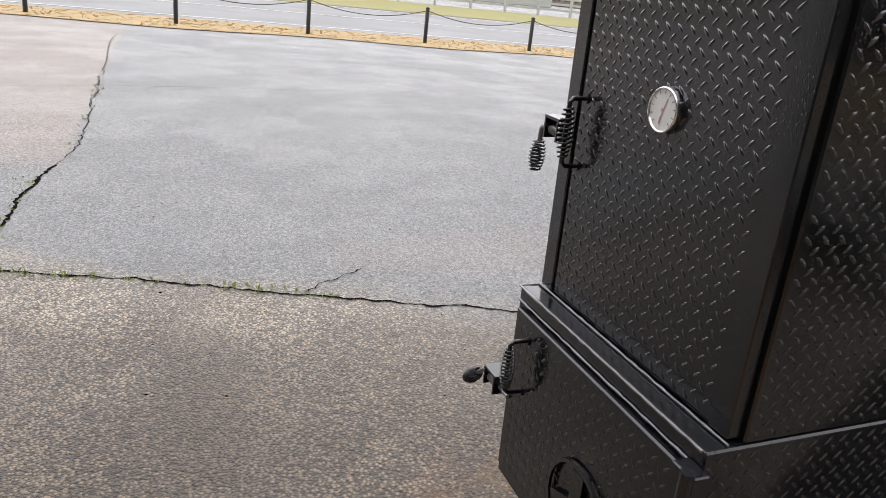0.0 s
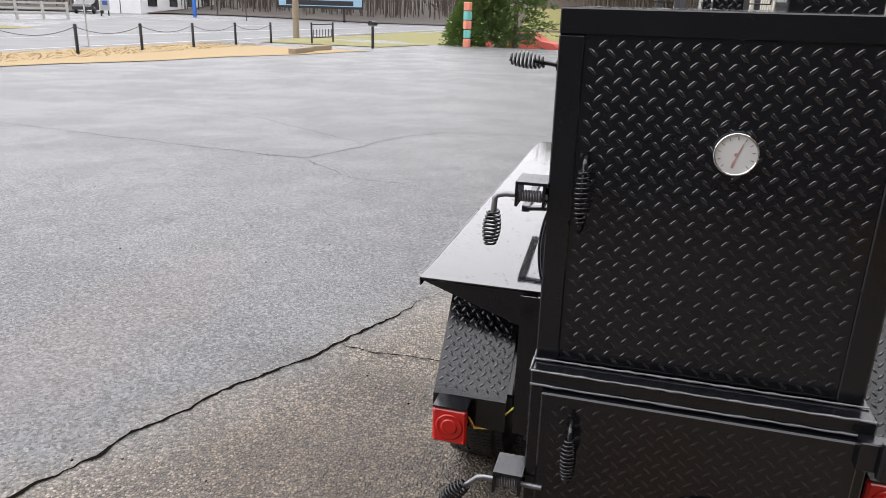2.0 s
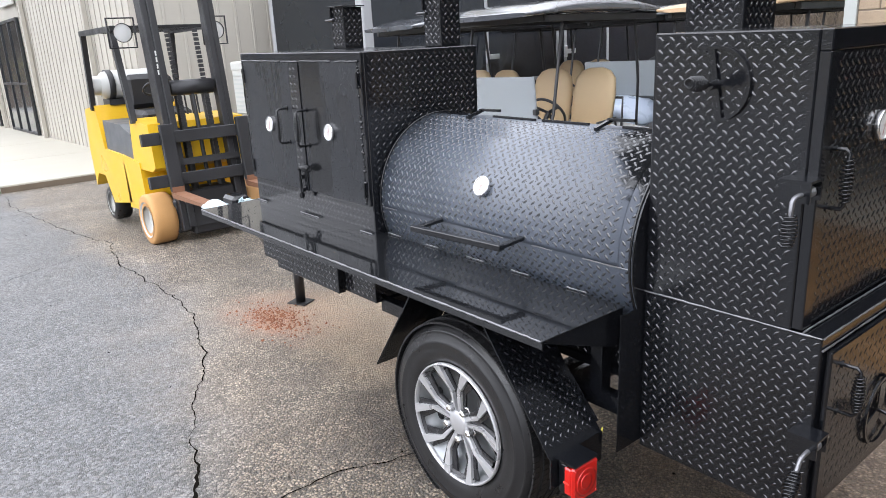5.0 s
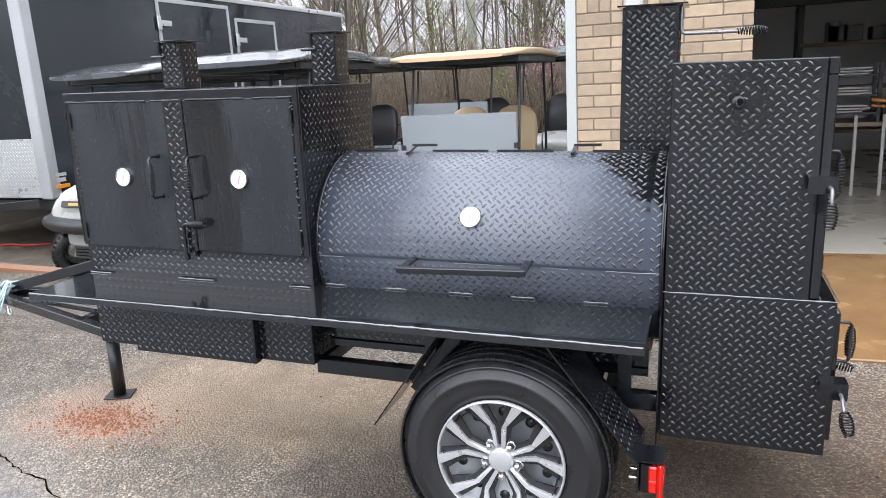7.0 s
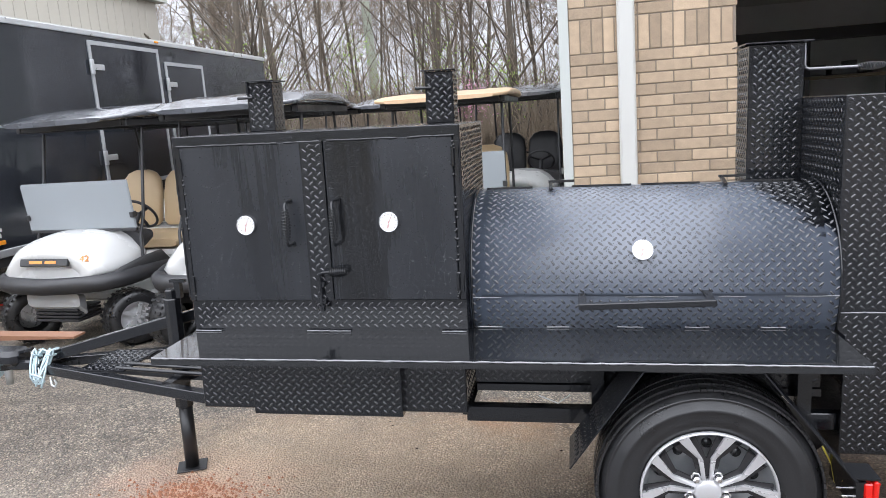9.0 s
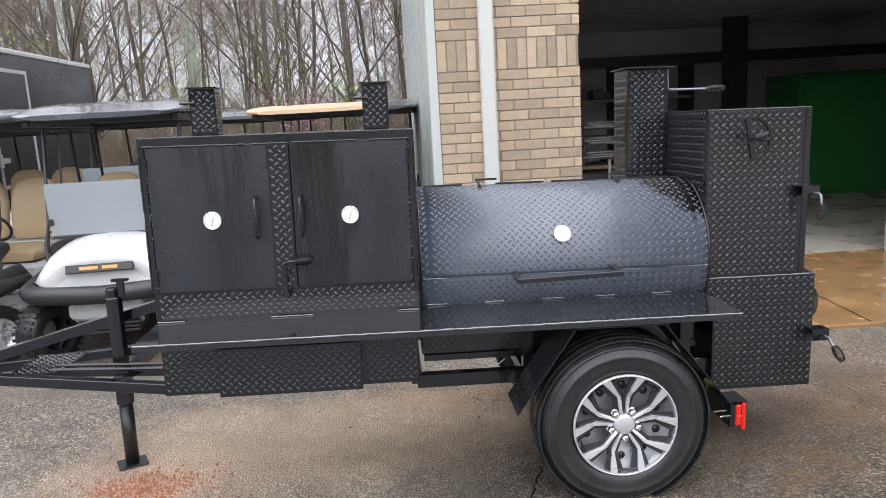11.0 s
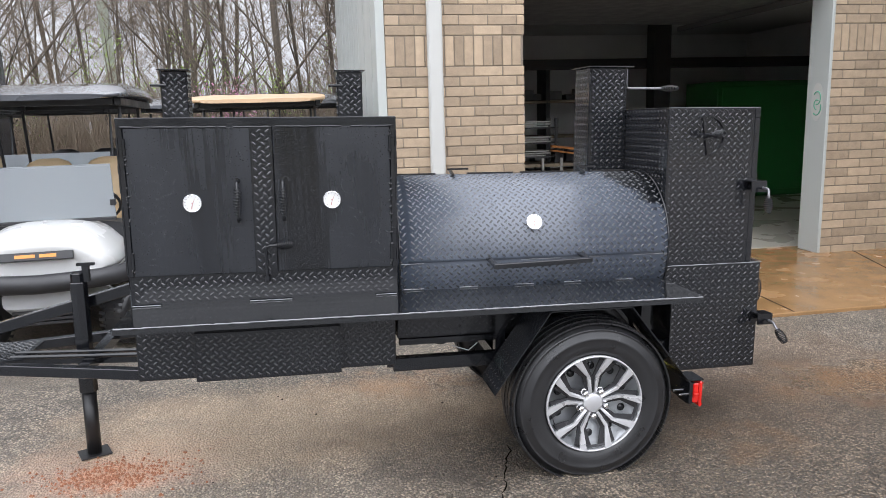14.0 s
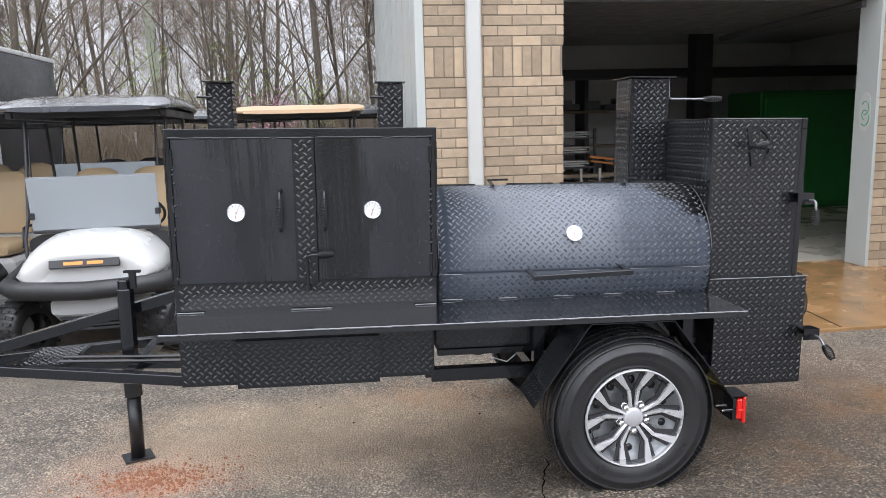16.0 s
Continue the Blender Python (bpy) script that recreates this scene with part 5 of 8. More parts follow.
# tongue
g = Geo()
for y in (0.06, 0.85):
    g.cut().bar((-2.05, y, 0.515), (-3.28, 0.462 + (0.03 if y > 0.5 else -0.03), 0.515), 0.05, 0.05, bev=0.003)
g.cut().bar((-2.35, 0.14, 0.515), (-2.35, 0.77, 0.515), 0.05, 0.05)
g.cut().bar((-2.09, 0.462, 0.86), (-3.22, 0.462, 0.555), 0.05, 0.055, bev=0.003)
g.cut().bar((-2.05, 0.3, 0.51), (-2.9, 0.42, 0.51), 0.02, 0.03)
pieces("drawbar_beam", g, M["black"], smoker, "black box-section drawbar beam")
g = Geo()
for dy in (0.0, 0.07):
    g.cut().sweep([(-2.06, 0.22 + dy, 0.56), (-2.45, 0.28 + dy, 0.555), (-2.72, 0.33 + dy, 0.55)], 0.011, 8)
pieces("tongue_rod", g, M["black"], smoker, "thin black rod lying on the drawbar")
g = Geo()
g.box(-2.92, -2.66, 0.3, 0.62, 0.541, 0.547)
g.sheet((-2.92, 0.3, 0.547), X, Y, Z, 0.26, 0.32, edge=0.004)
part("tongue_plate", g, M["black"], smoker)
g = Geo()
g.box(-3.46, -3.24, 0.425, 0.5, 0.49, 0.545, 0.01)
g.box(-3.57, -3.36, 0.39, 0.535, 0.515, 0.6, 0.025)
g.lathe([(0, 0.49), (0.045, 0.49), (0.05, 0.53), (0.045, 0.555), (0.03, 0.57), (0, 0.573)], "z", (-3.47, 0.462, 0), 20)
g.bar((-3.42, 0.462, 0.575), (-3.3, 0.462, 0.6), 0.03, 0.012)
coup = part("coupler", g, M["black"], smoker, "ball coupler with latch")
g = Geo()
g.lathe([(0, 0.40), (0.02, 0.40), (0.02, 0.49)], "z", (-3.47, 0.462, 0), 14)
part("padlock", g, M["galvanised"], coup)




def chain(points, parent, r=0.022, wire=0.0058, name="safety_chain", mat="chain"):
    g = Geo()
    for i in range(len(points) - 1):
        a, b = Vector(points[i]), Vector(points[i + 1])
        d = (b - a).normalized()
        s = d.orthogonal().normalized()
        if i % 2:
            s = d.cross(s)
        c = (a + b) / 2
        h = (b - a).length * 0.72
        ring = []
        for k in range(10):
            w = 2 * math.pi * k / 10
            ring.append(c + d * (h * math.cos(w)) + s * (r * 0.62 * math.sin(w)))
        g.sweep(ring, wire, 5, False, True)
    return part(name, g, M[mat], parent, "galvanised safety chain")


rs = random.Random(5)
pts = [(-3.2 + 0.05 * math.sin(0.9 * k) + 0.012 * rs.uniform(-1, 1), 0.42 + 0.075 * math.cos(0.9 * k), 0.575 + 0.02 * rs.uniform(-1, 1) - (0.1 if math.cos(0.9 * k) < -0.3 else 0)) for k in range(26)]
chain(pts, smoker)
g = Geo()
g.sweep([(-3.14, 0.37, 0.48), (-3.13, 0.36, 0.44), (-3.11, 0.36, 0.43), (-3.10, 0.36, 0.45), (-3.11, 0.36, 0.47)], 0.006, 8)
part("chain_hook", g, M["galvanised"], smoker)

# jack
g = Geo()
g.lathe([(0.0, 0.9), (0.037, 0.9), (0.041, 0.895), (0.041, 0.42), (0.045, 0.415), (0.045, 0.34), (0.0, 0.34)], "z", (-2.4, 0.38, 0), 8, False)
jack = part("jack", g, M["black"], smoker, "black drop-leg tongue jack")
g = Geo()
g.lathe([(0.0, 0.345), (0.034, 0.345), (0.034, 0.006), (0.0, 0.006)], "z", (-2.4, 0.38, 0), 20)
part("drop_leg", g, M["post_black"], jack)
g = Geo()
g.m = pose(-2.4, 0.38, 0, 0, 0, 25)
g.box(-0.072, 0.072, -0.062, 0.062, 0.002, 0.01, 0.002)
part("foot_plate", g, M["post_black"], jack)
g = Geo()
g.lathe([(0.0, 0.945), (0.03, 0.945), (0.034, 0.94), (0.034, 0.9)], "z", (-2.4, 0.38, 0), 12, False)
g.bar((-2.36, 0.38, 0.9), (-2.36, 0.38, 0.985), 0.03, 0.03, up=(0, 1, 0))
g.bar((-2.4, 0.38, 0.985), (-2.32, 0.38, 0.985), 0.025, 0.012)
part("jack_head", g, M["black"], jack)

# fenders, lamps and wheels, one set each side
def fender(y0, y1, near):
    g = Geo()
    prof = [(-0.475, 0.42), (-0.21, 0.802), (0.19, 0.802), (0.5, 0.41)]
    for (xa, za), (xb, zb) in zip(prof, prof[1:]):
        d = Vector((xb - xa, 0, zb - za))
        l = d.length
        d.normalize()
        n = Vector((-d.z, 0, d.x))
        a = Vector((xa, y0, za))
        b = Vector((xb, y0, zb))
        w = Vector((0, y1 - y0, 0))
        t = n * 0.005
        g.add([a, b, b + w, a + w, a - t, b - t, b + w - t, a + w - t], [(0, 1, 2, 3), (7, 6, 5, 4), (0, 4, 5, 1), (3, 2, 6, 7), (1, 5, 6, 2), (0, 3, 7, 4)])
        g.sheet(a, d, Y, n, l, y1 - y0, edge=0.008)
    g.box(0.498, 0.505, y0, y1, 0.3, 0.412)
    fen = part("fender", g, M["black"], smoker, "angular tread-plate fender")
    g = Geo()
    inner = y1 if near else y0
    g.cut().bar((0.12, inner, 0.79), (0.46, inner, 0.42), 0.03, 0.05)
    g.cut().bar((-0.16, inner, 0.79), (-0.4, inner, 0.46), 0.03, 0.05)
    pieces("fender_stay", g, M["black"], fen)
    side = -1 if near else 1
    edge = y0 if near else y1
    ly = sorted((edge - side * 0.02, edge - side * 0.142))
    g = Geo()
    g.box(0.506, 0.545, ly[0] + 0.012, ly[1] - 0.012, 0.285, 0.395, 0.004)
    g.box(0.505, 0.585, ly[0] + 0.002, ly[1] - 0.002, 0.406, 0.412)
    lamp = part("tail_light", g, M["black"], smoker, "square red tail light")
    g = Geo()
    g.box(0.565, 0.583, ly[0], ly[1], 0.268, 0.402, 0.007)
    g.box(0.535, 0.565, ly[0] + 0.006, ly[1] - 0.006, 0.29, 0.39, 0.005)
    g.lathe([(0.046, 0.583), (0.05, 0.5855), (0.042, 0.5855)], "x", (0, (ly[0] + ly[1]) / 2, 0.335), 28)
    g.lathe([(0.026, 0.583), (0.03, 0.5855), (0.022, 0.5855)], "x", (0, (ly[0] + ly[1]) / 2, 0.335), 24)
    for yy in (ly[0] + 0.01, ly[1] - 0.01):
        for zz in (0.28, 0.39):
            g.lathe([(0, 0.5865), (0.004, 0.586), (0.005, 0.583)], "x", (0, yy, zz), 8)
    part("lens", g, M["red_lens"], lamp, "red lens")
    g = Geo()
    out = edge - side * 0.024
    g.box(0.538, 0.562, min(out, out + side * 0.004), max(out, out + side * 0.004), 0.334, 0.342, 0.001)
    part("lens_seam", g, M["red_ink"], lamp)
    g = Geo()
    for dy in (0.03, 0.09):
        g.cut().sweep([(0.47, ly[0] + dy, 0.33), (0.5, ly[0] + dy, 0.33)], 0.007, 8)
    pieces("bolt", g, M["chrome"], lamp)
    return fen


fender(-0.295, -0.035, True)
fender(0.96, 1.22, False)
g = Geo()
g.sweep([(0.5, -0.17, 0.35), (0.51, -0.14, 0.30), (0.5, -0.09, 0.30), (0.5, -0.05, 0.35), (0.48, 0.0, 0.4)], 0.0035, 6)
part("wire", g, M["yellow_wire"], smoker, "yellow wiring lead")
g = Geo()
g.sweep([(0.5, -0.17, 0.345), (0.51, -0.15, 0.31), (0.5, -0.11, 0.295)], 0.003, 6)
part("wire", g, M["red_ink"], smoker, "red wiring lead")


def wheel(y, flip):
    """Tyre with tread blocks, steel wheel and a ten-spoke cover facing -y (or +y when flipped)."""
    s = 1 if flip else -1
    place = Matrix.Translation((0.017, y, 0.335)) @ Matrix.Scale(1.07, 4) @ (Matrix.Rotation(math.pi, 4, "Z") if flip else Matrix.Identity(4))
    R, W = 0.36, 0.22
    inner = place @ Matrix.Diagonal((1.09, 1, 1.09, 1))
    outer = place @ Matrix.Diagonal((1.035, 1, 1.035, 1))
    g = Geo()
    g.m = outer
    h = W / 2
    g.lathe([(0.212, -h + 0.016), (0.222, -h + 0.006), (0.24, -h - 0.002), (0.262, -h - 0.006), (0.285, -h - 0.005), (0.29, -h - 0.008), (0.295, -h - 0.004), (0.318, -h + 0.004), (0.324, -h + 0.006), (0.326, -h + 0.003), (0.329, -h + 0.009), (0.337, -h + 0.017), (0.346, -h + 0.032),
             (R - 0.004, -h + 0.045), (R, -0.02), (R, 0.02), (R - 0.004, h - 0.045), (0.337, h - 0.017), (0.318, h - 0.004), (0.262, h + 0.006), (0.208, h - 0.006), (0.198, h - 0.016)], "y", (0, 0, 0), 72)
    rim_root = part("wheel", g, M["rubber"], smoker, "road wheel with silver spoked cover")
    rim_root.name = "wheel"
    g = Geo()
    g.m = outer
    for k in range(112):
        w = 2 * math.pi * k / 112
        c, sn = math.cos(w), math.sin(w)
        for yo, wd in ((-0.087, 0.026), (-0.045, 0.03), (0.0, 0.03), (0.045, 0.03), (0.087, 0.026)):
            rr = R - (0.006 if abs(yo) > 0.08 else 0.0005)
            keep = g.m
            g.m = outer @ Matrix.Rotation(-w - (0.012 if yo > 0 else 0), 4, "Y")
            g.box(rr - 0.004, rr + 0.003, yo - wd / 2, yo + wd / 2, -0.0088, 0.0088)
            g.m = keep
    tagged(part("tread_pattern", g, M["rubber"], rim_root), "", "", "", "stuff")
    g = Geo()
    g.m = inner
    g.lathe([(0.0, -0.03), (0.1, -0.03), (0.12, -0.05), (0.17, -0.045), (0.185, -0.08), (0.2, -0.1)], "y", (0, 0, 0), 48)
    st = part("steel_wheel", g, M["steel_wheel"], rim_root)
    g = Geo()
    g.m = inner
    for k in range(10):
        w = 2 * math.pi * (k + 0.5) / 10
        g.cut().lathe([(0.0, -0.0525), (0.016, -0.0525), (0.016, -0.03)], "y", (0.146 * math.cos(w), 0.0, 0.146 * math.sin(w)), 14)
    pieces("vent_hole", g, M["wheel_dark"], st)
    g = Geo()
    g.m = inner
    g.lathe([(0.198, -0.1), (0.1985, -0.116), (0.202, -0.119), (0.206, -0.114), (0.206, -0.104)], "y", (0, 0, 0), 60)
    cover = part("wheel_cover", g, M["silver"], rim_root, "silver ten-spoke wheel cover")
    g = Geo()
    g.m = inner
    g.cut().lathe([(0.0, -0.102), (0.032, -0.103), (0.04, -0.098), (0.042, -0.085)], "y", (0, 0, 0), 24)
    for k in range(5):
        base = 2 * math.pi * k / 5 + math.pi / 2 + 0.05
        for sg in (-1, 1):
            def pt(r, a):
                return (r * math.cos(base + sg * a), r * math.sin(base + sg * a))
            root_in, root_out = pt(0.04, 0.12), pt(0.042, 0.38)
            bend_in, bend_out = pt(0.112, 0.1), pt(0.118, 0.225)
            end_in, end_out = pt(0.199, 0.27), pt(0.199, 0.43)
            outl = [root_in, bend_in, end_in, end_out, bend_out, root_out]
            yy = [-0.097, -0.103, -0.118, -0.118, -0.103, -0.092]
            vs = [(p[0], v, p[1]) for p, v in zip(outl, yy)] + [(p[0], v + 0.016, p[1]) for p, v in zip(outl, yy)]
            g.cut().add(vs, [(0, 1, 4, 5), (1, 2, 3, 4), (6, 11, 10, 7), (7, 10, 9, 8)] + [(i, (i + 1) % 6, 6 + (i + 1) % 6, 6 + i) for i in range(6)])
    rim_g, g = g, Geo()
    g.m = inner
    for k in range(5):
        base = 2 * math.pi * k / 5 + math.pi / 2 + 0.05
        for sg in (-1, 1):
            def pt(r, a):
                return (r * math.cos(base + sg * a), r * math.sin(base + sg * a))
            outl = [pt(0.05, 0.0), pt(0.112, 0.0), pt(0.192, 0.16), pt(0.192, 0.56), pt(0.118, 0.36), pt(0.05, 0.55)]
            yy = [-0.084, -0.09, -0.104, -0.104, -0.09, -0.082]
            vs = [(p[0], v, p[1]) for p, v in zip(outl, yy)] + [(p[0], v + 0.008, p[1]) for p, v in zip(outl, yy)]
            g.cut().add(vs, [(0, 1, 4, 5), (1, 2, 3, 4), (6, 11, 10, 7), (7, 10, 9, 8)] + [(i, (i + 1) % 6, 6 + (i + 1) % 6, 6 + i) for i in range(6)])
    pieces("spoke_backing", g, M["wheel_dark"], rim_root)
    g = rim_g
    pieces("spoke", g, M["silver"], rim_root, "silver spoke of the wheel cover")
    g = Geo()
    g.m = inner
    for k in range(5):
        base = 2 * math.pi * (k + 0.5) / 5 + math.pi / 2 + 0.05
        a0, a1 = base - 0.23, base + 0.23
        g.cut().lathe([(0.18, -0.1), (0.187, -0.112)], "y", (0, 0, 0), 8, True, False, (a0 - 0.2, a1 + 0.2))
    pieces("cover_inset", g, M["wheel_dark"], cover)
    g = Geo()
    g.m = inner
    for k in range(5):
        w = 2 * math.pi * (k + 0.5) / 5 + math.pi / 2 + 0.05
        g.cut().lathe([(0.0, -0.112), (0.007, -0.112), (0.012, -0.107), (0.013, -0.085), (0.017, -0.083), (0.017, -0.08)], "y", (0.056 * math.cos(w), 0, 0.056 * math.sin(w)), 6, False)
    pieces("lug_nut", g, M["chrome"], cover)


wheel(-0.168, False)
wheel(1.115, True)

# ---- materials of the vehicles ----
M["cart_white"] = material("white_moulded_body", (0.54, 0.54, 0.53), 0.25, vary=0.05, scale=3, grain=0.02, coat=0.4)
M["cart_green"] = material("dark_green_body", (0.02, 0.14, 0.08), 0.25, vary=0.1, grain=0.02, coat=0.4)
M["cart_blue"] = material("pale_blue_grey_body", (0.42, 0.48, 0.58), 0.3, vary=0.08, grain=0.02, coat=0.3)
# canopy black lifted to grey, so part of the sky's sheen is base colour
M["roof_black"] = material("black_canopy_sky_sheen", (0.055, 0.059, 0.067), 0.25, vary=0.4, scale=3, grain=0.04, coat=1.0)
M["roof_beige"] = material("beige_canopy", (0.52, 0.36, 0.22), 0.4, vary=0.08, grain=0.05)
M["seat_beige"] = material("tan_vinyl", (0.5, 0.37, 0.22), 0.5, vary=0.1, grain=0.15, grain_scale=120)
M["seat_black"] = material("black_vinyl", (0.02, 0.02, 0.022), 0.45, grain=0.15)
M["plastic_black"] = material("black_plastic", (0.022, 0.022, 0.024), 0.45, vary=0.2, grain=0.15)
M["plastic_grey"] = material("grey_plastic", (0.4, 0.41, 0.42), 0.5, vary=0.15, grain=0.1)
M["frost"] = glass("hazy_windshield", (0.55, 0.58, 0.6), 0.2, 0.64)
M["orange_ink"] = material("orange_lettering", (0.75, 0.28, 0.06), 0.5, grain=0)
M["yellow"] = material("yellow_machine_paint", (0.72, 0.43, 0.015), 0.35, vary=0.12, scale=3, grain=0.05, coat=0.2)
M["machine_black"] = material("greasy_black_steel", (0.02, 0.02, 0.022), 0.45, vary=0.4, scale=8, grain=0.3)
M["machine_grey"] = material("dark_grey_panel", (0.1, 0.105, 0.11), 0.45, vary=0.2)
M["tan_tyre"] = material("tan_solid_tyre", (0.5, 0.27, 0.1), 0.7, vary=0.2, scale=10, grain=0.3)
M["rust"] = material("rubbed_rusty_steel", (0.24, 0.12, 0.07), 0.55, 0.3, vary=0.35, scale=12, grain=0.3)
M["trailer_black"] = material("gloss_black_sheet", (0.02, 0.0225, 0.028), 0.12, vary=0.25, scale=2, grain=0.015, spec=0.75)
M["trailer_front"] = material("dark_grey_sheet", (0.014, 0.017, 0.021), 0.25, vary=0.15, scale=1.5, grain=0.03, coat=0.0, spec=0.35)
M["aluminium"] = material("dull_aluminium", (0.62, 0.63, 0.64), 0.35, 0.7, vary=0.08, grain=0.05)
M["amber"] = material("amber_lens", (0.8, 0.3, 0.02), 0.2, grain=0)


def ring_box(x, y, z, wx, wz, k=2.6, n=28):
    """One rounded cross-section across x at a given y."""
    out = []
    for i in range(n):
        w = 2 * math.pi * i / n
        c, s = math.cos(w), math.sin(w)
        out.append((x + wx * math.copysign(abs(c) ** (2 / k), c), y, z + wz * math.copysign(abs(s) ** (2 / k), s)))
    return out


def wheel_at(parent, x, y, r, w, tyre, rim, side, name="wheel", drop=0.0, steer=0.0):
    g = Geo(1.0)
    turned = Matrix.Translation((x, y, 0)) @ Matrix.Rotation(radians(steer), 4, "Z") @ Matrix.Translation((-x, -y, 0))
    g.m = turned
    g.lathe([(r * 0.55, -w / 2 + 0.01), (r * 0.62, -w / 2), (r * 0.85, -w / 2), (r * 0.97, -w / 2 + 0.03), (r, -w / 4), (r, w / 4), (r * 0.97, w / 2 - 0.03), (r * 0.85, w / 2), (r * 0.62, w / 2), (r * 0.55, w / 2 - 0.01)], "x", (x, y, r - drop), 36)
    for k in range(30):
        a = 2 * math.pi * k / 30
        keep = g.m
        g.m = turned @ Matrix.Translation((x, y, r - drop)) @ Matrix.Rotation(a, 4, "X")
        for xo in (-0.32, 0.0, 0.32):
            g.box((xo - 0.13) * w, (xo + 0.13) * w, r - 0.006, r + 0.004, -0.012, 0.012)
        g.m = keep
    t = part(name, g, tyre, parent, "small wheel with knobbly tyre")
    g = Geo(1.0)
    g.m = turned
    s = side
    g.lathe([(0.0, s * (w / 2 - 0.035)), (r * 0.2, s * (w / 2 - 0.03)), (r * 0.45, s * (w / 2 - 0.045)), (r * 0.56, s * (w / 2 - 0.005)), (r * 0.6, s * (w / 2 + 0.002))], "x", (x, y, r - drop), 30)
    for k in range(5):
        a = 2 * math.pi * k / 5
        g.bar((x + s * (w / 2 - 0.02), y, r - drop), (x + s * (w / 2 - 0.012), y + r * 0.55 * math.cos(a), r - drop + r * 0.55 * math.sin(a)), 0.03, 0.012, up=(1, 0, 0))
    part("hub", g, rim, t)


def lettering(words, size, m, mat, parent, label):
    """Thin raised letters in the built-in font."""
    curve = bpy.data.curves.new("lettering", "FONT")
    curve.body, curve.size, curve.extrude, curve.align_x, curve.align_y = words, size, 0.006, "CENTER", "CENTER"
    ob = new("lettering_curve", curve)
    bpy.context.view_layer.update()
    me = bpy.data.meshes.new_from_object(ob)
    bpy.data.objects.remove(ob)
    me.transform(m)
    me.materials.clear()
    me.materials.append(mat)
    out = new("number", me)
    out.parent = parent
    tagged(out, label)


def golf_cart(m, body, roof, seat, label, windshield="folded", badge=True, dome=1.0, pane_w=0.56, number="", group="golf carts parked beside the garage"):
    """Nose at y = 0 facing -y, metres."""
    c = thing("golf_cart", m, label, "golf cart", group)
    # front cowl
    g = Geo(1.0)
    rows = [(0.03, 0.63, 0.31, 0.07), (0.0, 0.655, 0.41, 0.11), (0.02, 0.68, 0.46, 0.14), (0.09, 0.695, 0.51, 0.168), (0.2, 0.705, 0.535, 0.19), (0.36, 0.715, 0.545, 0.197), (0.5, 0.735, 0.54, 0.183), (0.6, 0.75, 0.53, 0.165)]
    # flat on top and drawn in towards the windshield
    g.loft([[(x * (1 - 0.36 * max(0.0, (q - z + 0.4 * wz) / (1.4 * wz))), p, q) for x, p, q in ring_box(0, y, z, wx, wz, 3.4)] for y, z, wx, wz in rows])
    cowl = part("front_cowl", g, body, c)
    g = Geo(1.0)
    path = [(0.6, 0.75), (0.61, 0.35), (0.585, 0.16), (0.5, 0.03), (0.36, -0.03), (0.15, -0.055), (0, -0.06)]
    pts = [(x, y, 0.52 + 0.03 * abs(x)) for x, y in path] + [(-x, y, 0.52 + 0.03 * abs(x)) for x, y in path[-2::-1]]
    g.sweep(pts, [0.05] + [0.07] * (len(pts) - 2) + [0.05], 12)
    for s in (-1, 1):
        g.loft([[(s * 0.575 + 0.045 * math.cos(a), y, z + hz * math.sin(a)) for a in [2 * math.pi * k / 14 for k in range(14)]] for y, z, hz in ((0.1, 0.55, 0.04), (0.2, 0.57, 0.06), (0.5, 0.6, 0.07), (0.72, 0.56, 0.12), (0.82, 0.46, 0.12))])
    part("bumper", g, M["plastic_black"], c, "black wrap-round bumper")
    g = Geo(1.0)
    g.loft([ring_box(0, 0.02, 0.39, 0.27, 0.06, 6), ring_box(0, 0.12, 0.33, 0.24, 0.1, 6)])
    part("lower_panel", g, M["plastic_grey"], c, "grey lower front panel")
    g = Geo(1.0)
    for k in range(4):
        g.box(-0.22, 0.22, 0.03, 0.3, 0.2 + 0.03 * k, 0.22 + 0.03 * k, 0.003)
    part("grille", g, M["plastic_black"], c)
    if badge:
        g = Geo(1.0)
        g.m = pose(0, -0.004, 0.715, -20, 0, 0)
        g.box(-0.24, 0.24, -0.014, 0.02, -0.03, 0.03, 0.003)
        bd = part("badge", g, M["plastic_black"], c, "dark badge plate with orange bars")
        g = Geo(1.0)
        g.m = pose(0, -0.004, 0.715, -20, 0, 0)
        g.box(-0.14, -0.01, -0.018, -0.014, -0.012, 0.012)
        g.box(0.02, 0.13, -0.018, -0.014, -0.012, 0.012)
        part("badge_bar", g, M["orange_ink"], bd)
        if number:
            lettering(number, 0.075, pose(0.375, 0.03, 0.735, 68, 0, 24), M["orange_ink"], c, "orange number on the cowl")
    # floor, dash, rear body
    g = Geo(1.0)
    g.box(-0.56, 0.56, 0.55, 2.0, 0.24, 0.34, 0.03)
    g.box(-0.56, 0.56, 1.0, 1.75, 0.34, 0.62, 0.04)
    part("floor_pan", g, M["plastic_black"] if body is not M["cart_white"] else M["cart_white"], c)
    g = Geo(1.0)
    g.loft([ring_box(0, 1.5, 0.56, 0.58, 0.2, 5), ring_box(0, 1.9, 0.58, 0.6, 0.22, 5), ring_box(0, 2.25, 0.54, 0.58, 0.18, 5), ring_box(0, 2.35, 0.5, 0.54, 0.12, 5)])
    part("rear_body", g, body, c)
    g = Geo(1.0)
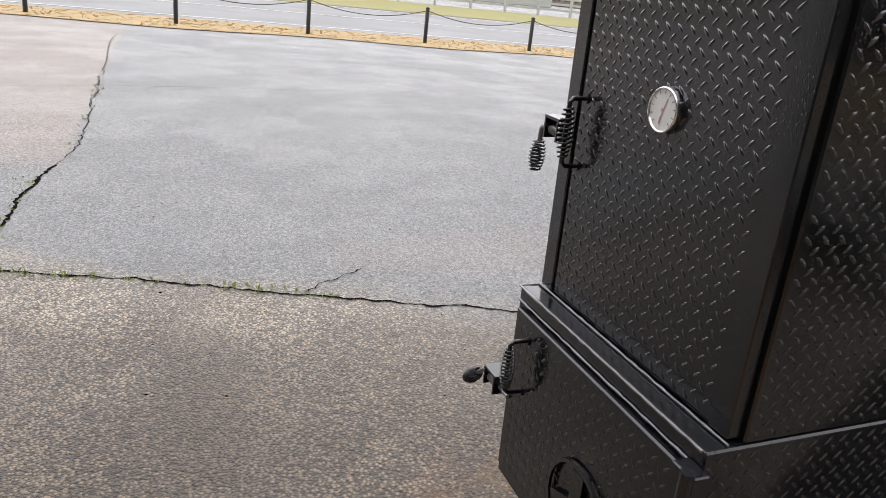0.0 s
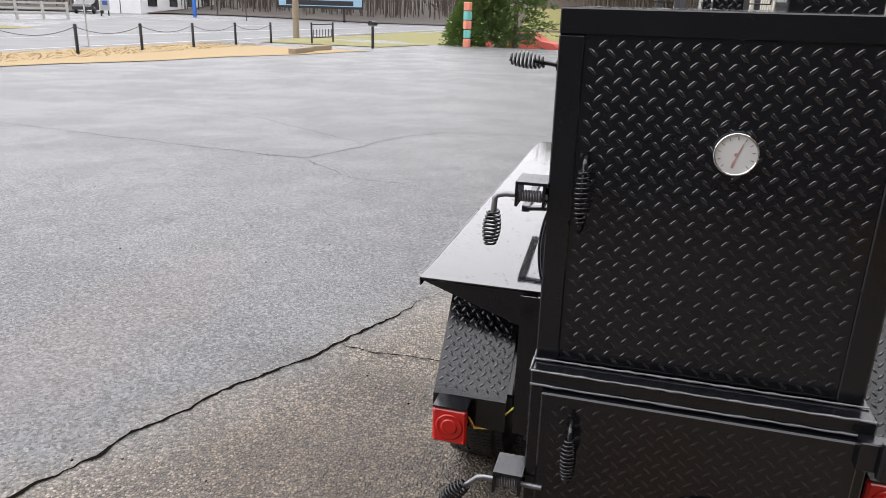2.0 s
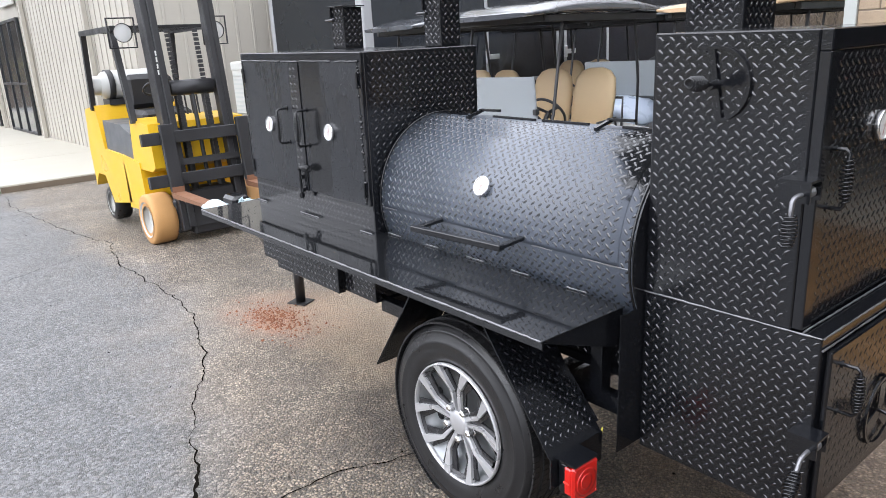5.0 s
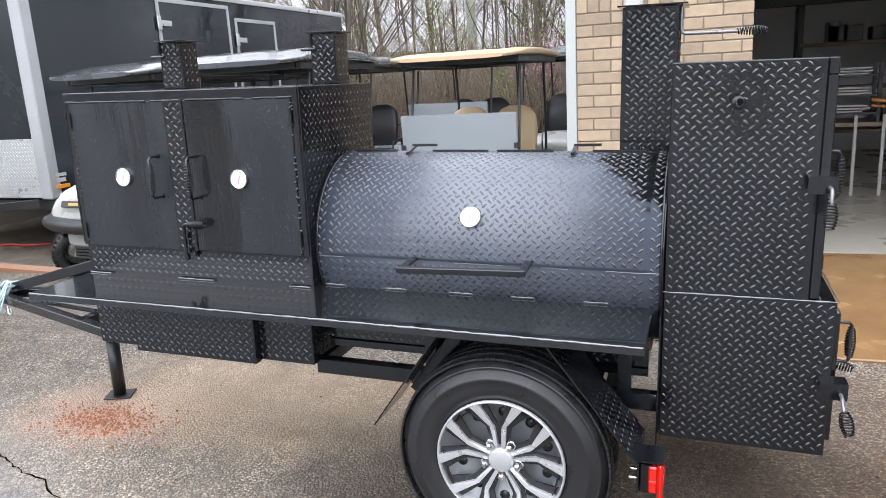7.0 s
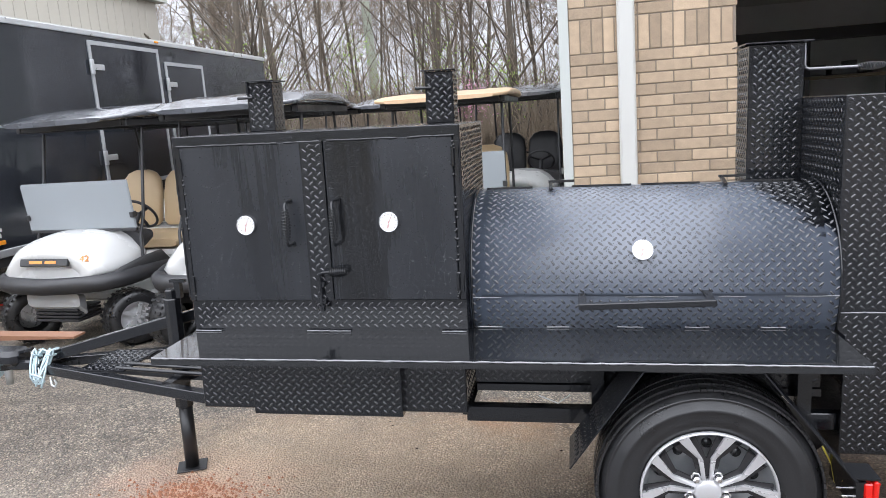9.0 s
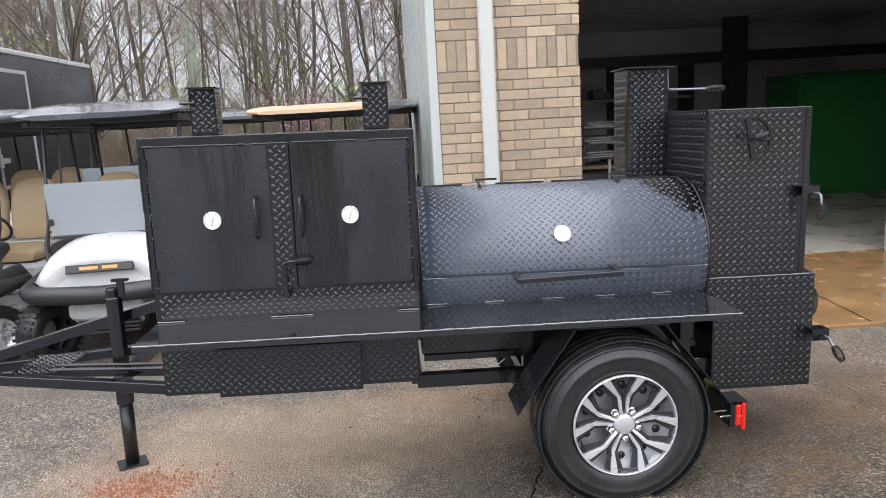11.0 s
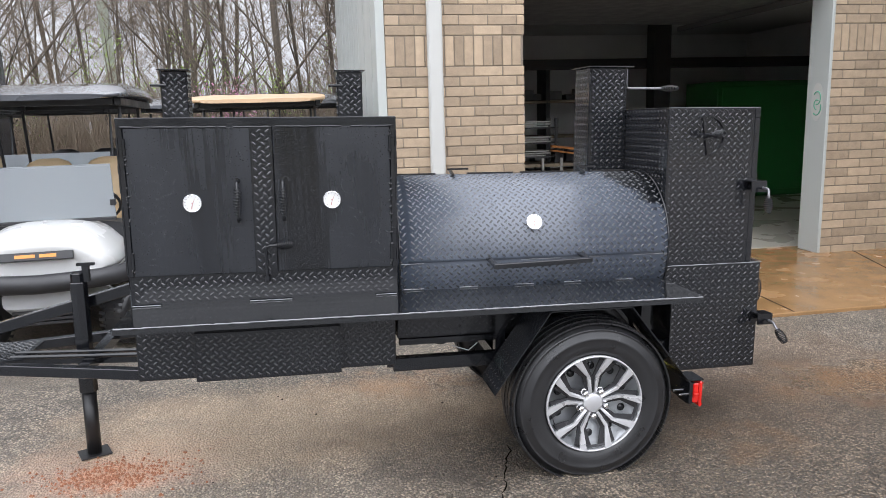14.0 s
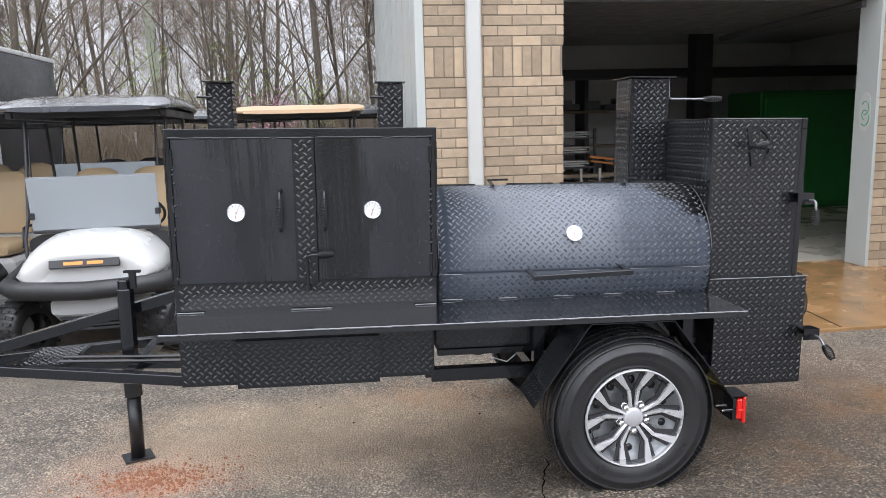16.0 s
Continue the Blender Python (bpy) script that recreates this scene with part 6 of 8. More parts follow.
    g.loft([ring_box(0, 0.56, 0.78, 0.54, 0.1, 4), ring_box(0, 0.72, 0.82, 0.52, 0.06, 4)])
    part("dashboard", g, M["plastic_black"], c)
    # seats
    g = Geo(1.0)
    g.loft([ring_box(0, y, z, 0.52, h, 5) for y, z, h in ((1.02, 0.68, 0.04), (1.08, 0.69, 0.07), (1.5, 0.68, 0.07), (1.56, 0.67, 0.05))])
    part("seat", g, seat, c)
    for s in (-1, 1):
        g = Geo(1.0)
        rr = []
        for z, w, t in ((0.78, 0.2, 0.03), (0.82, 0.235, 0.05), (1.1, 0.24, 0.055), (1.24, 0.22, 0.05), (1.31, 0.16, 0.04), (1.34, 0.08, 0.02)):
            rr.append([(s * 0.255 + w * math.copysign(abs(math.cos(a)) ** 0.6, math.cos(a)), 1.56 + (z - 0.78) * 0.2 + t * math.copysign(abs(math.sin(a)) ** 0.6, math.sin(a)), z) for a in [2 * math.pi * k / 20 for k in range(20)]])
        g.loft(rr)
        part("backrest", g, seat, c)
    g = Geo(1.0)
    g.sweep([(-0.52, 1.7, 0.75), (-0.52, 1.72, 1.05), (0.52, 1.72, 1.05), (0.52, 1.7, 0.75)], 0.013, 8)
    g.sweep([(-0.56, 1.2, 0.68), (-0.58, 1.2, 0.86), (-0.58, 1.5, 0.88), (-0.56, 1.55, 0.7)], 0.012, 8)
    g.sweep([(0.56, 1.2, 0.68), (0.58, 1.2, 0.86), (0.58, 1.5, 0.88), (0.56, 1.55, 0.7)], 0.012, 8)
    part("seat_rail", g, M["plastic_black"], c)
    # steering
    g = Geo(1.0)
    place = pose(0.27, 0.88, 0.98, -52, 0, 0)
    g.m = place
    g.sweep([(0.17 * math.cos(a), 0.17 * math.sin(a), 0) for a in [2 * math.pi * k / 24 for k in range(24)]], 0.013, 8, False, True)
    for a in (90, 210, 330):
        g.bar((0, 0, 0), (0.17 * math.cos(radians(a)), 0.17 * math.sin(radians(a)), 0), 0.03, 0.01)
    g.m = Matrix.Identity(4)
    g.sweep([(0.27, 0.88, 0.98), (0.27, 0.7, 0.78)], 0.022, 10)
    part("steering_wheel", g, M["plastic_black"], c)
    # struts and roof
    for s in (-1, 1):
        g = Geo(1.0)
        g.sweep([(s * 0.55, 0.5, 0.55), (s * 0.55, 0.52, 0.85), (s * 0.54, 0.6, 1.0), (s * 0.53, 0.75, 1.76)], 0.014, 8)
        part("strut", g, M["plastic_black"], c)
        g = Geo(1.0)
        g.sweep([(s * 0.5, 2.0, 0.7), (s * 0.5, 2.02, 1.2), (s * 0.5, 1.95, 1.78)], 0.014, 8)
        part("strut", g, M["plastic_black"], c)
    g = Geo(1.0)
    rr = []
    for y, z, w, h in ((0.3, 1.755, 0.5, 0.012), (0.35, 1.76, 0.6, 0.022), (0.46, 1.765, 0.63, 0.034), (0.54, 1.768, 0.635, 0.06), (0.7, 1.772, 0.64, 0.085), (1.0, 1.778, 0.64, 0.105), (1.4, 1.78, 0.64, 0.112), (1.8, 1.775, 0.64, 0.1), (2.1, 1.765, 0.63, 0.07), (2.3, 1.760, 0.6, 0.03), (2.36, 1.750, 0.5, 0.012)):
        ring = []
        for i in range(40):
            a = 2 * math.pi * i / 40
            ca, sa = math.cos(a), math.sin(a)
            x = w * math.copysign(abs(ca) ** 0.4, ca)
            ring.append((x, y, z + 0.09 + (h * dome if sa > 0 else 0.03) * math.copysign(abs(sa) ** (0.6 if dome > 0.6 else 0.35), sa) - (0.035 * dome * math.exp(-((abs(x) - 0.36 * w) / 0.07) ** 2) if sa > 0.4 and 0.6 < y < 2.0 else 0.0)))
        rr.append(ring)
    g.loft(rr)
    part("canopy", g, roof, c, "moulded canopy roof")
    g = Geo(1.0)
    for s in (-1, 1):
        g.cut().box(s * 0.56 - 0.025, s * 0.56 + 0.025, 0.5, 2.2, 1.775, 1.832, 0.006)
    for y in (0.5, 2.16):
        g.cut().box(-0.53, 0.53, y, y + 0.045, 1.778, 1.83, 0.006)
    pieces("roof_rail", g, M["plastic_black"], c)
    if windshield:
        g = Geo(1.0)
        z1 = 1.355 if windshield == "folded" else 1.62
        g.m = pose(0, 0.48, 0.91, 6 if windshield == "folded" else -12, 0, 0)
        g.box(-pane_w, pane_w, -0.004, 0.004, 0, z1 - 0.93, 0.002)
        if windshield == "folded":
            g.box(-pane_w, pane_w, -0.02, -0.014, 0.01, z1 - 0.94, 0.002)
        pane = part("windshield", g, M["frost"], c, "hazy folded windshield")
        pane.visible_shadow = False
        g = Geo(1.0)
        g.m = pose(0, 0.48, 0.91, 6 if windshield == "folded" else -12, 0, 0)
        for s in (-1, 1):
            g.cut().box(s * (pane_w - 0.03), s * (pane_w + 0.01), -0.03, 0.02, 0.1, 0.15, 0.004)
        g.cut().box(-pane_w, pane_w, -0.024, 0.006, -0.016, 0.006, 0.003)
        pieces("windshield_clip", g, M["plastic_black"], c)
    for s in (-1, 1):
        wheel_at(c, s * 0.54, 0.3, 0.24, 0.22, M["rubber"], M["silver"], s, drop=0.063, steer=-32)
        wheel_at(c, s * 0.5, 2.02, 0.24, 0.22, M["rubber"], M["silver"], s, drop=0.063)
    return c


def cart_at(x, y, turn, *a, **k):
    return golf_cart(spot(x, y, ground_z(x, y) + 0.07, turn), *a, **k)


cart_at(-5.2, 2.95, -6, M["cart_white"], M["roof_black"], M["seat_beige"], "white golf cart with black roof and tan seats", number="42")
cart_at(-3.4, 2.8, 4, M["cart_white"], M["roof_black"], M["seat_beige"], "white golf cart with black roof beside its twin", pane_w=0.47)
cart_at(-1.72, 4.1, 0, M["cart_green"], M["roof_beige"], M["seat_beige"], "dark green golf cart with beige roof and tall windshield", badge=False, dome=0.45)
cart_at(-4.33, 6.1, 1, M["cart_blue"], M["roof_black"], M["seat_black"], "pale blue golf cart with black seats in the second row", windshield="folded", badge=False)
cart_at(-2.9, 7.1, -3, M["cart_white"], M["roof_black"], M["seat_black"], "white golf cart with black seats in the second row", windshield="folded", badge=False)
cart_at(-1.25, 7.0, -4, M["cart_white"], M["roof_black"], M["seat_black"], "white golf cart with black roof against the side wall", windshield="", badge=False)
cart_at(-5.85, 5.9, 2, M["cart_white"], M["roof_black"], M["seat_beige"], "white golf cart behind the front row", windshield="", badge=False)

# ---- forklift ----
fk = thing("forklift", spot(-5.56, 0.78, ground_z(-5.56, 0.78)), "yellow and black forklift with tan solid tyres", "forklift")
g = Geo()
g.prism([(-1.35, 0.35), (-1.38, 0.75), (-1.3, 1.2), (-0.9, 1.25), (-0.78, 0.8), (-0.2, 0.78), (-0.12, 0.3), (-0.75, 0.22), (-0.95, 0.5), (-1.2, 0.5)], 0.94, "y", -0.46)
g.prism([(0.18, 1.15), (0.68, 1.12), (0.72, 0.72), (0.62, 0.68), (0.3, 0.68), (0.12, 0.75)], 0.92, "y", -0.45)
g.prism([(-0.2, 0.78), (0.3, 0.74), (0.34, 0.4), (0.1, 0.26), (-0.2, 0.24)], 0.94, "y", -0.46)
part("body", g, M["yellow"], fk, "yellow body and counterweight")
g = Geo()
g.prism([(-0.76, 1.1), (-0.2, 1.08), (0.1, 1.0), (0.2, 0.72), (-0.75, 0.76)], 0.9, "y", -0.44)
part("engine_cover", g, M["machine_grey"], fk)
g = Geo()
g.box(-0.5, 0.0, -0.25, 0.25, 1.08, 1.2, 0.04)
g.box(-0.55, -0.42, -0.24, 0.24, 1.2, 1.55, 0.05)
part("seat", g, M["seat_black"], fk)
g = Geo()
for y in (-0.46, 0.46):
    g.cut().bar((0.35, y, 1.12), (0.12, y, 1.98), 0.05, 0.06)
    g.cut().bar((-0.95, y, 1.2), (-0.85, y, 1.98), 0.05, 0.05)
    g.cut().bar((-0.9, y, 1.98), (0.18, y, 1.98), 0.05, 0.05)
for k in range(7):
    g.cut().bar((-0.88 + 0.16 * k, -0.46, 1.99), (-0.88 + 0.16 * k, 0.46, 1.99), 0.025, 0.03)
pieces("guard_bar", g, M["machine_black"], fk, "black bar of the overhead guard")
# the mast leans back towards the driver
leant = Matrix.Translation((0.72, 0, 0.6)) @ Matrix.Rotation(radians(-7), 4, "Y") @ Matrix.Translation((-0.86, 0, -0.6))
g = Geo()
g.m = leant
for y in (-0.3, 0.3):
    g.cut().box(0.82, 0.98, y - 0.035, y + 0.035, 0.12, 2.3, 0.006)
    g.cut().box(0.9, 1.0, y - 0.05 * (1 if y > 0 else -1) - 0.03, y - 0.05 * (1 if y > 0 else -1) + 0.03, 0.15, 2.26, 0.006)
g.cut().box(0.84, 0.96, -0.3, 0.3, 2.22, 2.3)
g.cut().box(0.84, 0.9, -0.3, 0.3, 1.0, 1.06)
g.cut().box(0.84, 0.96, -0.3, 0.3, 0.14, 0.26)
pieces("mast_rail", g, M["machine_black"], fk, "black rail of the two-stage mast")
g = Geo()
g.m = leant
for y in (-0.13, 0.13):
    g.sweep([(0.9, y, 0.2), (0.9, y, 1.4)], 0.035, 12)
    for k in range(30):
        g.box(0.925, 0.945, y - 0.022, y + 0.022, 0.75 + 0.04 * k, 0.78 + 0.04 * k)
g.sweep([(0.93, 0.0, 0.5), (0.93, 0.0, 1.45)], 0.02, 8)
g.lathe([(0.0, -0.2), (0.07, -0.2), (0.07, 0.2), (0, 0.2)], "y", (0.92, 0, 1.42), 16)
part("lift_chain", g, M["machine_black"], fk)
g = Geo()
g.m = leant
for z in (0.98, 0.6):
    g.cut().box(1.0, 1.06, -0.58, 0.58, z - 0.055, z + 0.055, 0.006)
for y in (-0.36, 0.36):
    g.cut().box(1.06, 1.11, y - 0.06, y + 0.06, 0.5, 1.1, 0.006)
g.cut().box(0.98, 1.04, -0.3, 0.3, 0.72, 0.78)
pieces("carriage_bar", g, M["machine_black"], fk)
for y in (-0.36, 0.36):
    g = Geo()
    g.m = Matrix.Translation((-0.14, 0, 0.02))
    g.prism([(1.07, 0.55), (1.12, 0.55), (1.12, 0.5), (2.17, 0.475), (2.17, 0.462), (1.1, 0.45), (1.07, 0.48)], 0.11, "y", y - 0.055)
    fork = part("fork", g, M["rust"], fk, "worn rusty fork")
    if y < 0:
        g = Geo()
        g.m = Matrix.Translation((-0.14, 0, 0.02))
        g.loft([[(x, y + 0.085 * math.cos(a), 0.47 + r * math.sin(a)) for a in [2 * math.pi * k / 12 for k in range(12)]] for x, r in ((1.82, 0.03), (1.88, 0.06), (2.0, 0.045), (2.1, 0.06), (2.18, 0.035))])
        part("tip_wrap", g, material("pale_blue_wrapping", (0.5, 0.6, 0.63), 0.6, vary=0.3, scale=20, grain=0.6, grain_scale=60), fork, "pale blue-white wrapping on the fork tip")
for y, s in ((-0.45, -1), (0.47, 1)):
    g = Geo()
    g.lathe([(0.13, -0.1), (0.21, -0.11), (0.235, -0.1), (0.24, -0.06), (0.24, 0.06), (0.235, 0.1), (0.21, 0.11), (0.13, 0.1)], "y", (0.58, y, 0.24), 40)
    w = part("front_wheel", g, M["tan_tyre"], fk, "tan solid tyre on a pale rim")
    g = Geo()
    g.lathe([(0.0, s * 0.06), (0.06, s * 0.065), (0.12, s * 0.05), (0.15, s * 0.1), (0.17, s * 0.112)], "y", (0.58, y, 0.24), 30)
    part("rim", g, M["white_metal"], w)
    g = Geo()
    g.lathe([(0.1, -0.08), (0.17, -0.085), (0.19, -0.06), (0.19, 0.06), (0.17, 0.085), (0.1, 0.08)], "y", (-0.93, y * 0.82, 0.19), 32)
    w = part("rear_wheel", g, M["rubber"], fk)
    g = Geo()
    g.lathe([(0.0, s * 0.06), (0.1, s * 0.05), (0.13, s * 0.086)], "y", (-0.93, y * 0.82, 0.19), 24)
    part("rim", g, M["white_metal"], w)
g = Geo()
g.lathe([(0.0, -0.36), (0.1, -0.35), (0.14, -0.3), (0.15, -0.26), (0.15, 0.26), (0.14, 0.3), (0.1, 0.35), (0.0, 0.36)], "y", (-1.0, 0, 1.45), 28)
g.lathe([(0.09, -0.44), (0.1, -0.44), (0.1, -0.33)], "y", (-1.0, 0, 1.45), 20)
part("gas_tank", g, M["white_metal"], fk, "pale grey gas cylinder")
g = Geo()
g.box(0.5, 0.8, -0.36, 0.36, 0.1, 0.42, 0.02)
g.box(0.62, 0.86, -0.22, 0.22, 0.07, 0.5, 0.02)
part("drive_axle", g, M["machine_black"], fk, "greasy black axle and mast foot")
g = Geo()
for y in (-0.25, 0.25):
    g.cut().lathe([(0.152, y - 0.03), (0.16, y - 0.03), (0.16, y + 0.03), (0.152, y + 0.03)], "y", (-1.0, 0, 1.45), 24)
g.cut().box(-1.12, -0.88, -0.3, 0.3, 1.24, 1.3)
pieces("tank_strap", g, M["machine_black"], fk)
for y in (-0.44, 0.44):
    g = Geo()
    g.lathe([(0.0, 0.30), (0.04, 0.3), (0.075, 0.36), (0.085, 0.4), (0.08, 0.4)], "x", (0, y, 1.93), 24)
    lampo = part("work_lamp", g, M["machine_black"], fk, "round work lamp in a wire guard")
    g = Geo()
    g.lathe([(0.0, 0.398), (0.078, 0.392)], "x", (0, y, 1.93), 24)
    part("lamp_glass", g, M["dial"], lampo)
    g = Geo()
    g.sweep([(0.36, y - 0.12, 1.8), (0.36, y - 0.12, 2.06), (0.36, y + 0.12, 2.06), (0.36, y + 0.12, 1.8)], 0.01, 6, True, True)
    part("lamp_guard", g, M["machine_black"], lampo)
g = Geo()
for k in range(3):
    g.sweep([(0.25, 0.1 + 0.06 * k, 1.1), (0.22, 0.1 + 0.06 * k, 1.35)], 0.01, 6)
    g.lathe([(0, -0.02), (0.02, 0), (0, 0.02)], "z", (0.22, 0.1 + 0.06 * k, 1.36), 10)
g.sweep([(0.3, -0.1, 1.12), (0.14, -0.1, 1.4)], 0.02, 8)
g.m = pose(0.12, -0.1, 1.42, 0, -30, 0)
g.sweep([(0.15 * math.cos(a), 0.15 * math.sin(a), 0) for a in [2 * math.pi * k / 20 for k in range(20)]], 0.012, 6, False, True)
part("controls", g, M["machine_black"], fk)
g = Geo()
for k in range(4):
    g.cut().box(0.845, 0.875, -0.338, -0.334, 1.55 + 0.055 * k, 1.59 + 0.055 * k)
pieces("marking_bar", g, M["white_metal"], fk, "white marking bar on the mast")

# ---- enclosed black trailer ----
M["pale_alloy"] = material("dull_aluminium_trim", (0.33, 0.335, 0.345), 0.42, vary=0.16, scale=3, grain=0.12, rough_vary=0.12)
EX, EY, EL, EW, EZ0, EZ1 = -6.9, 4.15, 8.2, 2.75, 0.52, 3.22
en = thing("enclosed_trailer", spot(EX, EY, 0), "long gloss black enclosed cargo trailer with aluminium trim", "cargo trailer")
g = Geo()
g.box(-EW, 0, 0.02, EL, EZ0, EZ1, 0.02)
part("body", g, M["trailer_black"], en, "gloss black side sheeting")
g = Geo()
g.box(-EW + 0.1, -0.1, -0.006, 0.02, EZ0 + 0.75, EZ1 - 0.1, 0.002)
part("front_panel", g, M["trailer_front"], en, "dark grey front panel")
g = Geo()
g.box(-EW + 0.1, -0.08, -0.012, 0.018, EZ0 + 0.02, EZ0 + 0.75, 0.002)
g.sheet((-EW + 0.1, -0.012, EZ0 + 0.02), X, Z, -Y, EW - 0.2, 0.72, p=0.05, length=0.05, width=0.012)
part("stone_guard", g, M["aluminium"], en, "bright tread-plate stone guard")
g = Geo()
g.cut().box(-0.17, 0.012, -0.025, 0.14, EZ0, EZ1 - 0.27, 0.015)
g.cut().box(-EW - 0.012, -EW + 0.1, -0.025, 0.1, EZ0, EZ1 - 0.27, 0.015)
pieces("corner_post", g, M["pale_alloy"], en, "dull aluminium corner trim")
g = Geo()
g.box(-EW - 0.015, 0.02, -0.05, 0.16, EZ1 - 0.27, EZ1 + 0.008, 0.02)
part("header", g, M["trailer_front"], en, "dark front cap with a marker lamp")
g = Geo()
g.cut().box(0.0, 0.03, 0.16, EL, EZ1 - 0.06, EZ1 + 0.01, 0.006)
g.cut().box(0.0, 0.022, 0.1, EL, EZ0 - 0.03, EZ0 + 0.06, 0.006)
pieces("edge_trim", g, M["aluminium"], en)
g = Geo()
g.box(-EW, 0, 0.0, EL, EZ1 + 0.01, EZ1 + 0.03)
g.box(-1.6, -0.8, 3.0, 3.8, EZ1 + 0.03, EZ1 + 0.16, 0.03)
part("roof", g, M["white_metal"], en)
for y0, y1, z0, z1 in ((2.3, 4.05, 1.05, 3.1), (4.2, 5.45, 1.05, 2.92)):
    g = Geo()
    t = 0.06
    for a, b, c, d in ((y0, y1, z1 - t, z1), (y0, y1, z0, z0 + t), (y0, y0 + t, z0 + t, z1 - t), (y1 - t, y1, z0 + t, z1 - t)):
        g.box(0.001, 0.022, a, b, c, d, 0.003)
    dr = part("side_door", g, M["pale_alloy"], en, "black side door in an aluminium frame")
    g = Geo()
    g.box(0.001, 0.01, y0 + t, y1 - t, z0 + t, z1 - t)
    part("door_skin", g, M["trailer_black"], dr)
    g = Geo()
    for z in ((z1 - 0.4, z1 - 0.32), (z0 + 0.4, z0 + 0.48)):
        g.cut().box(0.022, 0.04, y0 + 0.0, y0 + 0.28, z[0], z[1], 0.005)
        g.box(0.022, 0.05, y0 - 0.03, y0 + 0.05, z[0] - 0.06, z[1] + 0.06, 0.008)
    pieces("strap_hinge", g, M["aluminium"], dr)
g = Geo()
g.cut().box(0.012, 0.03, 0.06, 0.26, EZ0 + 0.12, EZ0 + 0.17, 0.005)
g.cut().box(0.03, 0.05, 3.95, 4.05, EZ1 - 0.03, EZ1, 0.005)
g.cut().box(-0.24, -0.09, -0.066, -0.05, EZ1 - 0.13, EZ1 - 0.08, 0.005)
pieces("marker_lamp", g, M["amber"], en, "amber marker lamp")
g = Geo()
g.cut().box(0.012, 0.016, 0.08, 0.22, EZ0 + 0.2, EZ0 + 0.25)
g.cut().box(0.012, 0.016, 0.08, 0.24, EZ0 + 0.27, EZ0 + 0.31)
pieces("sticker", g, M["white_metal"], en)
g = Geo()
for a in (0.25, EW - 0.25):
    g.bar((-a, 0.0, EZ0 - 0.05), (-EW / 2, -1.45, EZ0 - 0.05), 0.07, 0.1)
g.box(-EW, 0, 0.05, EL - 0.05, EZ0 - 0.14, EZ0 - 0.02)
part("drawbar", g, M["machine_black"], en)
g = Geo()
for y in (4.6, 5.5):
    for x in (-0.15, -EW + 0.15):
        g.cut().lathe([(0.2, -0.1), (0.35, -0.11), (0.38, -0.08), (0.38, 0.08), (0.35, 0.11), (0.2, 0.1)], "x", (x, y, 0.36), 28)
pieces("wheel", g, M["rubber"], en)
g = Geo()
g.bar((-EW / 2, -1.3, 0.04), (-EW / 2, -1.3, 0.62), 0.07, 0.07, up=(0, 1, 0))
part("jack", g, M["machine_black"], en)

wb = thing("tool_box", spot(-7.75, 2.95, 0.92), "white ribbed metal box standing on the trailer drawbar", "tool box")
g = Geo()
g.box(-0.38, 0.42, -0.3, 0.3, 0.0, 0.7, 0.02)
g.box(-0.39, 0.43, -0.31, 0.31, 0.6, 0.73, 0.02)
part("box_body", g, M["white_metal"], wb)
g = Geo()
for k in range(9):
    g.cut().box(-0.34, 0.38, -0.306, -0.3, 0.05 + 0.06 * k, 0.075 + 0.06 * k)
    g.cut().box(0.42, 0.426, -0.26, 0.26, 0.05 + 0.06 * k, 0.075 + 0.06 * k)
pieces("box_rib", g, M["grey_metal"], wb)
g = Geo()
g.sweep([(-0.1, 0, 0.73), (-0.08, 0, 0.79), (0.1, 0, 0.79), (0.12, 0, 0.73)], 0.012, 8)
part("carry_handle", g, M["white_metal"], wb)
rn = random.Random(4)
for k in range(5):
    x0 = -7.7 + 0.25 * k
    g = Geo()
    g.sweep([(x0 + 0.06 * math.sin(j * 1.3 + k), 2.62, 0.95 - 0.12 * math.sin(j * 0.6) - 0.03 * k) for j in range(8)], 0.009, 6)
    tagged(part("cable", g, M["galvanised"], None, "loose grey cable hung on a trailer drawbar"), "", "cable", "cables on the drawbar")
g = Geo()
pts = [(-8.8 + 0.12 * k, 4.55 + 0.035 * k + 0.05 * math.sin(0.8 * k), ground_z(-8, 4.7) + 0.012) for k in range(14)]
g.sweep(pts, 0.012, 6)
tagged(part("hose", g, M["red_ink"], None, "thin red hose lying on the asphalt"), "", "hose")

# ---- beige metal building ----
CX1, CY, CTOP = -10.2, 2.05, 4.9
g = Geo()
g.box(-36, CX1, CY, CY + 0.2, -0.3, CTOP)
bw = setting("wall_south", g, M["beige_metal"], "beige ribbed metal wall", "metal wall")
g = Geo()
g.box(CX1 - 0.2, CX1, CY + 0.2, 14, -0.3, CTOP)
be = setting("wall_east", g, M["beige_metal"], "beige ribbed metal wall", "metal wall")
g = Geo()
g.box(-36.2, CX1 + 0.2, CY - 0.35, 14.2, CTOP, CTOP + 0.15)
setting("roof_metal", g, M["grey_metal"])
rib = Geo()
rib.box(-0.025, 0.025, -0.016, 0, 0.0, CTOP, 0.006)
rib_mesh = mesh_of("rib", rib)
rib_mesh.materials.append(M["beige_metal"])
for k in range(84):
    x = CX1 - 0.05 - 0.305 * k
    if -21.5 < x < -18.2:
        continue
    o = new("rib", rib_mesh)
    o.parent = bw
    o.matrix_basis = pose(x * UNIT, CY * UNIT, 0)
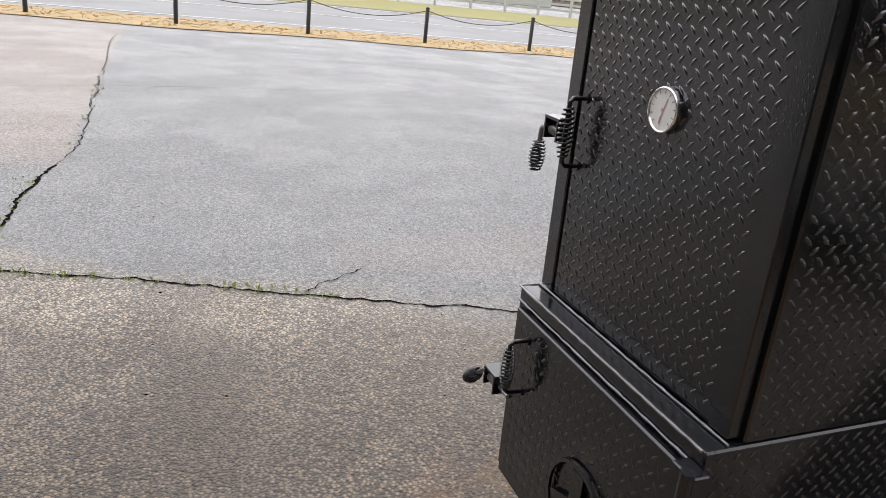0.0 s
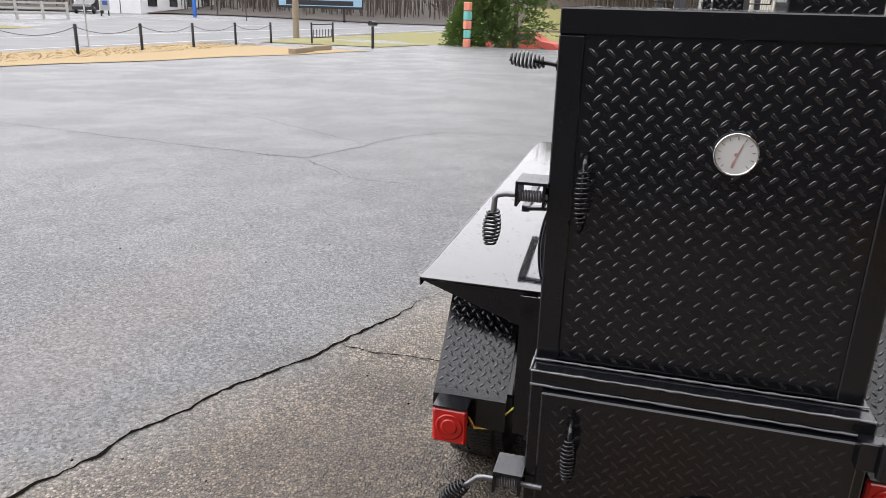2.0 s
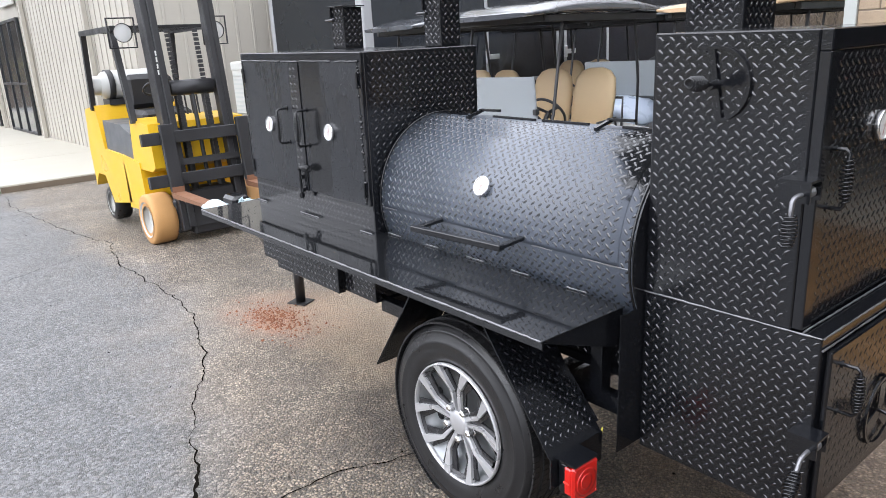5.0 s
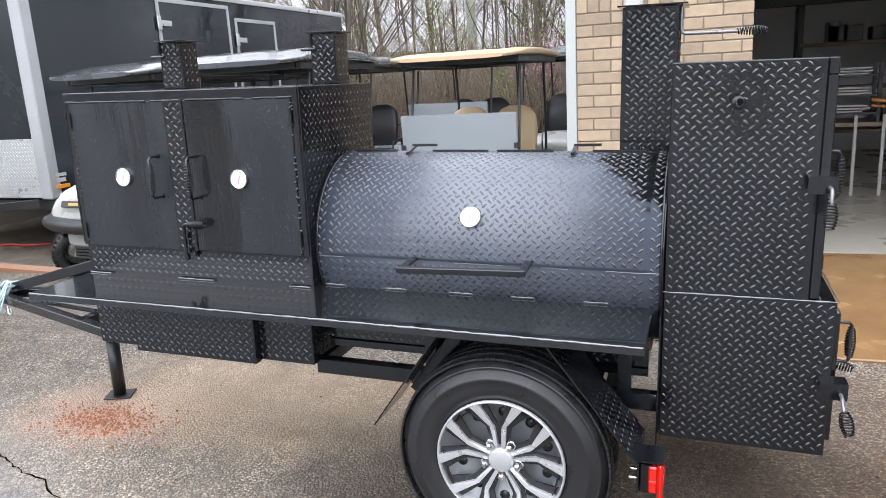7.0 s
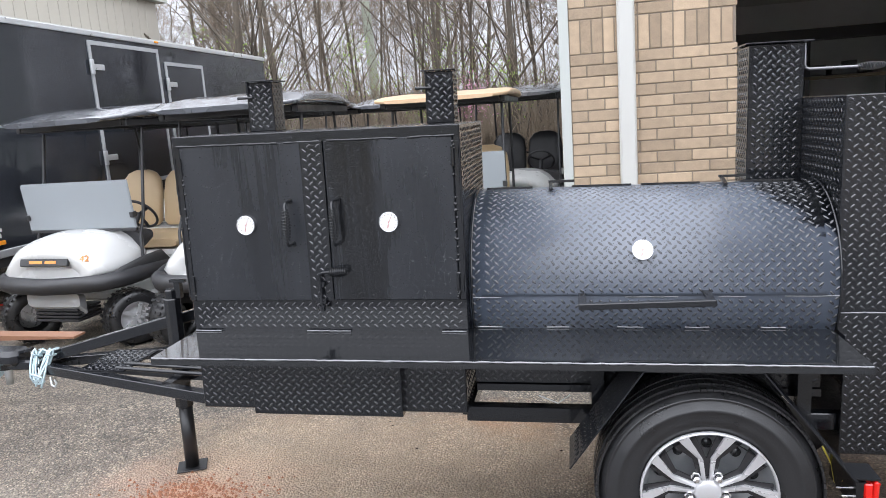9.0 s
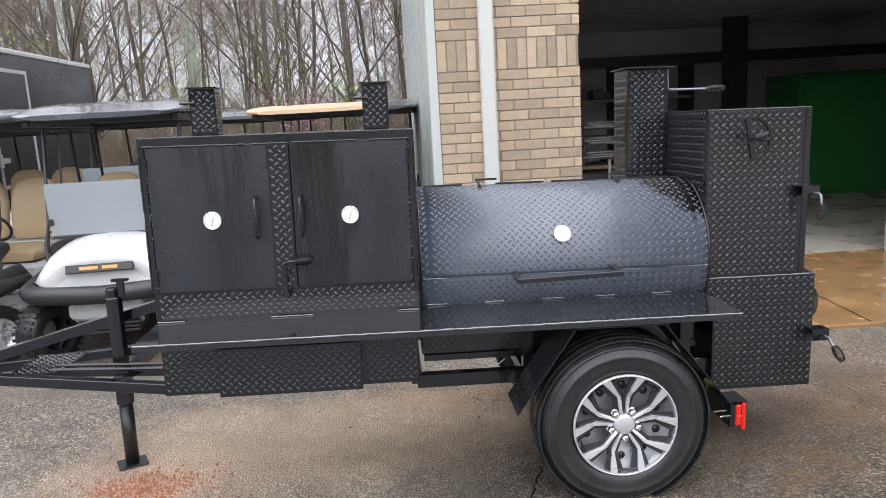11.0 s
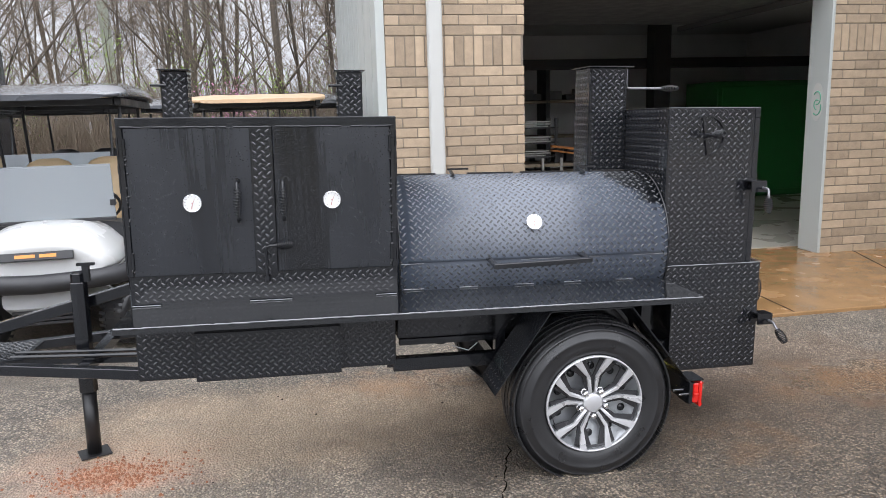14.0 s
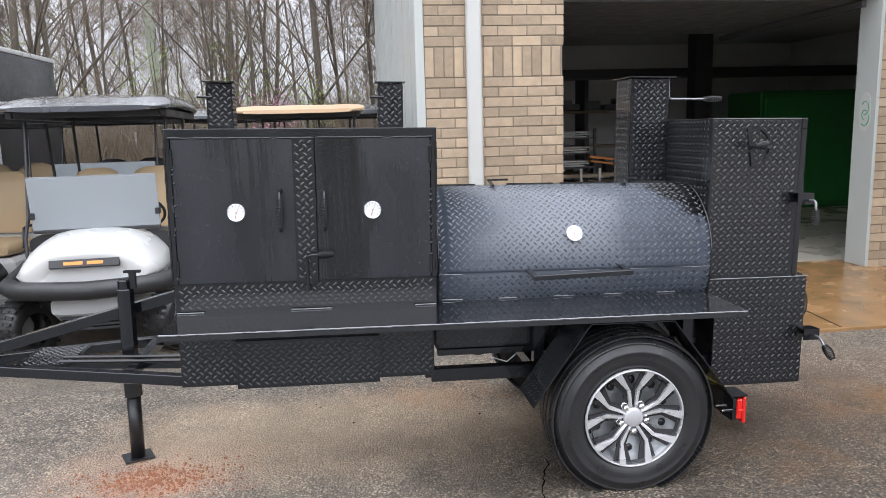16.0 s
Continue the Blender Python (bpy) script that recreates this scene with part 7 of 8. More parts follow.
for k in range(38):
    o = new("rib", rib_mesh)
    o.parent = be
    o.matrix_basis = pose(CX1 * UNIT, (CY + 0.2 + 0.305 * k) * UNIT, 0, 0, 0, 90)
for n, (x0, x1, z0, z1) in enumerate(((-21.4, -18.3, 0.12, 2.9), (-24.2, -23.2, 0.12, 2.4), (-29.5, -28.5, 0.12, 2.4))):
    g = Geo()
    g.box(x0, x1, CY - 0.06, CY - 0.01, z0, z1)
    w = setting("window_%d" % (n + 1), g, M["dark_glass"], "dark shopfront glazing", "window")
    g = Geo()
    k = max(1, round((x1 - x0) / 1.0))
    for i in range(k + 1):
        x = x0 + (x1 - x0) * i / k
        g.box(x - 0.03, x + 0.03, CY - 0.09, CY - 0.062, z0, z1)
    for z in (z0 + 0.03, (z0 + z1) * 0.45, z1 - 0.03):
        g.box(x0, x1, CY - 0.088, CY - 0.063, z - 0.03, z + 0.03)
    part("window_frame", g, M["plastic_black"], w)
g = Geo()
g.box(-19.8, -18.2, CY - 0.1, CY - 0.04, 3.2, 4.1, 0.01)
sg = part("wall_sign", g, M["white_metal"], None, "white sign panel on the metal building")
tagged(sg, "", "sign")
g = Geo()
g.box(-19.5, -18.5, CY - 0.11, CY - 0.1, 3.45, 3.55)
part("sign_bar", g, M["red_ink"], sg)
g = Geo()
for x in (-12.5, -17.5, -22.5, -27):
    g.cut().box(x, x + 0.1, CY - 0.13, CY - 0.036, 0.1, CTOP, 0.01)
pieces("downspout", g, M["beige_metal"], bw)

# ---- garage interior ----
rack = thing("work_bench", spot(1.9, 8.2, 0), "steel work bench with stacked parts in the dim garage", "work bench")
g = Geo()
g.box(-0.9, 1.6, -0.4, 0.4, 0.85, 0.9)
part("bench_top", g, M["wood_old"], rack)
for x in (-0.85, 1.55):
    for y in (-0.35, 0.35):
        part("leg", Geo().box(x - 0.03, x + 0.03, y - 0.03, y + 0.03, -0.02, 0.85), M["galvanised"], rack)
g = Geo()
for k in range(4):
    g.cut().box(-0.8, 0.2, -0.3, 0.3, 0.93 + 0.09 * k, 0.97 + 0.09 * k)
pieces("stacked_sheet", g, M["galvanised"], rack)
g = Geo()
rn = random.Random(6)
for k in range(4):
    x = 0.9 + 0.18 * k
    g.cut().box(x, x + 0.14, -0.05, 0.2, 0.9, 0.95 + 0.2 * rn.random(), 0.01)
pieces("tool_case", g, M["machine_black"], rack)
# small rack of pale sheets with an orange strip lying across it
for x in (0.16, 0.8):
    for y in (-0.34, 0.0):
        part("rack_post", Geo().box(x - 0.02, x + 0.02, y - 0.02, y + 0.02, 0.9, 1.62), M["machine_black"], rack)
for z in (1.0, 1.22, 1.46):
    part("rack_shelf", Geo().box(0.13, 0.83, -0.36, 0.02, z, z + 0.02), M["machine_black"], rack)
g = Geo()
for k in range(9):
    z = (1.025, 1.245, 1.485)[k // 3] + 0.035 * (k % 3)
    a = rn.uniform(0, 0.12)
    g.cut().box(0.16 + a, 0.62 + a, -0.37, 0.0, z, z + 0.018)
pieces("pale_sheet", g, M["white_metal"], rack)
g = Geo()
g.m = pose(0.98, -0.38, 1.14, 0, 8, 0)
g.box(-0.28, 0.28, -0.05, 0.05, -0.02, 0.02, 0.006)
g.box(-0.26, 0.3, -0.03, 0.07, -0.085, -0.055, 0.006)
part("orange_strip", g, material("orange_brown_stock", (0.5, 0.2, 0.05), 0.6, vary=0.3), rack)
for x in (0.55, 0.86):
    part("white_stand", Geo().box(x - 0.018, x + 0.018, -0.44, -0.405, -0.02, 0.99), M["white_metal"], rack)
for k, (x, z, w, h, c) in enumerate(((-0.75, 1.27, 0.16, 0.2, (0.7, 0.7, 0.68)), (-0.45, 1.27, 0.2, 0.12, (0.65, 0.3, 0.08)), (-0.1, 1.27, 0.14, 0.16, (0.6, 0.6, 0.62)), (1.3, 0.91, 0.18, 0.3, (0.5, 0.06, 0.05)))):
    part("carton", Geo().box(x, x + w, -0.33, -0.12, z, z + h, 0.008), material("carton_print", c, 0.6), rack)
g = Geo()
g.box(GX0 + 0.05, GX1 - 0.25, 9.9, 10.15, 2.5, 2.68)
setting("beam", g, M["machine_black"], "dark steel beam across the garage", "beam")
g = Geo()
g.box(5.22, 5.54, 9.55, 9.88, -0.02, CEIL - 0.3)
setting("column", g, M["machine_black"], "dark steel column in the garage", "column")
gm = thing("green_container", spot(8.0, 10.1, 0), "dark green metal cabinet at the back of the garage", "cabinet")
part("cabinet_body", Geo().box(-1.5, 1.35, -0.6, 0.6, -0.02, 2.2, 0.02), material("green_paint", (0.02, 0.16, 0.035), 0.5, vary=0.3), gm)
part("cabinet_door", Geo().box(-1.42, 1.28, -0.63, -0.605, 0.1, 2.1, 0.01), material("green_door_paint", (0.025, 0.2, 0.045), 0.5, vary=0.3), gm)
sh = thing("shelf_rack", spot(3.6, 11.2, 0), "dark steel storage rack", "storage rack")
for x in (-1.5, 0, 1.5):
    part("upright", Geo().box(x - 0.04, x + 0.04, -0.3, 0.3, -0.02, 2.6), M["machine_black"], sh)
for z in (0.5, 1.2, 1.9):
    part("shelf_board", Geo().box(-1.5, 1.5, -0.3, 0.3, z, z + 0.05), M["wood_old"], sh)
g = Geo()
for k in range(14):
    x, z = rn.uniform(-1.4, 1.2), rn.choice((0.56, 1.26, 1.96))
    g.cut().box(x, x + rn.uniform(0.12, 0.3), -0.2, 0.2, z, z + rn.uniform(0.1, 0.4), 0.01)
pieces("stored_box", g, M["machine_grey"], sh)
g = Geo()
g.box(OX0, OX1, WY + 0.3, WY + 3.2, 2.98, 3.05)
for x in (OX0 + 0.05, OX1 - 0.05):
    g.box(x - 0.03, x + 0.03, WY + 0.25, WY + 3.4, 2.9, 2.97)
setting("garage_door", g, M["machine_grey"], "overhead garage door rolled up inside", "garage door")

# ---- street furniture ----
post0 = thing("chain_post", spot(1.65, -18.5, 0), "black post of the chain fence along the verge", "post", "chain fence posts")
g = Geo()
g.lathe([(0.0, 0.98), (0.045, 0.975), (0.055, 0.955), (0.055, -0.1)], "z", (0, 0, 0), 14)
part("post_shaft", g, M["post_black"], post0)
part("post_cap", Geo().lathe([(0.0, 1.0), (0.04, 0.99), (0.062, 0.965), (0.062, 0.94), (0.05, 0.935)], "z", (0, 0, 0), 14), M["post_black"], post0)
posts = [(1.65 - 3.33 * k, -18.5) for k in range(11)]
posts = [(4.98, -18.5)] + posts
for x, y in posts[:1] + posts[2:]:
    copy_thing(post0, spot(x, y, ground_z(x, y)))
for (x0, y0), (x1, y1) in zip(posts, posts[1:]):
    g = Geo()
    g.sweep([(x0 + (x1 - x0) * k / 12, y0 + (y1 - y0) * k / 12, 0.9 - 0.25 * (1 - (2 * k / 12 - 1) ** 2)) for k in range(13)], 0.011, 5)
    tagged(part("fence_chain", g, M["post_black"], None, "sagging dark chain between two posts"), "", "chain", "chain fence")


def pole(x, y, h, r, label, name="utility_pole", mat=None):
    g = Geo()
    g.sweep([(0, 0, -0.2), (0, 0, h)], [r, r * 0.75], 12)
    return tagged(part(name, g, mat or M["wood_old"], None, label), "", "pole")


p1 = pole(0, 0, 11, 0.2, "weathered wooden utility pole")
p1.matrix_basis = spot(-38.2, -20.4)
for x, y in ((-12.2, -22.0), (-22.3, -21.5)):
    p2 = pole(0, 0, 3.2, 0.035, "thin grey sign pole beside the street", "sign_pole", M["galvanised"])
    p2.matrix_basis = spot(x, y)
mb = thing("mailbox", spot(-30.4, -12.5), "black mailbox on a post", "mailbox")
part("post", Geo().box(-0.05, 0.05, -0.05, 0.05, -0.05, 1.0), M["post_black"], mb)
g = Geo()
g.loft([[(x, 0.13 * math.cos(a), 1.12 + 0.13 * max(-0.7, math.sin(a))) for a in [2 * math.pi * k / 16 for k in range(16)]] for x in (-0.3, 0.3)])
part("box", g, M["post_black"], mb)
gt = thing("small_gate", spot(-33.5, -16.5), "low black tubular gate", "gate")
g = Geo()
for x in (-1.3, 1.3):
    g.cut().sweep([(x, 0, -0.05), (x, 0, 1.05)], 0.05, 8)
pieces("gate_post", g, M["post_black"], gt)
g = Geo()
for z in (0.3, 0.95):
    g.cut().sweep([(-1.3, 0, z), (1.3, 0, z)], 0.03, 6)
for k in range(7):
    g.cut().sweep([(-1.1 + 0.36 * k, 0, 0.3), (-1.1 + 0.36 * k, 0, 0.7)], 0.02, 6)
pieces("gate_rail", g, M["post_black"], gt)
for x, y, t in ((-24.6, -13.3, 5), (-26.6, -13.6, -8)):
    g = Geo()
    g.box(-1.0, 1.0, -0.15, 0.15, 0.0, 0.2, 0.02)
    o = part("sleeper", g, M["wood_old"], None, "old timber sleeper edging the verge")
    o.matrix_basis = spot(x, y, 0.01, t)
    tagged(o, "", "timber sleeper", "sleepers")
# totem of stacked cubes by the conifers
tt = thing("totem", spot(-35.8, -9.3, ground_z(-35.8, -9.3)), "post of stacked red and turquoise blocks", "totem")
red_c, teal_c = material("faded_coral_paint", (0.62, 0.2, 0.14), 0.6), material("turquoise_paint", (0.12, 0.4, 0.36), 0.6)
for k in range(5):
    g = Geo()
    g.m = pose(0, 0, 0.22 + 0.46 * k, 0, 0, 20 * k)
    g.box(-0.17, 0.17, -0.17, 0.17, -0.23, 0.2, 0.03)
    part("block", g, (red_c, teal_c)[k % 2], tt)
# red container building
rc = thing("red_shed", spot(-40, 0.75, ground_z(-40, 0.75), 30), "red shed with pale awnings past the car park", "shed")
red_w = material("red_board_wall", (0.42, 0.07, 0.052), 0.6, vary=0.15, scale=1)
RH = 1.72 - ground_z(-40, 0.75)
part("wall", Geo().box(-2.2, 0.0, 0.0, 3.2, -0.2, RH - 0.35), red_w, rc)
g = Geo()
for box in ((-2.25, 0.05, -0.05, 0.05), (-2.25, 0.05, 3.15, 3.25), (-0.05, 0.05, 0.05, 3.15), (-2.25, -2.15, 0.05, 3.15)):
    g.cut().box(*box, RH - 0.35, RH)
pieces("parapet", g, red_w, rc)
part("roof", Geo().box(-2.14, -0.06, 0.06, 3.14, RH - 0.345, RH - 0.25), M["grey_metal"], rc)
part("shed_door", Geo().box(0.004, 0.04, 1.7, 2.5, -0.15, RH - 1.5), material("dark_red_door", (0.2, 0.03, 0.025), 0.6), rc)
for k in range(4):
    x = -2.1 + 0.54 * k
    g = Geo()
    g.prism([(-0.02, RH - 1.0), (-0.55, RH - 1.62), (-0.55, RH - 1.68), (-0.02, RH - 1.1)], 0.36, "x", x)
    part("awning", g, M["white_metal"], rc)
    part("window", Geo().box(x, x + 0.36, -0.03, -0.004, RH - 2.1, RH - 1.25), M["dark_glass"], rc)
    part("sign_bar", Geo().box(x + 0.1, x + 0.22, -0.07, -0.054, RH - 0.32, RH - 0.1), M["white_metal"], rc)


def parked_car(m, color, label):
    c = thing("parked_car", m, label, "car")
    g = Geo(1.0)
    side = [(-2.3, 0.35), (-2.32, 0.75), (-2.0, 0.92), (-1.45, 0.98), (-0.8, 1.4), (0.6, 1.42), (1.25, 1.0), (2.1, 0.86), (2.3, 0.65), (2.3, 0.35)]
    g.prism(side, 1.7, "y", -0.85)
    part("body", g, color, c)
    g = Geo(1.0)
    g.prism([(-1.3, 1.0), (-0.78, 1.34), (0.55, 1.36), (1.05, 1.02)], 1.72, "y", -0.86)
    part("window", g, M["dark_glass"], c)
    for x in (-1.4, 1.4):
        for y in (-0.8, 0.8):
            g = Geo(1.0)
            g.lathe([(0.0, -0.1), (0.3, -0.11), (0.33, -0.06), (0.33, 0.06), (0.3, 0.11), (0, 0.1)], "y", (x, y, 0.33), 20)
            part("wheel", g, M["rubber"], c)
    return c


parked_car(spot(-66, -59, ground_z(-66, -59), 25), M["trailer_black"], "dark saloon car parked across the street")
parked_car(spot(-46, -8.0, ground_z(-46, -8.0), 80), red_w, "red car parked beyond the car park")
# white fence across the street
fn = thing("white_fence", spot(0, -46.5, ground_z(0, -46.5)), "white board fence across the street", "fence")
for k in range(26):
    x = 16 - 2.6 * k
    part("fence_post", Geo().box(x - 0.08, x + 0.08, -0.08, 0.08, -0.1, 1.35), M["white_metal"], fn)
for z in (0.35, 0.75, 1.15):
    part("fence_rail", Geo().box(-49, 16, -0.1, -0.06, z, z + 0.16), M["white_metal"], fn)
for x, y, w, d, h, mat, lab in ((-30, -74, 14, 8, 4.0, M["white_metal"], "low white building across the street"), (-58, -72, 12, 7, 3.2, M["white_metal"], "small white building across the street"),
                                (-92, -70, 34, 8, 4.2, M["dark_interior"], "long dark low building across the street"), (6, -80, 20, 9, 4.5, M["grey_metal"], "grey low building across the street")):
    b = thing("far_building", spot(x, y, ground_z(x, y), 18), lab, "building")
    part("wall", Geo().box(-w / 2, w / 2, -d / 2, d / 2, -0.5, h), mat, b)
    part("roof", Geo().box(-w / 2 - 0.4, w / 2 + 0.4, -d / 2 - 0.4, d / 2 + 0.4, h, h + 0.25), M["grey_metal"], b)
    for k in range(4):
        part("window", Geo().box(-w / 2 + w * (k + 0.3) / 4, -w / 2 + w * (k + 0.7) / 4, d / 2 + 0.01, d / 2 + 0.05, 0.9, 2.3), M["dark_glass"], b)
bs = thing("sign_board", spot(-60, -52, ground_z(-60, -52), 25), "white and blue sign board on legs", "sign")
part("panel", Geo().box(-1.6, 1.6, -0.06, 0.06, 0.5, 1.9, 0.01), M["white_metal"], bs)
part("sign_bar", Geo().box(-0.9, 0.9, 0.065, 0.075, 1.0, 1.4), material("blue_ink", (0.03, 0.08, 0.4), 0.5, grain=0), bs)
for x in (-1.3, 1.3):
    part("leg", Geo().box(x - 0.06, x + 0.06, -0.06, 0.06, -0.2, 0.5), M["post_black"], bs)
bp = part("blue_post", Geo().box(-0.15, 0.15, -0.15, 0.15, -0.2, 3.4), material("blue_paint", (0.02, 0.12, 0.45), 0.5), None, "tall blue post across the street")
bp.matrix_basis = spot(-72, -50, ground_z(-72, -50))
tagged(bp, "", "post")
bb = thing("billboard", spot(-88, -42, ground_z(-88, -42), -62), "low dark and white billboard", "billboard")
part("panel", Geo().box(-5.5, 5.5, -0.15, 0.15, 1.6, 4.6), M["machine_black"], bb)
part("poster", Geo().box(-5.3, 5.3, 0.155, 0.17, 1.9, 4.5), material("pale_blue_poster", (0.3, 0.48, 0.62), 0.5, vary=0.3, scale=0.6), bb)
for a, b, z0, z1 in ((-4.2, 4.4, 2.0, 2.6), (-3.6, 0.5, 3.2, 3.7), (1.2, 4.6, 2.9, 3.3)):
    part("sign_bar", Geo().box(a, b, 0.175, 0.185, z0, z1), M["white_metal"] if z0 > 2.5 else M["machine_black"], bb)
for x in (-3, 3):
    part("leg", Geo().box(x - 0.15, x + 0.15, -0.1, 0.1, -0.3, 1.6), M["machine_black"], bb)

# ---- bare woods and conifers ----
M["bark"] = material("grey_brown_bark", (0.095, 0.078, 0.06), 0.9, vary=0.45, scale=4, grain=0.8, grain_scale=40, rnd=0.6)
M["twig"] = material("fine_twigs", (0.17, 0.132, 0.095), 0.9, vary=0.4, scale=1.5, grain=0, rnd=0.6)
M["needles"] = material("evergreen_needles", (0.13, 0.2, 0.055), 0.7, vary=0.75, scale=2.5, grain=0, rnd=0.3)
M["far_bark"] = material("far_bare_branches", (0.085, 0.066, 0.053), 0.95, vary=0.4, scale=0.2, grain=0)
M["buds"] = material("spring_leaf_buds", (0.2, 0.3, 0.05), 0.8, vary=0.3)
M["blossom"] = material("pink_blossom", (0.5, 0.2, 0.33), 0.8, vary=0.3)


def bare_tree(seed, height, trunk_r, lean=0.03, branchy=1.0):
    """Trunk and limbs in one mesh, the twigs in another; metres."""
    rn = random.Random(seed)
    wood, twigs = Geo(1.0), Geo(1.0)

    def grow(p, d, length, r, level):
        k = (5, 4, 3, 2, 1)[level]
        pts, rs, q, dd = [p], [r], p.copy(), d.copy()
        for i in range(k):
            dd = (dd + Vector((rn.gauss(0, 1), rn.gauss(0, 1), rn.gauss(0.25, 0.5))) * (0.05 if level == 0 else 0.16)).normalized()
            q = q + dd * (length / k)
            pts.append(q)
            rs.append(r * (1 - (0.62 if level == 0 else 0.85) * (i + 1) / k))
        if level == 4:
            a = dd.orthogonal().normalized() * r
            c = dd.cross(a)
            twigs.add([p + a, p - a * 0.5 + c * 0.8, p - a * 0.5 - c * 0.8, q], [(0, 1, 3), (1, 2, 3), (2, 0, 3)])
            return
        (wood if level < 3 else twigs).sweep(pts, rs, (8, 5, 4, 3)[level], level == 0)
        n = int((17, 6, 5, 4)[level] * branchy)
        for b in range(n):
            t = rn.uniform(0.12, 1.0) if level == 0 else rn.uniform(0.25, 1.0)
            i = min(k - 1, int(t * k))
            base = pts[i] + (pts[i + 1] - pts[i]) * (t * k - i)
            along = (pts[i + 1] - pts[i]).normalized()
            side = along.orthogonal()
            side.rotate(Matrix.Rotation(rn.uniform(0, 6.283), 3, along))
            way = (along * rn.uniform(0.35, 0.8) + side.normalized() * rn.uniform(0.5, 0.9) + Vector((0, 0, 0.25))).normalized()
            here = rs[i] + (rs[i + 1] - rs[i]) * (t * k - i)
            grow(base, way, length * rn.uniform(0.28, 0.5) * (1.15 - 0.5 * t if level == 0 else 1), max(0.008, here * rn.uniform(0.35, 0.6)), level + 1)

    grow(Vector((0, 0, -0.2)), Vector((rn.gauss(0, lean), rn.gauss(0, lean), 1)).normalized(), height, trunk_r, 0)
    a, b = mesh_of("trunk", wood), mesh_of("twigs", twigs)
    a.materials.append(M["bark"])
    b.materials.append(M["twig"])
    return a, b


kinds = [bare_tree(11, 11, 0.055, 0.04, 0.85), bare_tree(12, 13, 0.075, 0.03, 0.85), bare_tree(13, 8, 0.04, 0.09, 1.0), bare_tree(14, 14, 0.1, 0.02, 0.8), bare_tree(15, 6, 0.035, 0.16, 1.1), bare_tree(16, 12, 0.06, 0.07, 0.85)]


def bank_z(x, y):
    """The wooded slope that rises past the red shed."""
    s = -x - 53
    return -2.3 + lerp(0, 2.5, s / 9) + max(0.0, s - 9) * 0.3


def plant(x, y, k, turn, size, z=None):
    t = thing("bare_tree", spot(x, y, ground_z(x, y) + 0.02 if z is None else z, turn) @ Matrix.Scale(size, 4), "bare grey-brown winter tree in the wood", "tree", "bare trees of the wood")
    for n, me in zip(("trunk", "crown"), kinds[k]):
        o = new(n, me)
        o.parent = t


rn = random.Random(21)
rows = []
for k in range(112):
    y = 15.5 + 36 * (k / 112) ** 1.3
    x = rn.uniform(-8, 4) - (y - 10) * rn.uniform(0.0, 1.25) + 2
    rows.append((x, y))
for x, y in rows:
    if y < 27 and -1.4 < x + 1.2 + (y + 3.3) * 0.238 < 1.0:
        continue
    plant(x, y + rn.uniform(-0.6, 0.6), rn.randrange(6), rn.uniform(0, 360), rn.uniform(0.75, 1.15))
# a pale pole that rises among the trees
g = Geo()
g.sweep([(-8.2, 26.5, 0.2), (-8.32, 26.5, 4.2), (-8.5, 26.5, 9.5)], [0.2, 0.19, 0.17], 12)
tagged(part("utility_pole", g, material("pale_weathered_pole", (0.3, 0.32, 0.26), 0.9, vary=0.25, scale=6, grain=0.6), None, "pale weathered wooden pole at the edge of the wood"), "", "pole")
# trees beyond the car park and across the street
for k in range(95):
    if k < 60:
        x = -60 - 32 * rn.random() ** 1.4
        y = rn.uniform(-5.9, 9) + (x + 60) * 0.07
    else:
        x, y = rn.uniform(-150, -70), -20 - rn.uniform(0, 90)
        if -40 < y:
            x -= 45
    plant(x, y, rn.randrange(6), rn.uniform(0, 360), rn.uniform(0.9, 1.3), bank_z(x, y) if k < 60 else None)


g = Geo()
vs = [(-53.0 - 3.5 * j, y - 0.25 * j, bank_z(-53.0 - 3.5 * j, 0)) for j in range(18) for y in (-12.5, 12.0)]
g.add(vs, [(2 * j, 2 * j + 1, 2 * j + 3, 2 * j + 2) for j in range(17)], True)
setting("bank", g, material("damp_leaf_litter", (0.058, 0.041, 0.028), 0.95, vary=0.6, scale=0.8, grain=0.6, grain_scale=20), "bank of brown leaf litter under bare trees", "ground")
g = Geo()
vs = [(-53.0 - 1.6 * j, y - 0.115 * j, bank_z(-53.0 - 1.6 * j, 0) + 0.05) for j in range(11) for y in (-10.5, -6.5 + 0.3 * math.sin(2 * j))]
g.add(vs, [(2 * j, 2 * j + 1, 2 * j + 3, 2 * j + 2) for j in range(10)], True)
setting("meadow", g, M["green_grass"], "clearing of yellow-green grass on the slope", "grass")
# the crowded trunks of the slope, too many to tell apart
g = Geo(1.0)
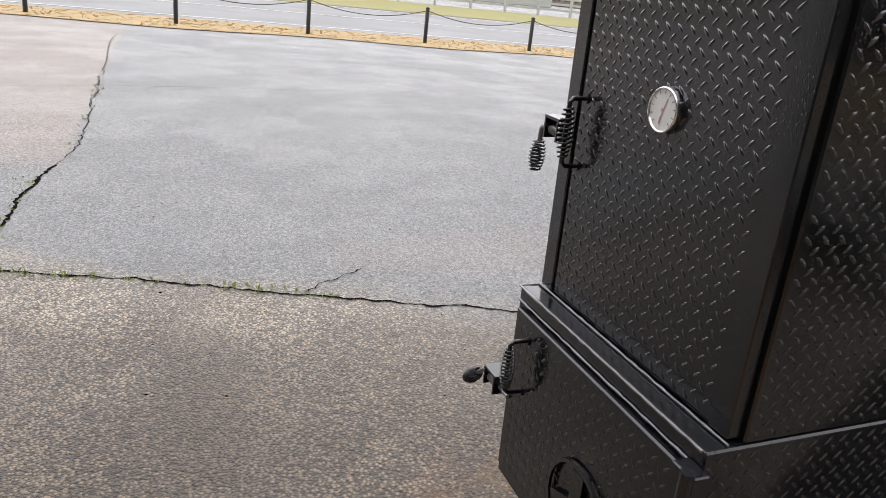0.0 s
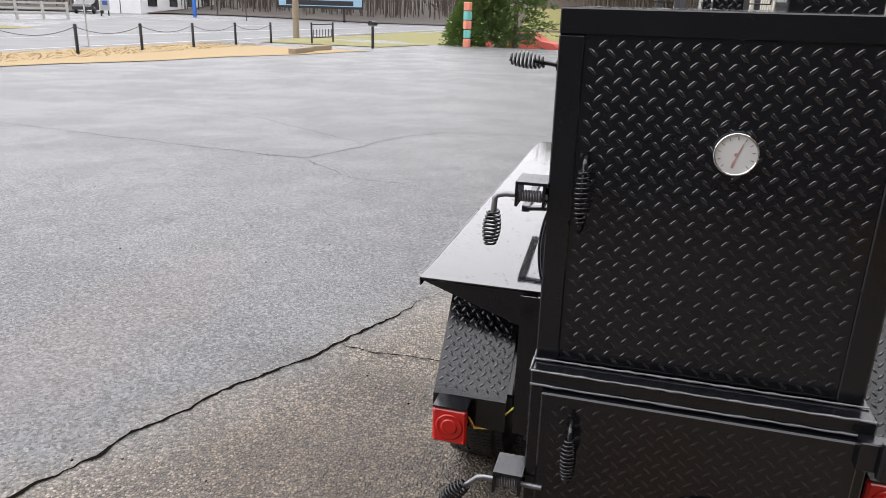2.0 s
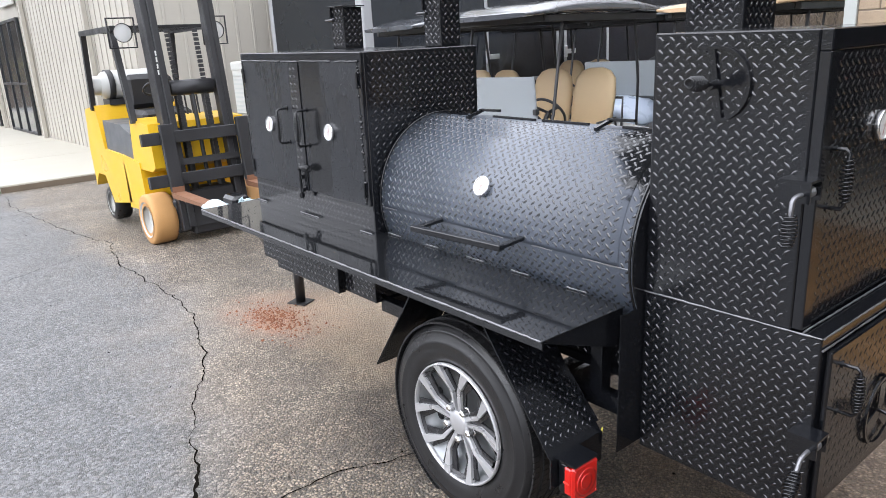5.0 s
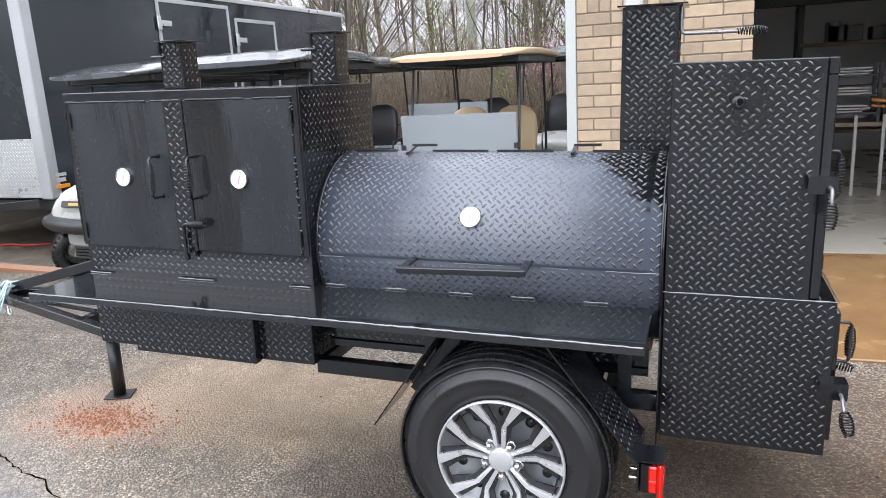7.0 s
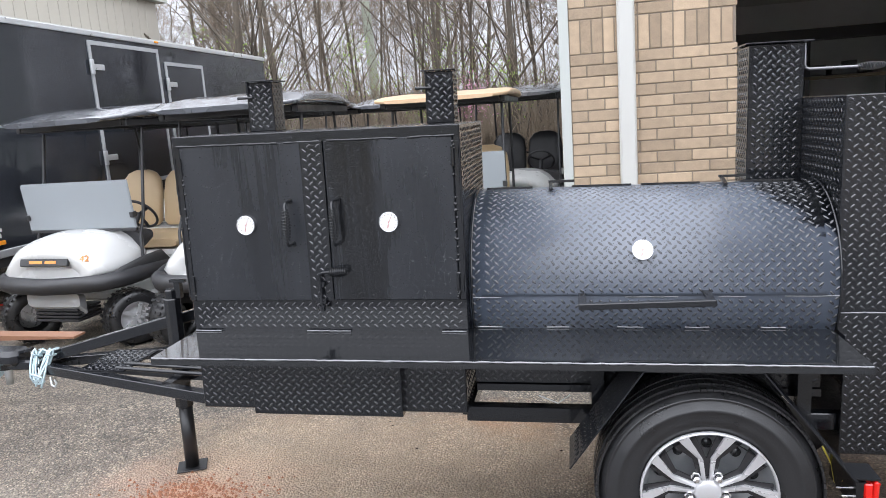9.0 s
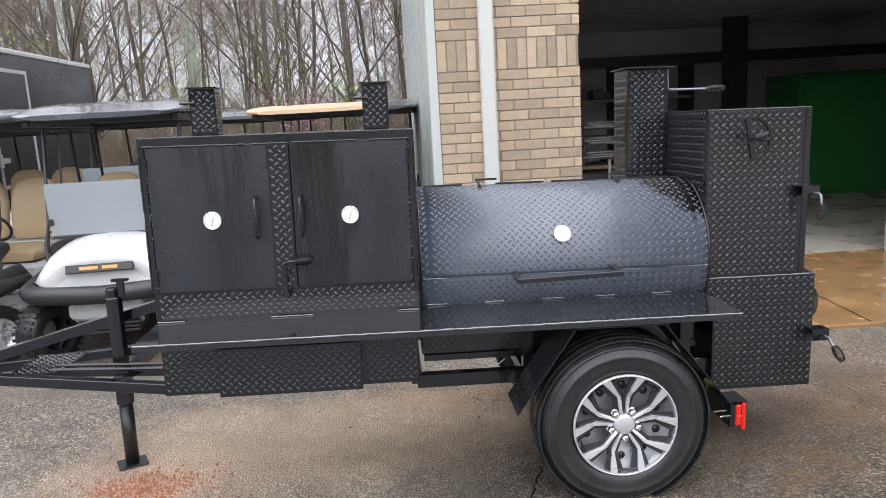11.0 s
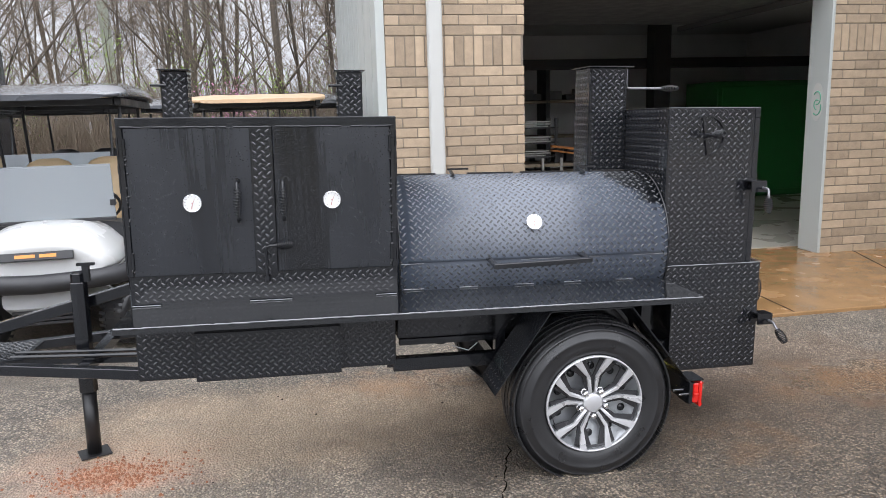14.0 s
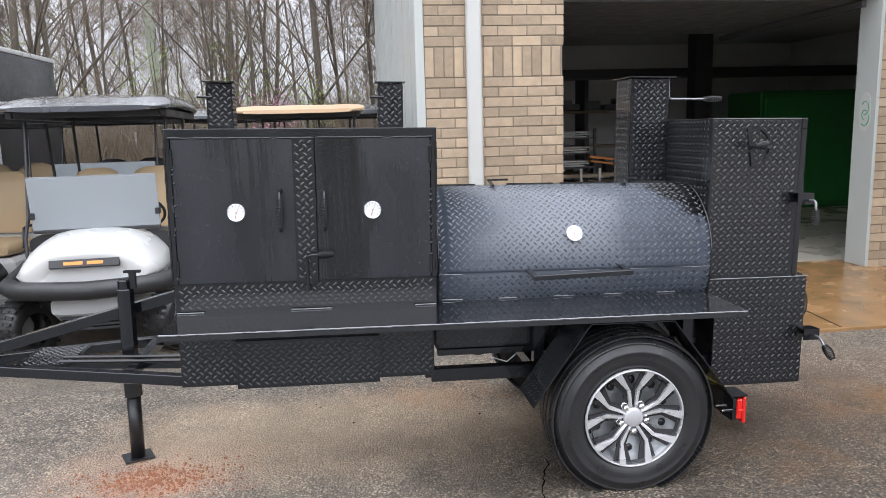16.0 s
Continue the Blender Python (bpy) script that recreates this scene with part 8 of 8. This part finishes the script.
for k in range(1900):
    s = rn.random() ** 0.8
    x = (-61 - 42 * s) * UNIT
    y = (rn.uniform(-6.0 if s < 0.25 else -11.0, 9.5) - 3.0 * s) * UNIT
    z, h, r = bank_z(x / UNIT, 0) * UNIT, rn.uniform(6, 12), rn.uniform(0.03, 0.1)
    lx, ly = rn.gauss(0, 0.03) * h, rn.gauss(0, 0.03) * h
    g.sweep([(x, y, z - 0.3), (x + lx * 0.4, y + ly * 0.4, z + h * 0.5), (x + lx, y + ly, z + h)], [r, r * 0.7, 0.015], 4, False)
    for j in range(7):
        q, b, l = rn.uniform(0.2, 0.97), rn.uniform(0, 6.283), h * rn.uniform(0.08, 0.2)
        p = Vector((x + lx * q, y + ly * q, z + h * q))
        t = p + Vector((math.cos(b) * l * 0.6, math.sin(b) * l * 0.6, l * rn.uniform(0.5, 0.9)))
        g.add([p, p + Vector((0, 0, 0.06)), t], [(0, 1, 2)])
tagged(part("slope_woods", g, M["bark"], None, "crowded bare trunks on the slope"), "", "woods", "", "stuff")


def leaf_cloud(g, rn, c, r, count, size):
    for _ in range(count):
        d = Vector((rn.gauss(0, 1), rn.gauss(0, 1), rn.gauss(0, 1)))
        p = c + d.normalized() * r * rn.random() ** 0.4
        a = Vector((rn.gauss(0, 1), rn.gauss(0, 1), rn.gauss(0, 1))).normalized() * size * rn.uniform(0.6, 1.3)
        b = a.orthogonal().normalized() * size * 0.6
        g.add([p - b, p + a, p + b], [(0, 1, 2)])


def conifer(x, y, h, w, seed, taper=0.95):
    rn = random.Random(seed)
    t = thing("conifer", spot(x, y, ground_z(x, y)), "dense green conifer at the lot's edge", "tree", "conifers")
    part("trunk", Geo(1.0).sweep([(0, 0, -0.2), (0, 0, h * 0.9)], [0.14, 0.03], 8), M["bark"], t)
    g = Geo(1.0)
    for k in range(620):
        q = rn.random() ** 0.75
        a = rn.uniform(0, 6.283)
        out = Vector((math.cos(a), math.sin(a), rn.uniform(-0.1, 0.3)))
        reach = max(0.12, w * (1 - q) ** taper * rn.uniform(0.5, 1.12))
        root = Vector((0, 0, 0.1 + (h - 0.15) * q))
        for j in range(26):
            s = rn.uniform(0.3, 1.0)
            p = root + out * (reach * s) + Vector((rn.gauss(0, 0.07), rn.gauss(0, 0.07), rn.gauss(0, 0.05) - 0.18 * s * s * reach))
            tip = (out + Vector((rn.gauss(0, 0.5), rn.gauss(0, 0.5), rn.gauss(0.1, 0.4)))).normalized() * rn.uniform(0.12, 0.26)
            b = tip.orthogonal().normalized() * 0.045
            g.add([p - b, p + tip, p + b], [(0, 1, 2)])
    part("crown", g, M["needles"], t)


conifer(-40.0, -7.5, 8.2, 2.3, 33, 0.55)
conifer(-38.4, -9.0, 3.6, 2.0, 32, 0.65)
conifer(-37.4, -9.8, 2.2, 1.2, 34, 0.7)
for x, y, z, mat, lab, cnt in ((-3.2, 15.2, 2.3, M["blossom"], "pink blossoming shrub at the wood's edge", 500), (-5.6, 15.6, 3.4, M["buds"], "young tree in first green leaf", 300), (-1.7, 15.0, 2.6, M["buds"], "shrub in first green leaf", 380), (-3.9, 16.0, 1.7, M["buds"], "low shrub in first leaf", 300)):
    t = thing("shrub", spot(x, y, ground_z(x, y)), lab, "shrub", "shrubs")
    rq = random.Random(int(100 * (z - x)))
    stems, leaves = Geo(1.0), Geo(1.0)
    for k in range(7):
        a = rq.uniform(0, 6.283)
        tip = Vector((0.5 * math.cos(a), 0.5 * math.sin(a), z * rq.uniform(0.7, 1.1)))
        stems.sweep([(0, 0, -0.1), tip * 0.5 + Vector((0, 0, 0.2)), tip], [0.03, 0.02, 0.006], 5)
        leaf_cloud(leaves, rq, tip * 0.95, 0.45, cnt // 7, 0.035)
    tagged(part("stem", stems, M["bark"], t), "", "", "", "stuff")
    part("leaves", leaves, mat, t)
for k in range(9):
    x, y = rn.uniform(-11, 0), rn.uniform(15.5, 20)
    t = thing("shrub", spot(x, y, ground_z(x, y)), "thin sapling in first yellow-green leaf", "shrub", "shrubs")
    rq = random.Random(400 + k)
    stems, leaves = Geo(1.0), Geo(1.0)
    for j in range(5):
        tip = Vector((rq.gauss(0, 0.5), rq.gauss(0, 0.5), rq.uniform(1.5, 4.5)))
        stems.sweep([(0, 0, -0.1), tip * 0.5 + Vector((0.1, 0, 0)), tip], [0.03, 0.018, 0.005], 5)
        for q in (0.55, 0.75, 0.92):
            leaf_cloud(leaves, rq, tip * q, 0.35, 26, 0.04)
    tagged(part("stem", stems, M["bark"], t), "", "", "", "stuff")
    part("leaves", leaves, M["buds"], t)
# undergrowth at the wood's edge: a tangle of thin stems
g = Geo()
for k in range(8000):
    x = rn.uniform(-20, 1.5)
    y = rn.uniform(14.2, 21)
    z = ground_z(x, y)
    a, l = rn.uniform(0, 6.283), rn.uniform(0.6, 4.0)
    top = Vector((x + 0.5 * l * math.cos(a), y + 0.5 * l * math.sin(a), z + l * rn.uniform(0.5, 1)))
    g.sweep([(x, y, z), ((x + top.x) / 2, (y + top.y) / 2, z + (top.z - z) * 0.65), top], [0.016, 0.011, 0.004], 3, False)
tagged(part("undergrowth", g, M["twig"], None, "tangle of bare brown undergrowth"), "", "undergrowth", "", "stuff")

# belt of far woods round the street side, too many trees to tell apart
g = Geo()
for k in range(4600):
    a, d = radians(rn.uniform(148, 300)), rn.uniform(112, 165)
    x, y = d * math.cos(a), d * math.sin(a)
    h, z = rn.uniform(8, 15), ground_z(x, y) + 3.5 * (d - 112) / 53
    if 184 < math.degrees(a) < 197:
        h *= 0.4
    lx, ly = rn.gauss(0, 0.03) * h, rn.gauss(0, 0.03) * h
    g.sweep([(x, y, z - 4), (x + lx * 0.5, y + ly * 0.5, z + h * 0.5), (x + lx, y + ly, z + h)], [rn.uniform(0.07, 0.16), 0.07, 0.02], 3, False)
    for j in range(9):
        q, b, l = rn.uniform(0.3, 0.97), rn.uniform(0, 6.283), h * rn.uniform(0.1, 0.28)
        p = Vector((x + lx * q, y + ly * q, z + h * q))
        t = p + Vector((math.cos(b) * l * 0.6, math.sin(b) * l * 0.6, l * rn.uniform(0.5, 0.9)))
        g.add([p, p + Vector((0, 0, 0.14)), t], [(0, 1, 2)])
        u = (p + t) / 2
        g.add([u, u + Vector((0, 0, 0.12)), u + Vector((rn.gauss(0, 0.5), rn.gauss(0, 0.5), l * 0.5))], [(0, 1, 2)])
tagged(part("far_woods", g, M["far_bark"], None, "far belt of bare brown woods"), "", "woods", "", "stuff")

g = Geo()
ring = []
for k in range(39):
    a = radians(148 + 4 * k)
    for d in (100, 125, 150, 192):
        x, y = d * math.cos(a), d * math.sin(a)
        ring.append((x, y, max(ground_z(x, y), ground_z(x, y) + 3.5 * (d - 112) / 53) + 0.15))
g.add(ring, [(4 * k + j, 4 * k + 4 + j, 4 * k + 5 + j, 4 * k + 1 + j) for k in range(38) for j in range(3)], True)
setting("wood_ground", g, material("dark_leaf_litter", (0.05, 0.04, 0.033), 0.95, vary=0.5, scale=0.3, grain=0), "brown leaf litter under the far woods", "ground")
# distant wooded ridge all round
hill = material("distant_bare_wood", (0.062, 0.054, 0.05), 1.0, vary=0.5, scale=0.9, grain=0, stretch=0.12)
g = Geo()
vs = []
n = 240
for k in range(n + 1):
    a = 2 * math.pi * k / n
    r = 190
    h = 19 + 4 * math.sin(3 * a + 1) + 2.5 * math.sin(7 * a) + 1.6 * noise.noise((9 * math.cos(a), 9 * math.sin(a), 0)) + random.uniform(-0.7, 0.7)
    if math.sin(a) < -0.3:
        h *= 0.92
    if math.sin(a) > 0.35:
        h *= 0.45
    if 184 < math.degrees(a) < 197:
        h *= 0.65
    for q in (0, 0.5, 1.0):
        rr = r + 25 * q
        vs.append((rr * math.cos(a), rr * math.sin(a), -4 + (h + 4) * q))
g.add(vs, [(3 * k + j, 3 * k + 3 + j, 3 * k + 4 + j, 3 * k + 1 + j) for k in range(n) for j in range(2)], True)
setting("backdrop", g, hill, "distant brown wooded ridge", "ridge")
